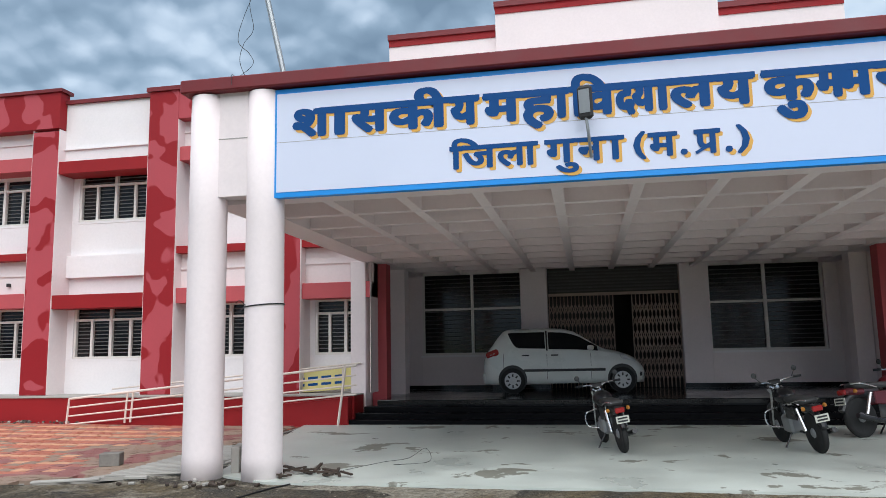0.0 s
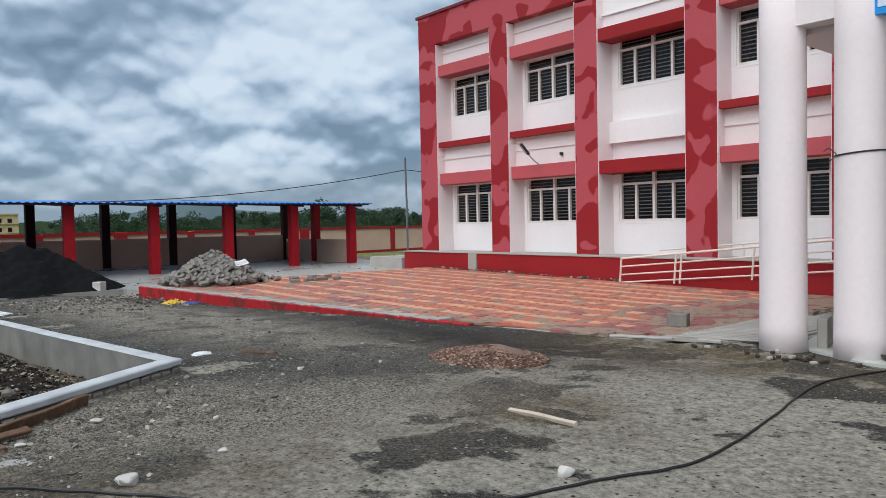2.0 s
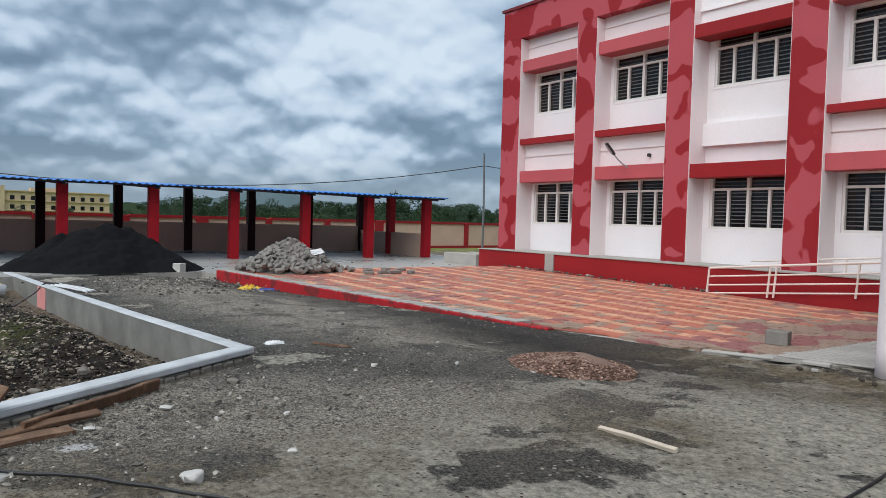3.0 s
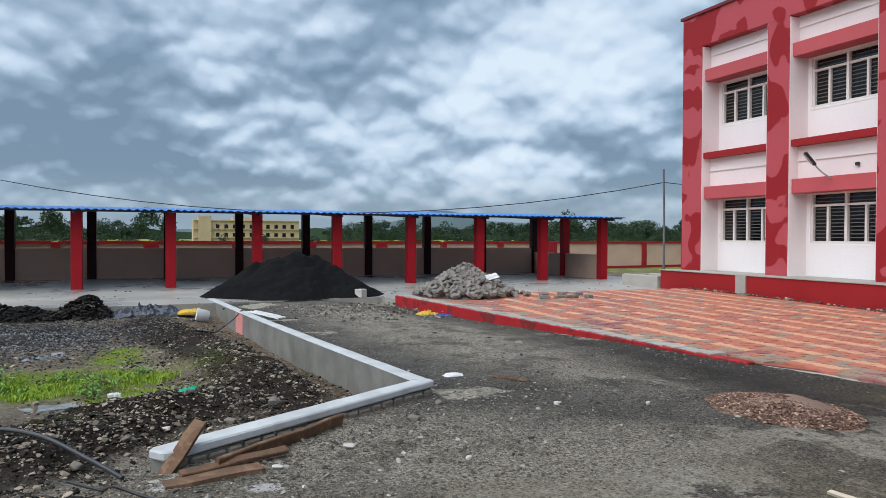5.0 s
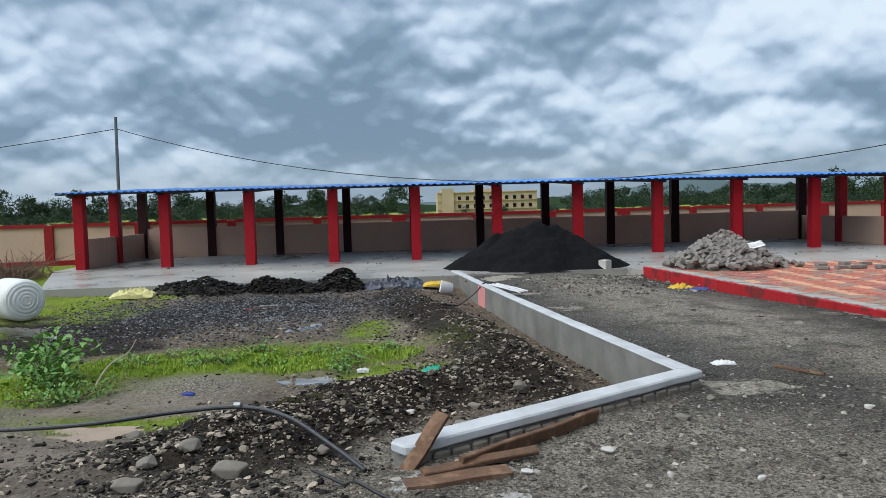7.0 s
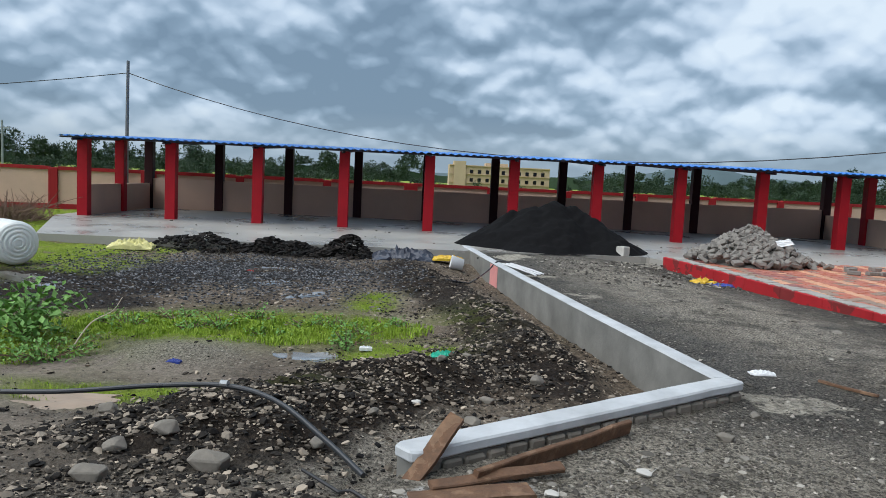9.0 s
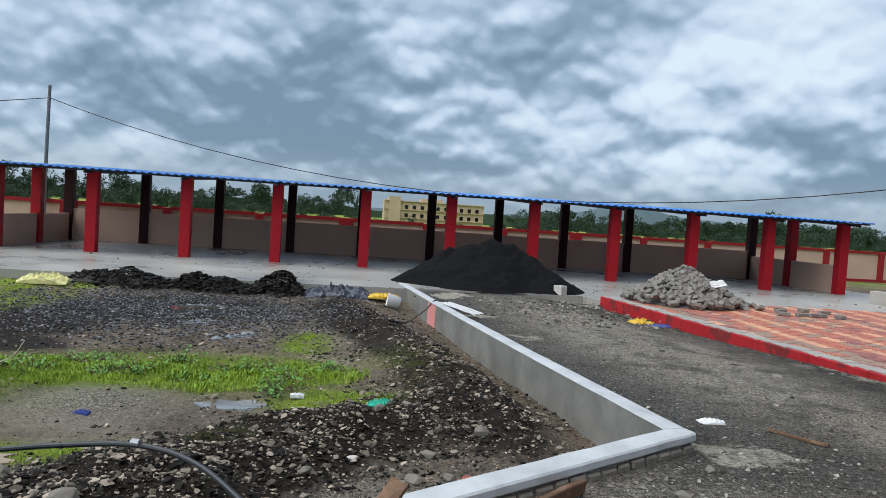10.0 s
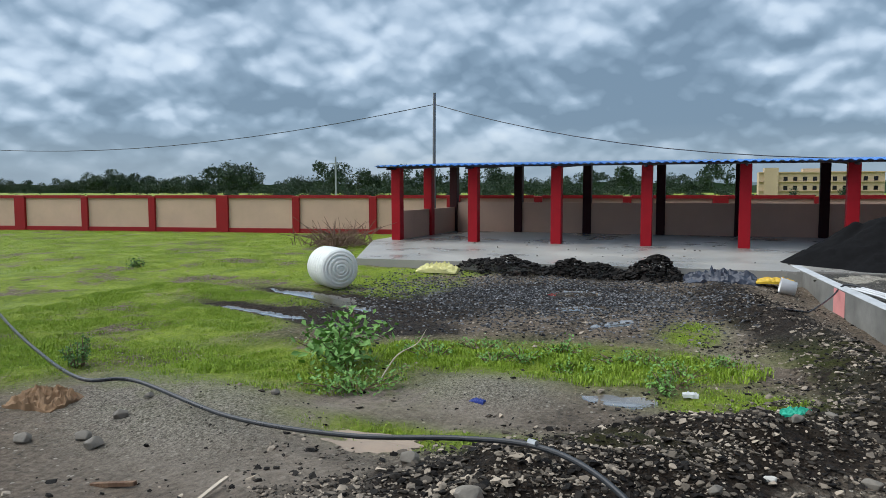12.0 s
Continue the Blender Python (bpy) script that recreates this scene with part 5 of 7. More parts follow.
scatter_stones("crushed_stone", "dark crushed stone spread over wet mud", blackchips, DARKCHIPS, 5, 4)
clods = []
for _ in range(4200):
    k = r.integers(3)
    cx, cy, sx, sy, h = ((-16.75, -3.75, 0.20, 0.75, 0.40), (-16.72, -2.05, 0.18, 0.65, 0.33), (-16.65, -0.75, 0.19, 0.36, 0.44))[k]
    u, v = r.normal(), r.normal()
    clods.append((cx + sx * u, cy + sy * v, -0.16 + h * math.exp(-0.5 * (u * u + v * v)) * (0.85 + 0.5 * fnoise(cx + sx * u, cy + sy * v, 2.6, 2.0)), 0.015 + 0.06 * r.random() ** 4))
MUDCLOD = stone_material("black_mud_clods", (0.006, 0.005, 0.0045), (0.03, 0.024, 0.02))
scatter_stones("mud_clods", "dug-up clods of black soil beside the slab", clods, MUDCLOD, 5, 6)

# heap of broken paving blocks
pile = thing("paving_block_heap", "loose heap of grey concrete paving blocks on the forecourt", "heap")
blk = bmesh.new()
box(-0.11, 0.11, -0.055, 0.055, -0.035, 0.035, blk, bevel=0.008)
blk_me = bpy.data.meshes.new("loose_block")
blk.to_mesh(blk_me)
blk.free()
blk_me.materials.append(BLOCKGREY)
heap_core = heap_thing("heap_core", "", BLOCKGREY, -16.0, 7.45, 1.05, 1.05, 0.60, 0.12, 5.0, 0.08, 24)
heap_core.parent = pile
for key in ("label", "category", "kind"):
    if key in heap_core:
        del heap_core[key]
for k in range(420):
    a, q = r.uniform(0, 2 * math.pi), r.random() ** 0.62
    x, y = -16.0 + 1.05 * q * math.cos(a), 7.35 + 1.15 * q * math.sin(a) + (0.0 if k % 4 else 0.55 * r.random())
    q2 = math.hypot((x + 16.0) / 1.1, (y - 7.35) / 1.2)
    z = 0.19 + 0.68 * max(0.0, 1 - q2) + 0.03 * r.random()
    ob = new("loose_block", blk_me)
    ob.parent = pile
    ob.matrix_world = Matrix.Translation((x, y, z)) @ Euler((r.uniform(-0.7, 0.7), r.uniform(-0.7, 0.7), r.uniform(0, 6.3))).to_matrix().to_4x4()
for k in range(12):
    ob = new("loose_block", blk_me)
    ob.parent = pile
    x, y = -15.6 + 0.9 * r.random(), 8.5 + 1.6 * r.random()
    ob.matrix_world = Matrix.Translation((x, y, tile_z(x) + 0.036)) @ Euler((0, 0, r.uniform(0, 6.3))).to_matrix().to_4x4()
scrap = bmesh.new()
bmesh.ops.create_grid(scrap, x_segments=8, y_segments=4, size=0.5)
for v in scrap.verts:
    v.co = Vector((v.co.x * 0.20, v.co.y * 0.46, 0.04 * noise.noise(v.co * 6)))
bmesh.ops.solidify(scrap, geom=scrap.faces[:], thickness=0.01)
sc = tagged(part("plastic_scrap", scrap, PLASTICWHITE), "crumpled white plastic scrap on the block heap", "litter")
sc.matrix_world = Matrix.Translation((-15.5, 7.75, 0.62)) @ Euler((0.25, 0.5, 0.2)).to_matrix().to_4x4()

# ---- grass, weeds and bushes ----


def blades(name, label, spots, mat, seed=1):
    """Grass blades: spots are (x, y, z, length)."""
    r = np.random.default_rng(seed)
    s = np.array(spots)
    n = len(s)
    a = r.uniform(0, 2 * np.pi, n)
    lean = r.uniform(0.15, 0.9, n)
    d = np.stack([np.cos(a), np.sin(a), np.zeros(n)], -1)
    w = np.stack([-np.sin(a), np.cos(a), np.zeros(n)], -1) * (0.045 * s[:, 3] + 0.0022)[:, None]
    base = s[:, :3] - np.array((0, 0, 0.01))
    mid = base + d * (0.25 * lean * s[:, 3])[:, None] + np.array((0, 0, 1)) * (0.6 * s[:, 3])[:, None]
    tip = base + d * (0.75 * lean * s[:, 3])[:, None] + np.array((0, 0, 1)) * (s[:, 3] * (1.05 - 0.45 * lean))[:, None]
    verts = np.stack([base - w, base + w, mid - 0.8 * w, mid + 0.8 * w, tip], 1).reshape(-1, 3)
    k = np.arange(n)[:, None] * 5
    me = bpy.data.meshes.new(name)
    loops = np.concatenate([k + np.array([[0, 1, 3, 2]]), k + np.array([[2, 3, 4]])], 1).ravel()
    me.vertices.add(n * 5)
    me.vertices.foreach_set("co", verts.ravel())
    me.loops.add(len(loops))
    me.loops.foreach_set("vertex_index", loops)
    me.polygons.add(2 * n)
    start = np.stack([np.arange(n) * 7, np.arange(n) * 7 + 4], -1).ravel()
    me.polygons.foreach_set("loop_start", start)
    me.update(calc_edges=True)
    me.validate()
    me.materials.append(mat)
    return tagged(new(name, me), label, "grass", kind="stuff")


def zs_at(x, y):
    i, j = np.clip(np.searchsorted(gx, x) - 1, 0, nx - 2), np.clip(np.searchsorted(gy, y) - 1, 0, ny - 2)
    return gz[j, i]


r2 = np.random.default_rng(21)
n = 560000
px, py = r2.uniform(-13.5, -6.0, n), r2.uniform(-9.5, 1.2, n)
far_n = 150000
px, py = np.concatenate([px, r2.uniform(-27, -13, far_n)]), np.concatenate([py, r2.uniform(-28, -4, far_n)])
den = field_at("turf", px, py)
clump = np.array([0.5 + 0.9 * noise.noise((a * 0.9, b * 0.9, 2.0)) + 0.5 * noise.noise((a * 3.5, b * 3.5, 5.0)) for a, b in zip(px, py)])
keep = (r2.random(len(px)) < den * np.clip(1.6 * clump - 0.1, 0.03, 1)) & (den > 0.35)
strip = np.exp(-((px + 9.7) / 0.6) ** 2 - ((py + 1.2) / 1.7) ** 2)
length = (0.016 + 0.022 * r2.random(len(px))) * (0.7 + 0.6 * np.clip(clump, 0, 1)) * (1 + 2.6 * strip * np.clip(clump, 0.1, 1.2)) * np.where(px < -14, 1.4, 1.0)
g = np.stack([px, py, zs_at(px, py), length], -1)[keep]
blades("grass", "fresh green monsoon grass on damp ground", g, GRASS, 8)


def bush(name, label, category, x, y, radius, tall, leaves, leaf, seed, mat=LEAF):
    """A bush of twigs with many small leaves."""
    r = np.random.default_rng(seed)
    z = height(x, y)
    ob = thing(name, label, category)
    bm = bmesh.new()
    tips = []
    for k in range(16):
        a, q = r.uniform(0, 2 * math.pi), r.uniform(0.2, 1.0)
        tip = Vector((x + radius * q * math.cos(a), y + radius * q * math.sin(a), z + tall * r.uniform(0.5, 1.0) * (1.15 - 0.5 * q)))
        foot = Vector((x + 0.05 * math.cos(a), y + 0.05 * math.sin(a), z - 0.02))
        tube([foot, foot.lerp(tip, 0.5) + Vector((0, 0, 0.05 * tall)), tip], 0.007, 5, bm, 0.4)
        tips.append((foot, tip))
    part("stem", bm, TWIG, ob)["kind"] = "stuff"
    verts, faces = [], []
    for k in range(leaves):
        foot, tip = tips[r.integers(len(tips))]
        p = foot.lerp(tip, r.uniform(0.3, 1.05)) + Vector(r.normal(0, 0.11 * radius, 3))
        rot = Euler((r.uniform(-0.9, 0.9), r.uniform(-0.9, 0.9), r.uniform(0, 6.3))).to_matrix()
        s = leaf * r.uniform(0.6, 1.2)
        b0 = len(verts)
        verts += [p + rot @ Vector(c) * s for c in ((-0.5, 0, 0), (-0.1, -0.27, 0.06), (0.5, 0, 0), (-0.1, 0.27, 0.06))]
        faces += [(b0, b0 + 1, b0 + 2), (b0, b0 + 2, b0 + 3)]
    raw("foliage", verts, faces, mat, ob)["kind"] = "stuff"
    return ob


bush("broadleaf_weed", "leafy green weed growing at the edge of the mud", "plant", -8.7, -3.05, 0.60, 0.50, 640, 0.10, 31, WEED)
bush("broadleaf_weed", "low spreading weed in trampled grass", "plant", -8.0, -2.55, 0.55, 0.18, 620, 0.05, 32, WEED)
bush("round_bush", "small round dark green bush in the grass", "bush", -7.75, -5.45, 0.17, 0.36, 900, 0.03, 33)
bush("broadleaf_weed", "low weed in the grass strip", "plant", -9.0, 0.0, 0.3, 0.16, 320, 0.045, 34, WEED)
for k in range(11):
    bush("broadleaf_weed", "low spreading weed in the grass strip", "plant", -9.75 + 0.35 * math.sin(k * 2.3), -2.7 + 0.31 * k, 0.30, 0.13 + 0.04 * math.sin(k * 1.7), 170, 0.045, 60 + k, WEED)
bush("broadleaf_weed", "low green weed in the open turf", "plant", -15.4, -11.9, 0.28, 0.2, 200, 0.06, 35)
dead = thing("dry_brushwood", "tangle of dry brown brushwood beside the slab", "brushwood")
bm = bmesh.new()
for k in range(260):
    a = Vector((-21.8 + 0.9 * r.normal() * 0.5, -10.3 + 0.7 * r.normal() * 0.6, -0.1))
    b_ = a + Vector((r.normal(0, 0.45), r.normal(0, 0.45), abs(r.normal(0.35, 0.22))))
    tube([a, a.lerp(b_, 0.5) + Vector((0, 0, 0.08)), b_], 0.013, 4, bm, 0.4)
part("twig_tangle", bm, TWIG, dead)
stick = thing("dead_weed", "thin dry weed standing in the grass", "plant")
part("stem", tube(smooth_line([(-8.05, -2.35, -0.12), (-8.1, -2.2, 0.12), (-8.2, -2.05, 0.22), (-8.25, -1.98, 0.34)]), 0.008, 5, taper=0.4), PALEWOOD, stick)

# ---- far country ----


def tree_line(name, label, spots, mat, seed):
    """Far trees: trunks and uneven crowns of leaf clumps; spots are (x, y, height)."""
    r = np.random.default_rng(seed)
    V, F = [], []
    n0 = 0
    for x, y, h in spots:
        lobes = [(r.normal(0, 0.22 * h, 2), h * r.uniform(0.35, 0.82), h * r.uniform(0.16, 0.30)) for _ in range(r.integers(4, 8))]
        for (ox, oy), oz, rad in lobes:
            k = 230
            d = r.normal(size=(k, 3))
            d /= np.linalg.norm(d, axis=1)[:, None]
            c = np.array((x + ox, y + oy, oz - 0.2)) + d * rad * r.uniform(0.55, 1.05, (k, 1)) * np.array((1, 1, 0.8))
            s = 0.032 * h * r.uniform(0.5, 1.0, (k, 1, 1))
            tri = c[:, None, :] + r.normal(size=(k, 3, 3)) * s
            V.append(tri.reshape(-1, 3))
            F += [(n0 + 3 * i, n0 + 3 * i + 1, n0 + 3 * i + 2) for i in range(k)]
            n0 += 3 * k
    ob = raw(name, np.concatenate(V), F, mat)
    return tagged(ob, label, "trees", kind="stuff")


r3 = np.random.default_rng(77)
spots = []
for k in range(300):
    y = r3.uniform(-190, 190)
    spots.append((-125 - 25 * r3.random() - 0.0015 * y * y * 0.3, y, 3.2 + 2.2 * r3.random() + (2.2 if r3.random() < 0.1 else 0)))
for k in range(220):
    y = r3.uniform(-60, 120)
    spots.append((-70 - 30 * r3.random(), y, 1.6 + 1.0 * r3.random()))
for y in (-92, -96, -89, -54):
    spots.append((-128, y, 7.0 + r3.random()))
for k in range(90):
    spots.append((-40 - 160 * r3.random(), 60 + 120 * r3.random(), 4 + 2 * r3.random()))
spots = [p for p in spots if not (0.0 < (p[1] - 0.6) / -p[0] < 0.22 and p[0] > -195 and p[2] > 2.0)]
tree_line("far_trees", "dark green line of distant trees beyond the boundary wall", spots, FARLEAF, 9)
verts, faces = [], []
for k in range(601):
    y = -900 + k * 3.0
    x = -330 - 30 * math.sin(k * 0.13)
    verts += [(x, y, -1), (x, y, 4.3 + 1.3 * noise.noise((k * 0.12, 0, 0)) + 1.5 * noise.noise((k * 0.5, 4, 0)) + 0.9 * noise.noise((k * 1.7, 9, 0)))]
for k in range(600):
    faces.append((2 * k, 2 * k + 2, 2 * k + 3, 2 * k + 1))
tagged(raw("far_woodland", verts, faces, FARLEAF), "hazy far belt of woodland", "woodland", kind="structure")
# distance haze is mixed into the hill's base colour
HILL = material("haze_tinted_wooded_hill", (0.075, 0.115, 0.125), 0.95, stain=0.3, spread=0.012, bump=0)
verts, faces = [], []
for j in range(9):
    for i in range(121):
        y = -400 + i * 12.5
        h = 27 * math.exp(-((y - 440) / 62) ** 2) + 17 * math.exp(-((y - 560) / 110) ** 2) + 12 * math.exp(-((y - 330) / 90) ** 2) + 10 + 2.5 * noise.noise((y * 0.012, 0, 0))
        verts.append((-1000 - 18 * j, y, -1 + (h + 1) * math.sin(j / 8 * math.pi / 2)))
for j in range(8):
    for i in range(120):
        a = j * 121 + i
        faces.append((a, a + 1, a + 122, a + 121))
tagged(raw("far_hill", verts, faces, HILL, None, True), "low wooded hill on the horizon, with distance haze in its blue-green colour", "hill", kind="structure")

farb = thing("far_building", "cream three-storey building far beyond the boundary wall", "building")
FX, FY0, FY1, FH = -200.0, 9.6, 36.8, 5.7
part("wall", box(FX - 9, FX, FY0, FY1, -2.5, FH), CREAMFAR, farb)
part("stair_tower", box(FX - 7, FX + 0.6, FY0 + 1.2, FY0 + 4.4, -0.5, FH + 1.0), CREAMFAR, farb)
part("roof_room", box(FX - 7, FX - 2, FY0 + 10, FY0 + 16, FH, FH + 0.8), CREAMFAR, farb)
for z in (0.5, 2.75, 5.0):
    part("sunshade_band", box(FX, FX + 0.5, FY0, FY1, z + 0.45, z + 0.62), CREAMFAR, farb)
wn = None
for z in (-0.9, 1.3, 3.5):
    for k in range(10):
        y = FY0 + 6.0 + k * 2.15
        if wn is None:
            wn = part("window", box(-0.05, 0.06, -0.45, 0.45, 0, 1.0), PANE, farb)
            ob = wn
        else:
            ob = wn.copy()
            scene.collection.objects.link(ob)
        ob.location = (FX, y, z)

# ---- car ----
CARPAINT = material("pearl_white_car_paint", (0.72, 0.74, 0.70), 0.28, grain=0.01, stain=0.04, bump=0.0)
CARGLASS = glass("tinted_car_glass", (0.012, 0.013, 0.014), 0.05)
RUBBER = material("black_tyre_rubber", (0.014, 0.014, 0.014), 0.8, stain=0.3, spread=6)
BLACKPLASTIC = material("black_plastic_trim", (0.018, 0.018, 0.019), 0.5)
CHROME = material("bright_metal", (0.55, 0.56, 0.57), 0.22, metal=1.0, stain=0.1)
STEEL = material("dull_wheel_steel", (0.34, 0.35, 0.36), 0.4, metal=0.6, stain=0.2)
LAMPRED = material("red_lamp_lens", (0.35, 0.02, 0.02), 0.2, bump=0)
LAMPCLEAR = material("clear_lamp_lens", (0.55, 0.57, 0.58), 0.12, bump=0)
PLATE = material("number_plate", (0.62, 0.61, 0.54), 0.5, stain=0.2, spread=12)


HUBCAP = material("silver_wheel_cover", (0.50, 0.51, 0.52), 0.4, metal=0.1, stain=0.15)


def loft(stations, section, mat, name, parent, smooth=True):
    """A skin through cross-sections; section(s) gives points from one sill over the top to the other."""
    bm = bmesh.new()
    rings = [[bm.verts.new(p) for p in section(*s)] for s in stations]
    for p, q in zip(rings, rings[1:]):
        for k in range(len(p) - 1):
            bm.faces.new((p[k], p[k + 1], q[k + 1], q[k]))
        bm.faces.new((p[-1], p[0], q[0], q[-1]))
    bm.faces.new(rings[0][::-1])
    bm.faces.new(rings[-1])
    bmesh.ops.recalc_face_normals(bm, faces=bm.faces)
    return part(name, bm, mat, parent, smooth=smooth)


def wheel(parent, x, y, z, radius, width, rim_mat, side):
    w = new("wheel")
    w.parent = parent
    w.location = (x, y, z)
    m = Matrix.Rotation(radians(90), 4, "X")
    tyre = part("tyre", lathe([(radius * 0.66, -width / 2), (radius * 0.94, -width / 2), (radius, -width * 0.3), (radius, width * 0.3), (radius * 0.94, width / 2), (radius * 0.66, width / 2)], 28, m), RUBBER, w, smooth=True)
    part("rim", lathe([(radius * 0.66, -width * 0.50), (radius * 0.60, -width * 0.54), (radius * 0.2, -width * 0.51), (radius * 0.12, -width * 0.55), (0.01, -width * 0.55), (0.01, width * 0.55), (radius * 0.12, width * 0.55), (radius * 0.2, width * 0.51), (radius * 0.60, width * 0.54), (radius * 0.66, width * 0.50)], 24, m), rim_mat, w)
    for k in range(8):
        a = 2 * math.pi * k / 8
        part("rim_slot", box(-0.018, 0.018, side * width * 0.56, side * width * 0.51, radius * 0.32, radius * 0.54, m=Matrix.Rotation(a, 4, "Y")), BLACKPLASTIC, w)
    return w


def hatchback(at):
    """A small hatchback, 3.78 m long, nose along +x."""
    car = thing("hatchback_car", "white five-door hatchback parked on the entrance platform", "car", at=at)

    # columns: x, sill half-width, waist half-width, waist z, belt half-width, belt z, roof-edge half-width, roof-edge z, crown z
    ribs = np.array(((-1.89, 0.60, 0.66, 0.55, 0.64, 0.72, 0.58, 0.78, 0.80), (-1.83, 0.72, 0.78, 0.55, 0.76, 0.90, 0.66, 0.94, 0.96), (-1.70, 0.79, 0.83, 0.55, 0.79, 1.00, 0.63, 1.08, 1.10),
                     (-1.55, 0.81, 0.845, 0.55, 0.80, 1.02, 0.60, 1.30, 1.33), (-1.42, 0.81, 0.845, 0.55, 0.80, 1.02, 0.585, 1.44, 1.485), (-1.25, 0.82, 0.85, 0.55, 0.805, 1.01, 0.58, 1.465, 1.52), (-0.4, 0.82, 0.85, 0.55, 0.81, 0.98, 0.58, 1.475, 1.535),
                     (0.05, 0.82, 0.85, 0.55, 0.81, 0.97, 0.575, 1.45, 1.51), (0.35, 0.82, 0.85, 0.55, 0.80, 0.965, 0.57, 1.36, 1.415), (0.65, 0.82, 0.85, 0.55, 0.80, 0.96, 0.61, 1.17, 1.22),
                     (0.95, 0.82, 0.85, 0.54, 0.79, 0.945, 0.66, 0.985, 1.02), (1.3, 0.80, 0.84, 0.53, 0.76, 0.86, 0.62, 0.915, 0.95), (1.6, 0.76, 0.80, 0.51, 0.71, 0.76, 0.56, 0.82, 0.85),
                     (1.78, 0.66, 0.71, 0.48, 0.63, 0.64, 0.50, 0.69, 0.71), (1.88, 0.46, 0.52, 0.45, 0.47, 0.52, 0.38, 0.55, 0.56)))
    xs = np.linspace(-1.89, 1.88, 70)
    cols = [np.interp(xs, ribs[:, 0], ribs[:, c]) for c in range(1, 9)]
    for _ in range(2):
        cols = [np.concatenate([c[:1], 0.25 * c[:-2] + 0.5 * c[1:-1] + 0.25 * c[2:], c[-1:]]) for c in cols]

    def rib_at(x):
        return [float(np.interp(x, xs, c)) for c in cols]

    def section(x):
        ws, wm, zm, wb, zb, we_, ze, zt = rib_at(x)
        half = [(ws, 0.22), (wm * 0.985, 0.34), (wm, zm), (wm * 0.992, 0.55 * zm + 0.45 * zb), (wb, zb), (0.5 * (wb + we_) + 0.012, 0.5 * (zb + ze)), (we_, ze), (we_ * 0.72, ze + 0.66 * (zt - ze)), (we_ * 0.36, ze + 0.92 * (zt - ze))]
        return [(x, -a, z) for a, z in half] + [(x, 0, zt)] + [(x, a, z) for a, z in half[::-1]]

    loft([(x,) for x in xs], section, CARPAINT, "body", car)

    def pane(name, x0, x1, f0, f1, side, mat=CARGLASS, n=14):
        """A pane laid 4 mm proud of the skin: on one side between belt and roof edge, or across the car where side is 0."""
        bm = bmesh.new()
        rows = []
        for i in range(n + 1):
            x = x0 + (x1 - x0) * i / n
            ws, wm, zm, wb, zb, we_, ze, zt = rib_at(x)
            if side:
                pts_ = [(f, wb + (we_ - wb) * f + 0.048 * f * (1 - f) + 0.005, zb + (ze - zb) * f) for f in (f0(x), 0.5 * (f0(x) + f1(x)), f1(x))]
                rows.append([bm.verts.new((x, side * y, z + 0.002)) for _, y, z in pts_])
            else:
                rows.append([bm.verts.new((x, v * we_ * 0.93, ze + (zt - ze) * (1 - abs(v * 0.93) ** 1.7) + 0.012)) for v in (-1, -0.72, -0.36, 0, 0.36, 0.72, 1)])
        for p, q in zip(rows, rows[1:]):
            for k in range(len(p) - 1):
                bm.faces.new((p[k], p[k + 1], q[k + 1], q[k]))
        bmesh.ops.recalc_face_normals(bm, faces=bm.faces)
        return part(name, bm, mat, car, smooth=True)

    pane("windscreen", 0.30, 0.90, None, None, 0)
    pane("rear_window", -1.72, -1.46, None, None, 0)
    for s in (-1, 1):
        pane("rear_door_window", -1.30, -0.43, lambda x: 0.10 + 0.75 * max(0.0, (-1.05 - x) / 0.25) ** 2, lambda x: 0.90, s)
        pane("front_door_window", -0.35, 0.80, lambda x: 0.08, lambda x: 0.90, s)
        part("door_pillar", tube([(-0.39, s * 0.815, 0.99), (-0.39, s * 0.60, 1.45)], 0.022, 6), BLACKPLASTIC, car)
    for s in (-1, 1):
        part("side_moulding", box(-0.95, 0.95, s * 0.845, s * 0.862, 0.50, 0.56, bevel=0.004), BLACKPLASTIC, car)
        for x in (-0.98, -0.30):
            part("door_handle", box(x, x + 0.17, s * 0.825, s * 0.862, 0.865, 0.895, bevel=0.006), BLACKPLASTIC, car)
        for x in (-1.42, -0.40, 0.62):
            part("door_seam", box(x, x + 0.008, s * 0.838, s * 0.8475, 0.32, 0.92), BLACKPLASTIC, car)
        part("headlight", box(-0.22, 0.20, -0.07, 0.07, -0.055, 0.055, bevel=0.04, m=Matrix.Translation((1.50, s * 0.70, 0.765)) @ Matrix.Rotation(-s * 0.42, 4, "Z") @ Matrix.Rotation(0.42, 4, "Y")), LAMPCLEAR, car)
        part("tail_light", box(-0.16, 0.16, -0.04, 0.04, -0.075, 0.075, bevel=0.035, m=Matrix.Translation((-1.68, s * 0.785, 0.93)) @ Matrix.Rotation(s * 0.30, 4, "Z") @ Matrix.Rotation(-0.35, 4, "Y")), LAMPRED, car)
        part("reversing_lens", box(-0.09, 0.09, -0.044, 0.044, -0.03, 0.03, bevel=0.02, m=Matrix.Translation((-1.66, s * 0.787, 0.92)) @ Matrix.Rotation(s * 0.30, 4, "Z") @ Matrix.Rotation(-0.35, 4, "Y")), LAMPCLEAR, car)
        part("fog_lamp_recess", box(1.66, 1.80, s * 0.50, s * 0.70, 0.36, 0.47, bevel=0.02), BLACKPLASTIC, car)
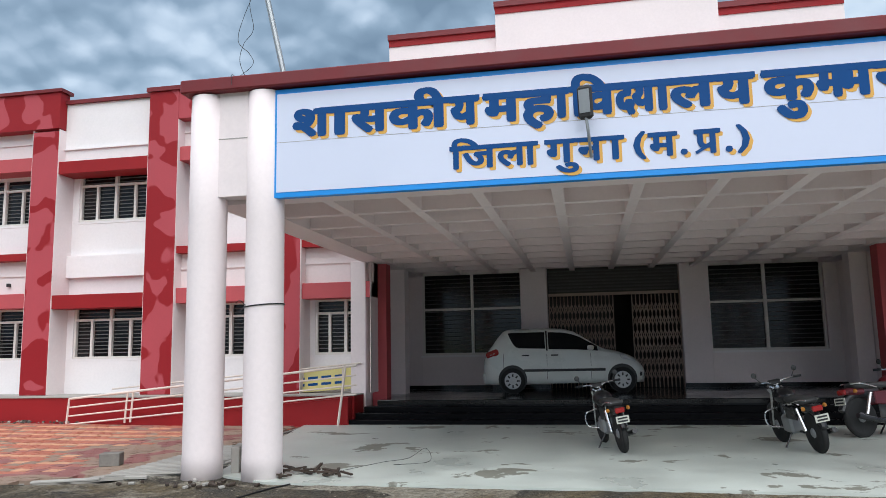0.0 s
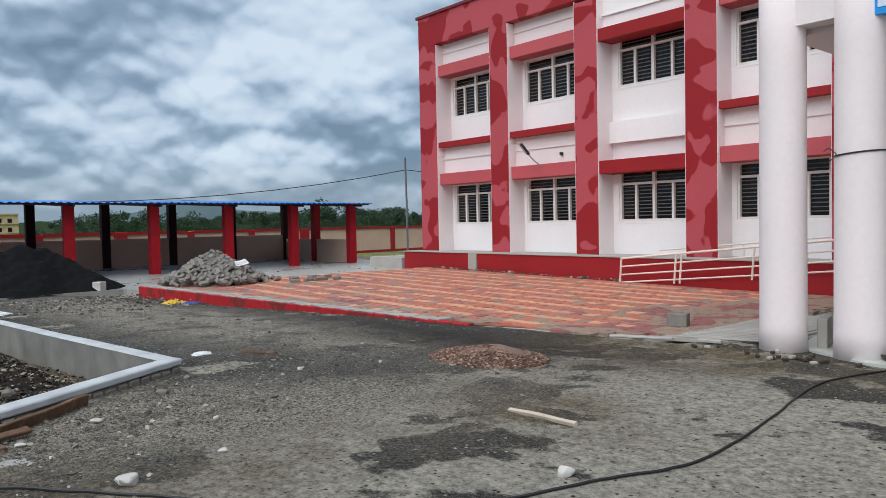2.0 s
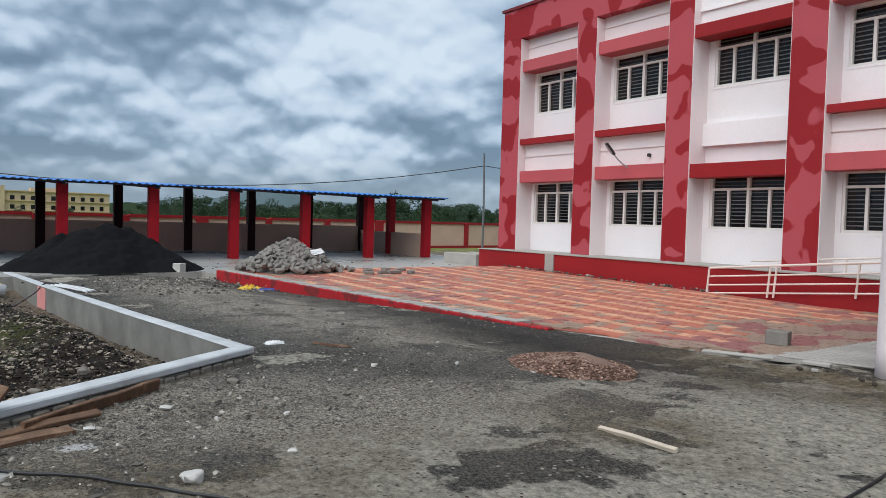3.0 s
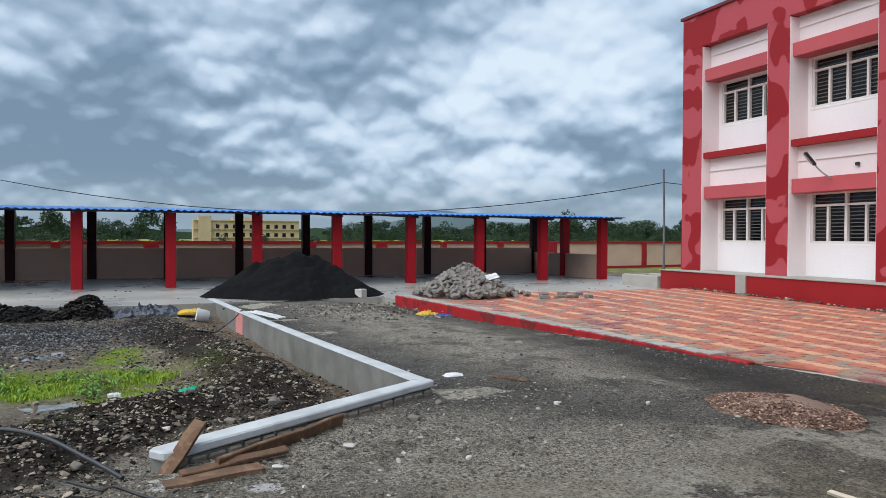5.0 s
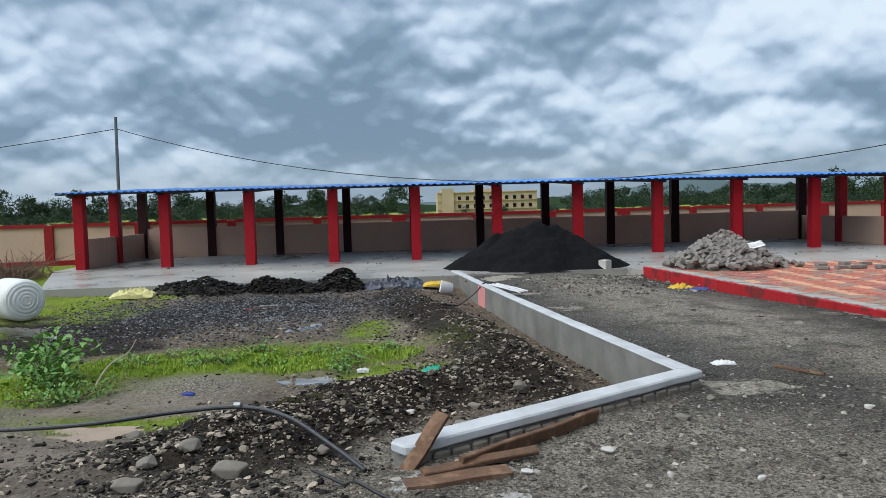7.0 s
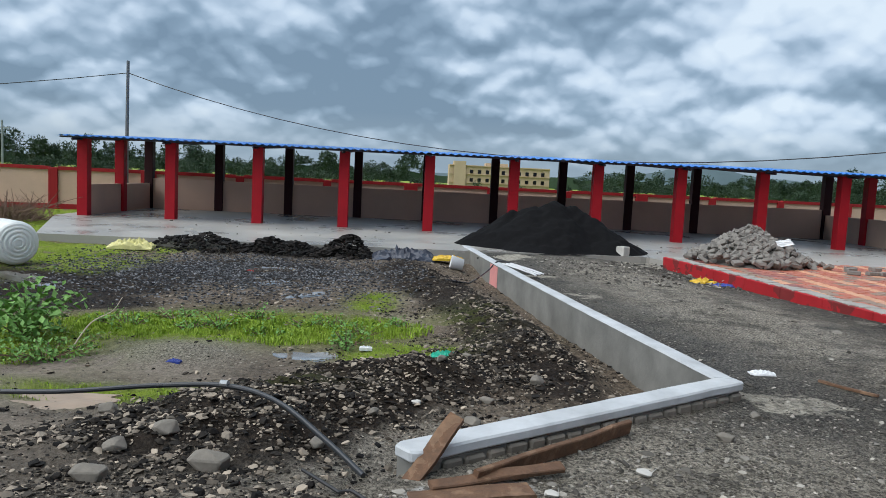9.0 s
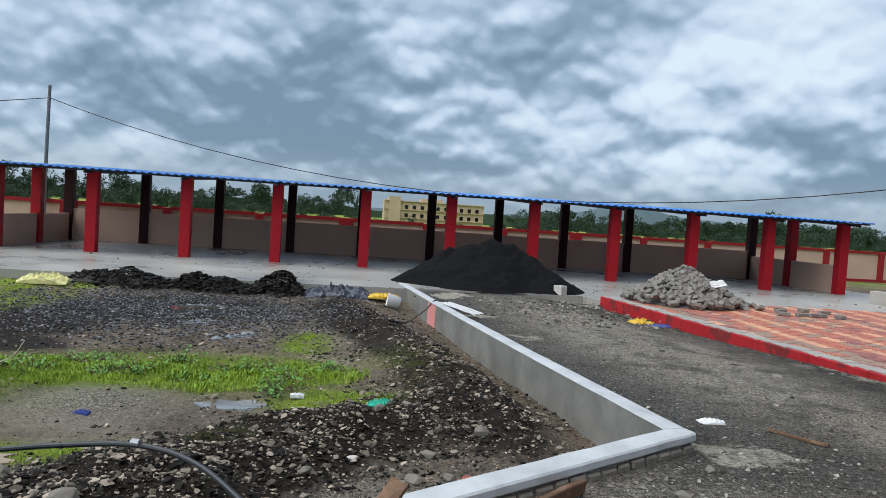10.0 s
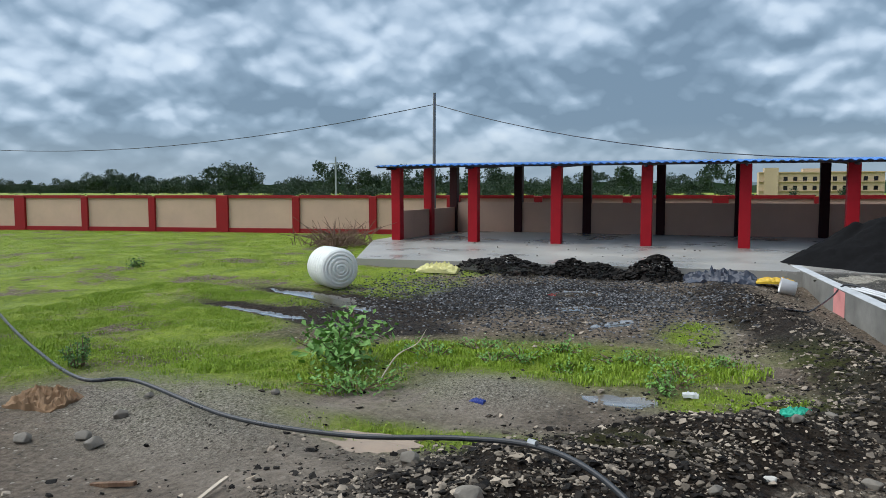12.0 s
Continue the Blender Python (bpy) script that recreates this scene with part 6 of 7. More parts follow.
        part("door_mirror", box(0.55, 0.70, s * 0.80, s * 0.96, 0.98, 1.10, bevel=0.035), CARPAINT, car)
        for x in (-1.21, 1.33):
            # black disc on the uncut body stands in for the shaded wheel well
            part("wheel_arch", lathe([(0.335, 0), (0.335, 0.036)], 28, Matrix.Translation((x, s * 0.818, 0.325)) @ Matrix.Rotation(s * radians(-90), 4, "X")), BLACKPLASTIC, car)
            wheel(car, x, s * 0.80, 0.295, 0.295, 0.18, HUBCAP, s)
    part("rear_bumper", box(-1.92, -1.80, -0.70, 0.70, 0.30, 0.48, bevel=0.03), CARPAINT, car)
    part("grille", box(1.78, 1.86, -0.40, 0.40, 0.40, 0.52, bevel=0.01), BLACKPLASTIC, car)
    return car


hatchback(Matrix.Translation((0.90, 17.55, 0.474)) @ Matrix.Rotation(radians(5), 4, "Z") @ Matrix.Scale(0.955, 4))

# ---- motorcycles ----
BIKEBLACK = material("black_bike_enamel", (0.014, 0.014, 0.016), 0.3, stain=0.1)
BIKERED = material("maroon_bike_enamel", (0.12, 0.012, 0.018), 0.3, stain=0.1)
SEAT = material("worn_black_seat_vinyl", (0.05, 0.05, 0.05), 0.6, stain=0.3, spread=8)


def motorcycle(label, at, paint):
    """A commuter motorcycle on its side stand, nose along +y, rear wheel's contact at the origin."""
    b = thing("motorcycle", label, "motorcycle", "parked motorcycles", at=at)
    for y in (0.0, 1.27):
        w = new("wheel")
        w.parent = b
        w.location = (0, y, 0.30)
        m = Matrix.Rotation(radians(90), 4, "Y")
        part("tyre", lathe([(0.235, -0.035), (0.285, -0.04), (0.302, -0.015), (0.302, 0.015), (0.285, 0.04), (0.235, 0.035)], 28, m), RUBBER, w, smooth=True)
        part("hub", lathe([(0.05, -0.06), (0.075, -0.04), (0.075, 0.04), (0.05, 0.06)], 14, m), STEEL, w)
        for k in range(6):
            a = math.pi * 2 * k / 6
            part("spoke", tube([(0, 0.06 * math.cos(a), 0.06 * math.sin(a)), (0, 0.24 * math.cos(a), 0.24 * math.sin(a))], 0.012, 5), STEEL, w)
    part("engine", box(-0.13, 0.13, 0.50, 0.85, 0.24, 0.52, bevel=0.04), STEEL, b)
    part("frame_tube", tube(smooth_line([(0, 0.05, 0.62), (0, 0.45, 0.66), (0, 0.95, 0.80), (0, 1.02, 0.55), (0, 0.85, 0.28), (0, 0.4, 0.26)]), 0.022, 8), BIKEBLACK, b)
    for s in (-1, 1):
        part("fork_leg", tube([(s * 0.09, 1.27, 0.30), (s * 0.085, 1.02, 0.92)], 0.022, 8), CHROME, b)
        part("shock_absorber", tube([(s * 0.12, 0.02, 0.34), (s * 0.12, 0.16, 0.66)], 0.03, 8), CHROME, b)
        part("side_panel", box(s * 0.10, s * 0.14, 0.22, 0.58, 0.48, 0.68, bevel=0.015), paint, b)
        part("handlebar", tube(smooth_line([(0, 1.0, 0.96), (s * 0.14, 0.98, 1.02), (s * 0.34, 0.88, 1.04)]), 0.014, 7), CHROME, b)
        part("grip", tube([(s * 0.27, 0.91, 1.04), (s * 0.38, 0.855, 1.04)], 0.020, 8), BLACKPLASTIC, b)
        mr = part("mirror", lathe([(0.01, -0.01), (0.040, -0.008), (0.044, 0.008), (0.01, 0.014)], 14, Matrix.Translation((s * 0.33, 0.95, 1.17)) @ Matrix.Rotation(radians(85), 4, "X")), BLACKPLASTIC, b)
        part("mirror_stem", tube([(s * 0.25, 0.93, 1.04), (s * 0.33, 0.95, 1.15)], 0.006, 5), BLACKPLASTIC, b)
        part("indicator", lathe([(0.01, 0), (0.028, 0.01), (0.03, 0.04), (0.015, 0.06)], 10, Matrix.Translation((s * 0.16, -0.16, 0.66))), material("amber_lens", (0.5, 0.2, 0.03), 0.3, bump=0) if s < 0 and "amber_lens" not in bpy.data.materials else bpy.data.materials["amber_lens"], b)
        part("grab_rail", tube(smooth_line([(s * 0.13, 0.30, 0.74), (s * 0.14, 0.0, 0.80), (s * 0.09, -0.16, 0.80)]), 0.011, 6), CHROME, b)
        part("leg_guard", tube(smooth_line([(s * 0.08, 0.98, 0.62), (s * 0.28, 1.0, 0.56), (s * 0.28, 0.98, 0.36), (s * 0.08, 0.92, 0.30)]), 0.012, 6), CHROME, b)
    tank = bmesh.new()
    bmesh.ops.create_uvsphere(tank, u_segments=16, v_segments=10, radius=1)
    for v in tank.verts:
        v.co = Vector((v.co.x * 0.155, 0.78 + v.co.y * 0.27, 0.80 + v.co.z * 0.13))
    part("fuel_tank", tank, paint, b, smooth=True)
    part("seat", box(-0.125, 0.125, -0.10, 0.58, 0.73, 0.82, bevel=0.035), SEAT, b, smooth=True)
    part("tail_cowl", box(-0.09, 0.09, -0.26, 0.12, 0.64, 0.74, bevel=0.03), paint, b)
    part("tail_light", box(-0.075, 0.075, -0.285, -0.24, 0.64, 0.72, bevel=0.015), LAMPRED, b)
    part("rear_mudguard", tube(smooth_line([(0, 0.25, 0.62), (0, 0.0, 0.645), (0, -0.20, 0.58), (0, -0.33, 0.40)]), 0.055, 8), BIKEBLACK, b)
    part("number_plate", box(-0.10, 0.10, -0.335, -0.325, 0.49, 0.60), PLATE, b)
    for k in range(2):
        part("plate_marks", box(-0.075, 0.075, -0.340, -0.336, 0.51 + 0.045 * k, 0.535 + 0.045 * k), BLACKPLASTIC, b)
    part("exhaust", tube(smooth_line([(0.10, 0.80, 0.26), (0.15, 0.45, 0.22), (0.17, 0.05, 0.27), (0.18, -0.22, 0.33)]), 0.040, 10), BIKEBLACK, b)
    part("headlight", lathe([(0.02, -0.06), (0.08, -0.03), (0.095, 0.05), (0.02, 0.07)], 18, Matrix.Translation((0, 1.12, 0.90)) @ Matrix.Rotation(radians(-90), 4, "X")), CHROME, b)
    part("instrument_panel", box(-0.10, 0.10, 0.98, 1.10, 0.96, 1.04, bevel=0.02), BLACKPLASTIC, b)
    part("front_mudguard", tube(smooth_line([(0, 1.05, 0.56), (0, 1.25, 0.63), (0, 1.48, 0.55)]), 0.06, 8), paint, b)
    part("side_stand", tube([(-0.10, 0.62, 0.25), (-0.26, 0.60, 0.035)], 0.013, 6), BIKEBLACK, b)
    return b


motorcycle("black commuter motorcycle leaning on its side stand", Matrix.Translation((1.92, 10.52, 0.052)) @ Matrix.Rotation(radians(12), 4, "Z") @ Matrix.Rotation(radians(-9), 4, "Y") @ Matrix.Scale(0.88, 4), BIKEBLACK)
motorcycle("black motorcycle with a grey tail, on its side stand", Matrix.Translation((4.46, 10.62, 0.052)) @ Matrix.Rotation(radians(9), 4, "Z") @ Matrix.Rotation(radians(-11), 4, "Y") @ Matrix.Scale(0.90, 4), BIKEBLACK)
motorcycle("dark maroon motorcycle parked by the steps", Matrix.Translation((5.55, 12.3, 0.052)) @ Matrix.Rotation(radians(-62), 4, "Z") @ Matrix.Rotation(radians(-8), 4, "Y"), BIKERED)

# ---- lamps, poles and overhead wires ----


def flood_lamp(name, label, base, head, way):
    ob = thing(name, label, "lamp")
    base, head, way = Vector(base), Vector(head), Vector(way).normalized()
    part("arm", tube(smooth_line([base, base.lerp(head, 0.5) + Vector((0.0, -0.06, 0.0)), head]), 0.018, 7), GALV, ob)
    q = way.to_track_quat("Y", "Z").to_matrix().to_4x4()
    part("lamp_head", box(-0.085, 0.085, -0.02, 0.36, -0.03, 0.035, bevel=0.03, m=Matrix.Translation(head) @ q), BLACKPLASTIC, ob)
    part("lens", box(-0.06, 0.06, 0.05, 0.31, -0.038, -0.031, m=Matrix.Translation(head) @ q), STEEL, ob)
    return ob


flood_lamp("sign_lamp", "black street-lamp head on a thin arm before the sign", (1.62, 8.12, 3.62), (1.58, 7.92, 4.02), (-0.03, -0.10, 1.0))
flood_lamp("wall_lamp", "small lamp on a curved arm over the sunshade", (-12.55, 14.95, 2.90), (-12.72, 14.62, 3.22), (-0.3, -0.5, 0.75))
tagged(part("wall_fitting", box(-12.05, -11.98, 15.06, 15.15, 3.16, 3.24, bevel=0.01), BLACKPLASTIC), "small black fitting on the wall", "fitting")
mast = thing("leaning_mast", "leaning steel mast on the canopy with loose hanging wire", "mast")
part("pole", tube([(-2.17, 8.42, 4.93), (-2.55, 8.42, 6.6)], 0.038, 8), GALV, mast)
part("clamp", box(-2.23, -2.11, 8.36, 8.48, 4.93, 5.0), GALV, mast)
rw = np.random.default_rng(3)
part("loose_wire", tube(smooth_line([(-2.52, 8.40, 6.4), (-2.75, 8.40, 5.9), (-2.82, 8.38, 5.55), (-2.65, 8.36, 5.35), (-2.60, 8.36, 5.2), (-2.80, 8.36, 5.05), (-2.72, 8.03, 4.95), (-2.70, 7.99, 4.8)]), 0.004, 4), WIRE, mast)
part("loose_wire", tube(smooth_line([(-2.54, 8.41, 6.5), (-2.68, 8.41, 6.1), (-2.62, 8.4, 5.7), (-2.74, 8.38, 5.5), (-2.78, 8.36, 5.25), (-2.66, 8.36, 4.96)]), 0.004, 4), WIRE, mast)
tie = thing("column_wire", "thin black wire tied round the column", "wire")
part("loop", tube([(-2.36 + 0.243 * math.cos(a), 8.28 + 0.243 * math.sin(a), 2.07 + 0.02 * math.cos(a * 1.0)) for a in np.linspace(0, 2 * math.pi, 28)], 0.008, 5), WIRE, tie)
part("wire_end", tube(smooth_line([(-2.50, 8.06, 2.07), (-2.56, 8.03, 2.13), (-2.62, 8.05, 2.10)]), 0.005, 4), WIRE, tie)
part("wire_end", tube(smooth_line([(-2.50, 8.06, 2.07), (-2.54, 8.02, 2.01), (-2.60, 8.04, 1.98)]), 0.005, 4), WIRE, tie)

pole_r = thing("service_pole", "slim grey steel pole beside the building's end", "pole")
part("pole", tube([(-19.40, 15.70, -0.05), (-19.40, 15.70, 2.0), (-19.42, 15.68, 3.72)], 0.038, 8, taper=0.8), POLEGREY, pole_r)
pole_l = thing("service_pole", "slim grey steel pole rising behind the shed", "pole")
part("pole", tube([(-28.2, -9.65, -0.15), (-28.2, -9.65, 3.0), (-28.2, -9.63, 5.14)], 0.068, 8, taper=0.8), POLEGREY, pole_l)
far_pole = thing("power_pole", "distant power pole among trees", "pole")
part("pole", tube([(-95, -50.6, -0.3), (-95, -50.6, 6.2)], 0.14, 6), GALV, far_pole)
part("crossarm", box(-95.05, -94.95, -51.5, -49.7, 5.2, 5.35), GALV, far_pole)


def sag(a, b_, drop, n=18):
    a, b_ = Vector(a), Vector(b_)
    return [a.lerp(b_, i / n) - Vector((0, 0, drop * 4 * (i / n) * (1 - i / n))) for i in range(n + 1)]


cable1 = thing("overhead_cable", "thin black service cable slung between poles", "cable", "overhead cables")
part("cable", tube(sag((-28.2, -9.63, 4.72), (-19.41, 15.69, 3.30), 1.66), 0.014, 5), WIRE, cable1)
cable2 = thing("overhead_cable", "thin black service cable running off past the turf", "cable", "overhead cables")
part("cable", tube(sag((-28.2, -9.63, 4.72), (-30.0, -48.0, 5.2), 1.55), 0.014, 5), WIRE, cable2)
cable3 = thing("overhead_cable", "thin black service cable passing behind the building", "cable", "overhead cables")
part("cable", tube(sag((-19.41, 15.69, 3.30), (-16.9, 27.0, 3.2), 0.25), 0.012, 5), WIRE, cable3)

# ---- loose things on the ground ----
tank = thing("water_tank", "white ribbed plastic water tank lying on its side", "tank")
tm = Matrix.Translation((-14.05, -6.14, 0.16)) @ Matrix.Rotation(radians(50), 4, "Z") @ Matrix.Rotation(radians(90), 4, "Y") @ Matrix.Rotation(0.4, 4, "Z")
prof = [(0.02, -0.43), (0.30, -0.42), (0.355, -0.40)]
for k in range(6):
    z = -0.36 + k * 0.125
    prof += [(0.380, z), (0.385, z + 0.075), (0.381, z + 0.095), (0.374, z + 0.105)]
prof += [(0.365, 0.40), (0.335, 0.435)]
for q in (0.30, 0.23, 0.16, 0.10):
    dome = 0.435 + 0.05 * (1 - (q / 0.335) ** 2)
    prof += [(q, dome), (q - 0.012, dome + 0.012), (q - 0.035, dome + 0.016), (q - 0.045, dome + 0.006)]
prof += [(0.02, 0.492)]
prof = [(q * 0.95, h_ * 0.90) for q, h_ in prof]
part("barrel", lathe(prof, 40, tm), TANKWHITE, tank, smooth=False)
part("lid", lathe([(0.02, -0.43), (0.15, -0.43), (0.16, -0.385), (0.02, -0.38)], 24, tm), TANKWHITE, tank)


def on_ground(pts, lift):
    return [(x, y, max(z, height(x, y) + lift)) for x, y, z in pts]


hose = thing("water_pipe", "long black plastic water pipe snaking over mud and rubble", "pipe")
part("pipe", tube(on_ground([tuple(p) for p in smooth_line([(-10.8, -10.8, 0.0), (-8.65, -7.6, 0.05), (-7.5, -5.7, 0.03), (-6.75, -4.35, 0.06), (-6.85, -3.9, 0.06), (-6.50, -2.75, 0.0), (-6.30, -1.75, 0.05), (-6.30, -1.0, 0.12), (-6.20, -0.52, 0.165), (-5.95, -0.15, 0.15), (-5.55, 0.20, 0.06), (-5.25, 0.42, 0.0)], 8)], 0.016), 0.016, 10), HOSE, hose)
part("pipe_joint", tube([(-6.215, -0.56, 0.18), (-6.19, -0.51, 0.183)], 0.020, 8), GALV, hose)
cab = thing("black_cable", "black electric cable lying across the road", "cable")
part("cable", tube(on_ground([tuple(p) for p in smooth_line([(-1.55, 8.65, 0.05), (-1.85, 8.0, 0), (-2.15, 6.9, 0), (-1.93, 5.5, 0), (-1.78, 4.3, 0), (-1.98, 3.6, 0), (-2.19, 2.9, 0), (-2.55, 2.2, 0), (-3.3, 1.8, 0), (-3.95, 1.3, 0), (-4.45, 0.8, 0), (-5.0, 0.35, 0), (-5.3, 0.1, 0)], 10)], 0.009), 0.0095, 7), WIRE, cab)
thin = thing("thin_wire", "loose thin wire curling on the apron", "wire")
part("wire", tube(smooth_line([(-1.5, 8.7, 0.07), (-1.2, 9.4, 0.065), (-0.9, 9.6, 0.09), (-0.7, 9.75, 0.2), (-0.6, 9.5, 0.065), (-1.0, 9.2, 0.065)]), 0.003, 4), WIRE, thin)
hose2 = thing("water_pipe", "thin black pipe looped over the low wall", "pipe")
part("pipe", tube(on_ground([tuple(p) for p in smooth_line([(-12.9, 0.9, -0.15), (-13.4, 1.5, -0.15), (-14.3, 1.95, -0.02), (-14.6, 2.16, 0.125), (-14.5, 2.45, 0.11)])], 0.012), 0.013, 7), HOSE, hose2)


def plank(name, label, a, b_, w, t, mat, roll=0.0):
    a, b_ = Vector(a), Vector(b_)
    d = b_ - a
    bm = bmesh.new()
    box(-w / 2, w / 2, 0, d.length, -t / 2, t / 2, bm)
    bmesh.ops.subdivide_edges(bm, edges=[e_ for e_ in bm.edges if abs((e_.verts[0].co - e_.verts[1].co).y) > 0.5 * d.length], cuts=6)
    for v in bm.verts:
        v.co += Vector((0.012 * noise.noise(v.co * 4 + a), 0.01 * noise.noise(v.co * 9 + a), 0.010 * noise.noise(v.co * 3 - a)))
    bmesh.ops.bevel(bm, geom=[e_ for e_ in bm.edges if e_.calc_length() > 0.1 and e_.calc_face_angle(0) > 0.8], offset=0.006, segments=1, affect="EDGES")
    ob = tagged(part(name, bm, mat), label, "timber")
    ob.matrix_world = Matrix.Translation(a) @ d.to_track_quat("Y", "Z").to_matrix().to_4x4() @ Matrix.Rotation(roll, 4, "Y")
    return ob


plank("timber_plank", "weathered brown plank propped against the wall end", (-5.12, 0.63, -0.02), (-5.36, 0.90, 0.29), 0.085, 0.035, WOOD, 0.4)
plank("timber_plank", "rough plank lying along the wall's stone arm", (-5.10, 0.98, 0.07), (-5.92, 2.00, 0.085), 0.035, 0.09, WOOD, 0.25)
plank("timber_plank", "rough board lying beside the wall's free end", (-5.02, 0.76, 0.055), (-5.28, 1.46, 0.075), 0.07, 0.03, WOOD, 0.3)
plank("timber_plank", "warped brown board on the ground beside the low wall", (-4.90, 0.66, 0.035), (-5.02, 1.26, 0.05), 0.15, 0.025, WOOD)
plank("timber_batten", "split pale batten lying on the road", (-3.38, 4.32, 0.045), (-2.76, 4.36, 0.05), 0.035, 0.025, PALEWOOD, 0.3)
plank("painted_board", "short pink-painted board lying on the rubble", (-4.22, 0.13, 0.07), (-4.58, 0.10, 0.09), 0.11, 0.03, PINKBRICK)
plank("timber_batten", "short dark stick on the mud", (-5.60, -3.05, 0.0 + height(-5.6, -3.0)), (-5.60, -2.72, 0.025 + height(-5.6, -2.75)), 0.03, 0.025, WOOD)
plank("timber_batten", "short pale stick on the mud", (-5.35, -2.10, 0.02 + height(-5.4, -2.1)), (-5.62, -2.10, 0.05 + height(-5.6, -2.1)), 0.022, 0.015, PALEWOOD)
plank("timber_batten", "thin brown stick on the road edge", (-7.35, 4.0, 0.045), (-6.95, 4.25, 0.045), 0.03, 0.02, WOOD)
for k in range(3):
    plank("pvc_pipe", "white plastic channel strips stacked on the low wall", (-14.35 + 0.05 * k, 2.22 + 0.06 * k, 0.12 + 0.012 * k), (-12.75 - 0.1 * k, 2.55 + 0.07 * k, 0.14), 0.032, 0.022, PLASTICWHITE)

rocks = [rock_mesh("rock", m, k) for k, m in enumerate((STONE, STONE, PALESTONE, PALESTONE))]


def rock(label, x, y, s, k, z=None, squash=1.0):
    ob = tagged(new("rock", rocks[k]), label, "stone", "loose stones")
    z = height(x, y) if z is None else z
    ob.matrix_world = Matrix.Translation((x, y, z + 0.25 * s * squash)) @ Matrix.Rotation(x * 7 + y * 3, 4, "Z") @ Matrix.Diagonal((s, s * 0.72, s * squash, 1))
    return ob


rock("pale angular stone on the road", -3.78, 1.66, 0.085, 2)
rock("pale angular stone on the road", -2.18, 3.55, 0.07, 3)
rock("small pale stone on the road", -3.95, 2.3, 0.04, 2)
rock("small pale stone on the road", -4.88, 2.13, 0.035, 3)
rock("small pale stone beside the road", -5.97, 4.0, 0.05, 2)
rock("small pale stone beside the road", -5.70, 4.78, 0.035, 3)
for x, y, s, k in ((-5.45, -0.42, 0.15, 0), (-5.2, -0.95, 0.12, 0), (-5.55, -0.95, 0.09, 1), (-5.75, -0.75, 0.10, 1), (-6.65, 1.1, 0.085, 0), (-6.2, 1.2, 0.07, 2), (-6.75, 1.35, 0.06, 1), (-7.1, 1.25, 0.075, 0), (-6.1, 0.65, 0.07, 1), (-7.5, 1.7, 0.10, 0),
                   (-5.9, 0.1, 0.075, 1), (-6.5, 0.4, 0.06, 0), (-6.9, 0.7, 0.05, 2), (-7.7, 0.9, 0.07, 1), (-8.0, 1.15, 0.06, 0), (-5.3, 1.9, 0.06, 2), (-5.0, 1.35, 0.05, 2), (-4.75, 2.6, 0.04, 3), (-5.9, 2.6, 0.07, 0), (-6.35, 3.0, 0.06, 1)):
    rock("weathered grey stone in the rubble", x, y, s, k, squash=0.8)
for x, y, s in ((-6.55, -3.75, 0.07), (-6.1, -3.55, 0.085), (-6.2, -3.75, 0.075), (-6.05, -4.15, 0.08), (-6.9, -3.8, 0.05), (-6.4, -1.35, 0.08), (-7.3, -2.9, 0.05)):
    rock("grey broken lump on the muddy heap", x, y, s, 0)


def block(name, label, cat, x, y, z, sx, sy, sz, turn, mat):
    ob = tagged(part(name, box(-sx / 2, sx / 2, -sy / 2, sy / 2, 0, sz, bevel=0.008), mat), label, cat)
    ob.matrix_world = Matrix.Translation((x, y, z)) @ Matrix.Rotation(turn, 4, "Z")
    return ob


block("concrete_block", "loose grey concrete block on the paving", "block", -4.85, 9.0, 0.045, 0.26, 0.20, 0.17, 0.3, BLOCKGREY)
block("concrete_block", "pale concrete block beside the stone-dust heap", "block", -17.5, 5.25, 0.06, 0.22, 0.2, 0.2, 0.6, PALESTONE)
block("flat_slab", "thin pale stone slab at the paving's edge", "slab", -4.65, 7.86, 0.035, 0.75, 0.10, 0.03, 0.42, CEMENT)
block("flat_slab", "thin pale stone slab at the paving's edge", "slab", -3.9, 8.12, 0.035, 0.28, 0.09, 0.04, 0.2, CEMENT)
block("clay_brick", "broken red brick in the rubble", "brick", -6.68, 1.48, height(-6.68, 1.48), 0.1, 0.07, 0.05, 0.8, BRICKRED)
block("leaning_slab", "grey stone offcut standing behind the columns", "slab", -2.86, 8.68, 0.03, 0.10, 0.40, 0.34, 0.25, CEMENT)
stack = thing("block_tank", "low rough concrete tank beside the plinth end", "tank")
part("tank_wall", box(-19.5, -17.85, 14.25, 14.40, -0.1, 0.42, bevel=0.02), CEMENT, stack)
part("tank_wall", box(-19.5, -17.85, 15.2, 15.35, -0.1, 0.42, bevel=0.02), CEMENT, stack)
part("tank_end", box(-19.6, -19.5, 14.25, 15.35, -0.1, 0.40, bevel=0.02), CEMENT, stack)
part("tank_end", box(-17.95, -17.85, 14.40, 15.2, -0.1, 0.40, bevel=0.02), CEMENT, stack)

# fluted stone strip between paving and columns
fl = thing("grooved_slab", "grooved grey cement ramp strip beside the columns", "slab", kind="structure")
part("slab_base", prism([(-4.55, 8.05), (-3.35, 8.55), (-3.35, 11.3), (-4.2, 11.0)], 0.0, 0.044), CEMENT, fl)
for k in range(22):
    y = 8.35 + k * 0.125
    part("ridge", box(-0.52, 0.50, -0.022, 0.022, 0.0, 0.022, bevel=0.006, m=Matrix.Translation((-3.88, y, 0.044)) @ Matrix.Rotation(0.30, 4, "Z")), CEMENT, fl)

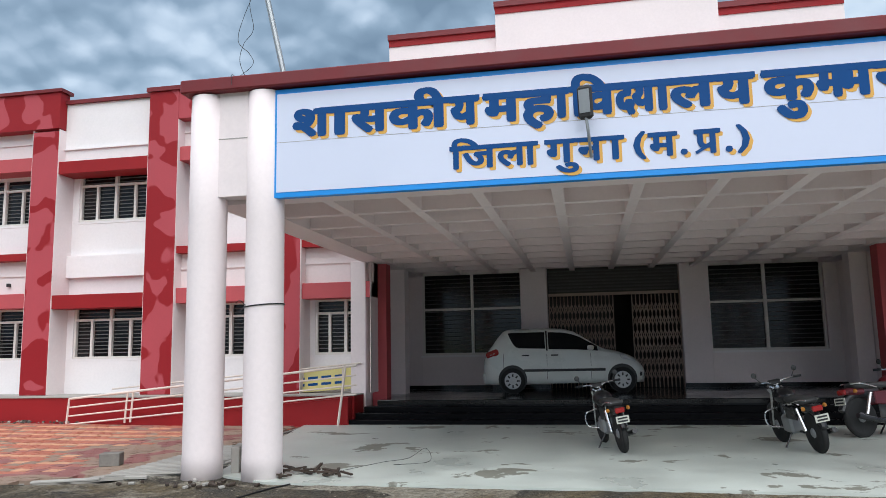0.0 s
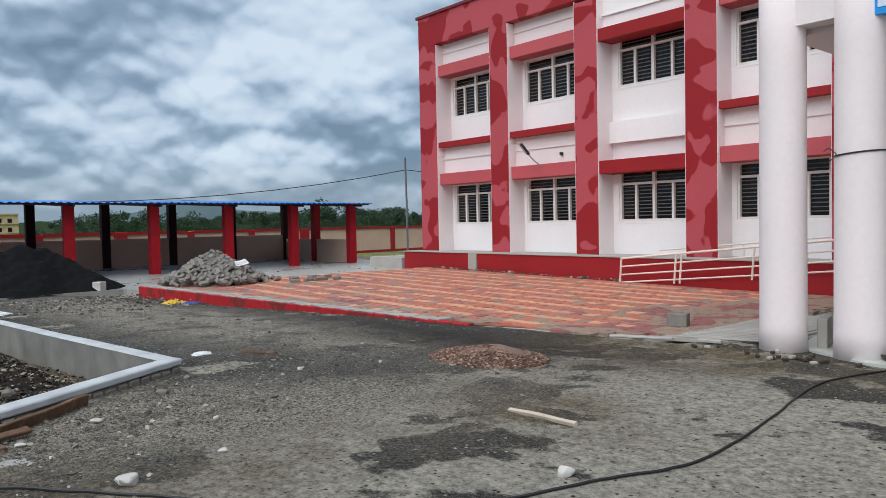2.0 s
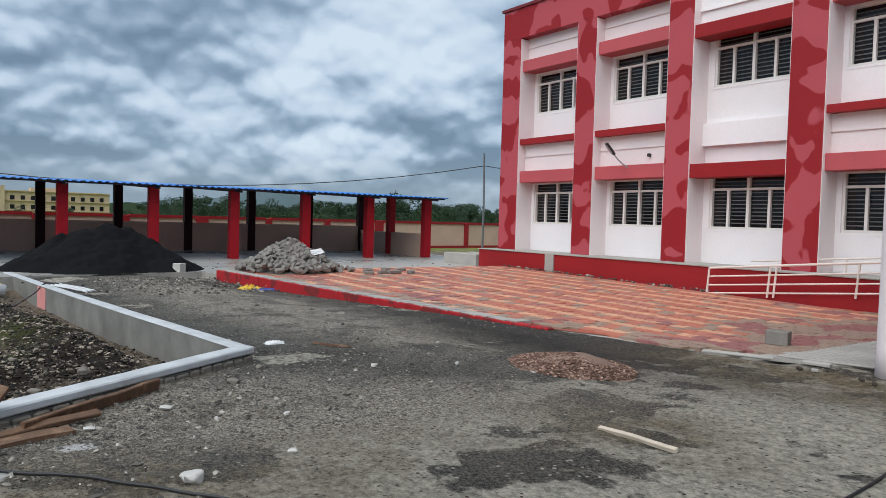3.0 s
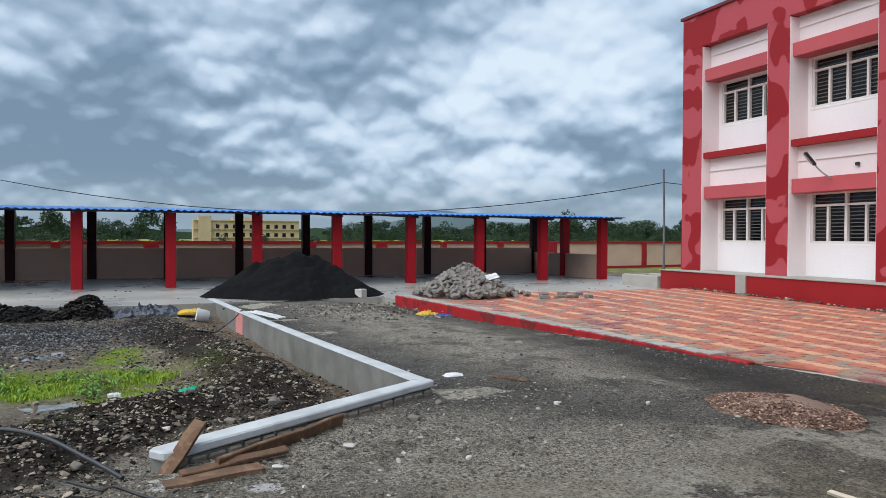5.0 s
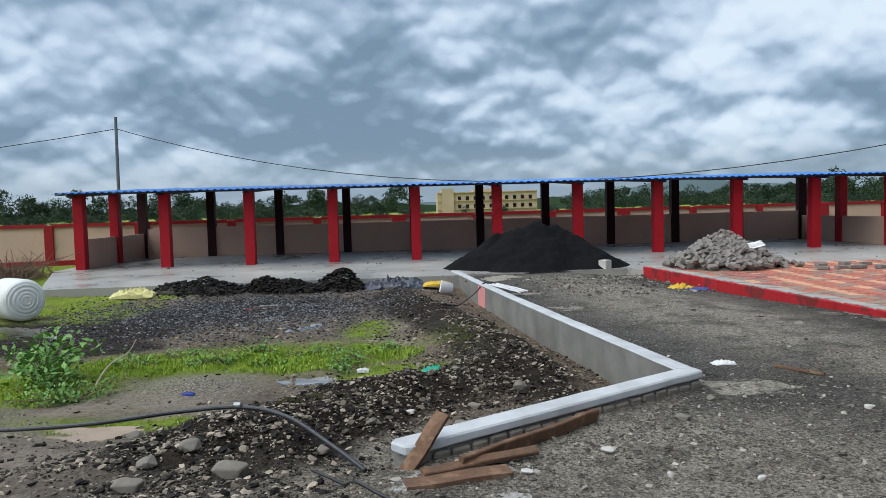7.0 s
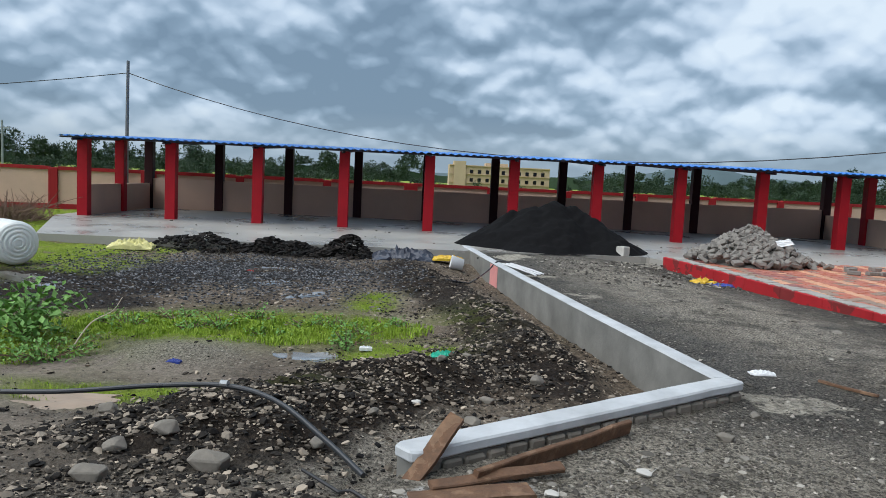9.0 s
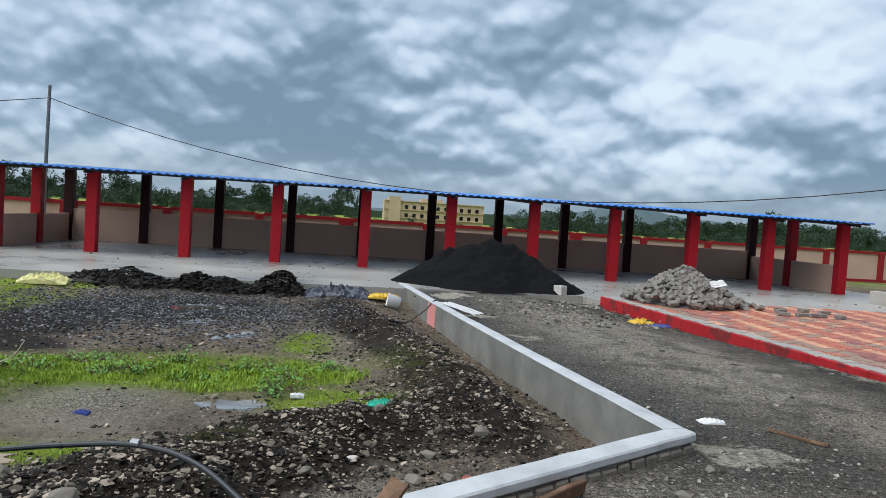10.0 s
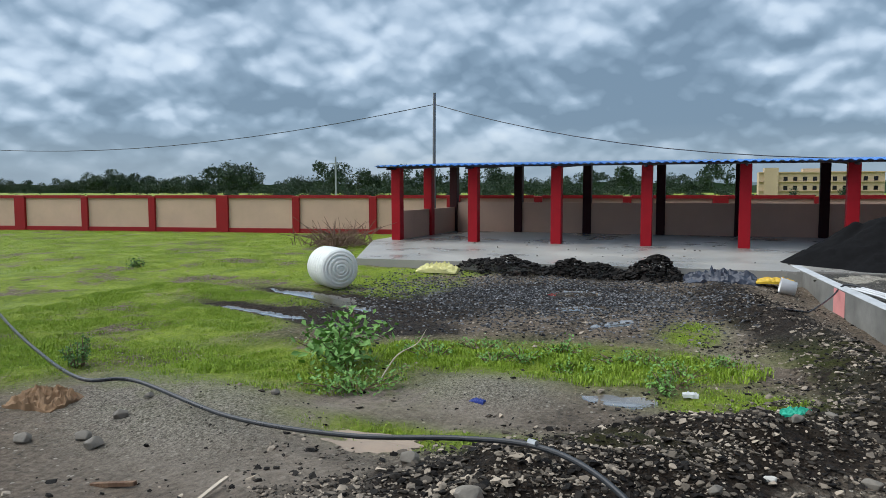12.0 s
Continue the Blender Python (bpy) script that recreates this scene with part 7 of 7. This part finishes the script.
# debris at the foot of the columns
deb = thing("wood_debris", "heap of dark wood scraps and wire by the column", "debris")
rd = np.random.default_rng(14)
for k in range(26):
    a = rd.uniform(0, 3.14)
    x, y = -1.85 + 0.36 * rd.normal() * 0.8, 8.45 + 0.16 * rd.normal()
    L = rd.uniform(0.05, 0.30)
    part("scrap", box(-L / 2, L / 2, -0.018, 0.018, -0.008, 0.012, m=Matrix.Translation((x, y, 0.075 + 0.03 * rd.random())) @ Euler((0.2 * rd.normal(), 0.1 * rd.normal(), a)).to_matrix().to_4x4()), DARKWOOD, deb)
for k in range(22):
    x, y = -2.95 + 0.45 * rd.normal(), 7.75 + 0.12 * rd.normal()
    L = rd.uniform(0.03, 0.11)
    part("crumb", box(-L / 2, L / 2, -0.02, 0.02, -0.01, 0.02, bevel=0.005, m=Matrix.Translation((x, y, 0.045)) @ Matrix.Rotation(rd.uniform(0, 3), 4, "Z")), DARKWOOD if k % 5 else CEMENT, deb)


def crumpled(name, label, cat, x, y, z, sx, sy, h, mat, seed, folds=7.0):
    """A crumpled sheet or sack lying on the ground."""
    n = 22
    verts, faces = [], []
    for t in (0, 1):
        for j in range(n + 1):
            for i in range(n + 1):
                u, v = 2 * i / n - 1, 2 * j / n - 1
                e_ = 1 + 0.25 * noise.noise((u * 2 + seed, v * 2, 1))
                f = max(0.0, 1 - (u * u + v * v) ** 1.2 * 0.5)
                top = h * f * (0.45 + 0.55 * abs(noise.noise((u * folds * 0.5, v * folds * 0.5, seed))) + 0.5 * noise.noise((u * folds, v * folds, seed + 4)))
                gx_, gy_ = x + sx * u * e_, y + sy * v * e_
                verts.append((gx_, gy_, z + (max(0.008, top) if t else -0.02)))
    m_ = (n + 1) ** 2
    for j in range(n):
        for i in range(n):
            a = j * (n + 1) + i
            faces.append((m_ + a, m_ + a + 1, m_ + a + n + 2, m_ + a + n + 1))
            faces.append((a, a + n + 1, a + n + 2, a + 1))
    for i in range(n):
        for a, b_ in ((i, i + 1), ((n * (n + 1)) + i + 1, n * (n + 1) + i), ((i + 1) * (n + 1), i * (n + 1)), (i * (n + 1) + n, (i + 1) * (n + 1) + n)):
            faces.append((a, b_, m_ + b_, m_ + a))
    return tagged(raw(name, verts, faces, mat), label, cat)


crumpled("tarpaulin", "crumpled blue-grey tarpaulin in the mud by the slab", "tarpaulin", -16.6, 0.45, -0.14, 0.45, 0.62, 0.30, TARP, 2.0, 12.0)
crumpled("yellow_sheet", "crumpled bright yellow plastic sheet by the low wall", "litter", -16.3, 1.35, -0.06, 0.18, 0.30, 0.10, YELLOW, 5.0)
crumpled("cement_sack", "pale yellow empty cement sack beside the slab", "sack", -16.35, -4.95, height(-16.35, -4.95), 0.22, 0.42, 0.22, PALEYELLOW, 7.0)
crumpled("jute_sack", "folded brown jute sack on the mud heap", "sack", -6.75, -4.72, height(-6.75, -4.72), 0.20, 0.26, 0.16, SACK, 9.0)
crumpled("plastic_bag", "torn white plastic bag on the road edge", "litter", -7.55, 3.62, 0.03, 0.06, 0.10, 0.05, PLASTICWHITE, 11.0)
crumpled("plastic_net", "crumpled turquoise plastic net among rubble", "litter", -8.05, 0.95, height(-8.05, 0.95), 0.06, 0.11, 0.07, GREEN, 13.0)
crumpled("yellow_bag", "yellow plastic bag against the kerb", "litter", -14.2, 5.75, height(-14.2, 5.75), 0.16, 0.20, 0.12, YELLOW, 15.0)
crumpled("blue_bag", "blue plastic scrap against the kerb", "litter", -13.9, 6.0, height(-13.9, 6.0), 0.12, 0.2, 0.06, BLUE, 17.0)
crumpled("blue_scrap", "small blue plastic scrap on the mud", "litter", -7.9, -1.4, height(-7.9, -1.4), 0.035, 0.055, 0.035, BLUE, 19.0)
crumpled("white_scrap", "small white plastic scrap in the grass", "litter", -8.8, 0.2, height(-8.8, 0.2) + 0.03, 0.03, 0.06, 0.035, PLASTICWHITE, 21.0)
crumpled("sandy_patch", "patch of wet pale sand beside the pipe", "sand", -6.75, -2.1, height(-6.75, -2.1) - 0.025, 0.20, 0.62, 0.05, material("wet_pale_sand", (0.30, 0.23, 0.17), 0.7, stain=0.3, spread=3), 23.0, 2.0)
bucket = thing("plastic_bucket", "white plastic bucket lying in the mud by the wall", "bucket")
part("bucket_body", lathe([(0.02, 0.0), (0.11, 0.0), (0.14, 0.24), (0.15, 0.25), (0.135, 0.25), (0.105, 0.03), (0.02, 0.03)], 20, Matrix.Translation((-15.75, 1.62, -0.10)) @ Matrix.Rotation(radians(80), 4, "X")), PLASTICWHITE, bucket, smooth=True)
rub2 = np.random.default_rng(41)
litter = []
for _ in range(170):
    x = -9.3 - 7.0 * rub2.random()
    litter.append((x, 14.12 + 0.12 * rub2.normal(), tile_z(x) + 0.01, 0.02 + 0.03 * rub2.random()))
for _ in range(120):
    x = -16.2 + 2.6 * rub2.random()
    y = kerb_y(x) - 0.25 + 0.2 * rub2.normal()
    litter.append((x, y, height(x, y), 0.02 + 0.04 * rub2.random()))
for _ in range(500):
    x = -16.4 + 3.6 * rub2.random()
    litter.append((x, 4.3 + 1.3 * rub2.normal() * 0.5, 0.03, 0.012 + 0.03 * rub2.random()))
for _ in range(90):
    litter.append((-23 + 5 * rub2.random(), -7 + 22 * rub2.random(), 0.06, 0.02 + 0.025 * rub2.random()))
scatter_stones("stone_crumbs", "small broken stones along kerb, plinth and slab", litter, CHIPS, 4, 8)

# ---- the nearest paving blocks, one by one ----
for x, y, z, mat in placed[:300]:
    ob = new("paving_block", paver_meshes[mat.name])
    ob.parent = paving
    ob.location = (x, y, z)
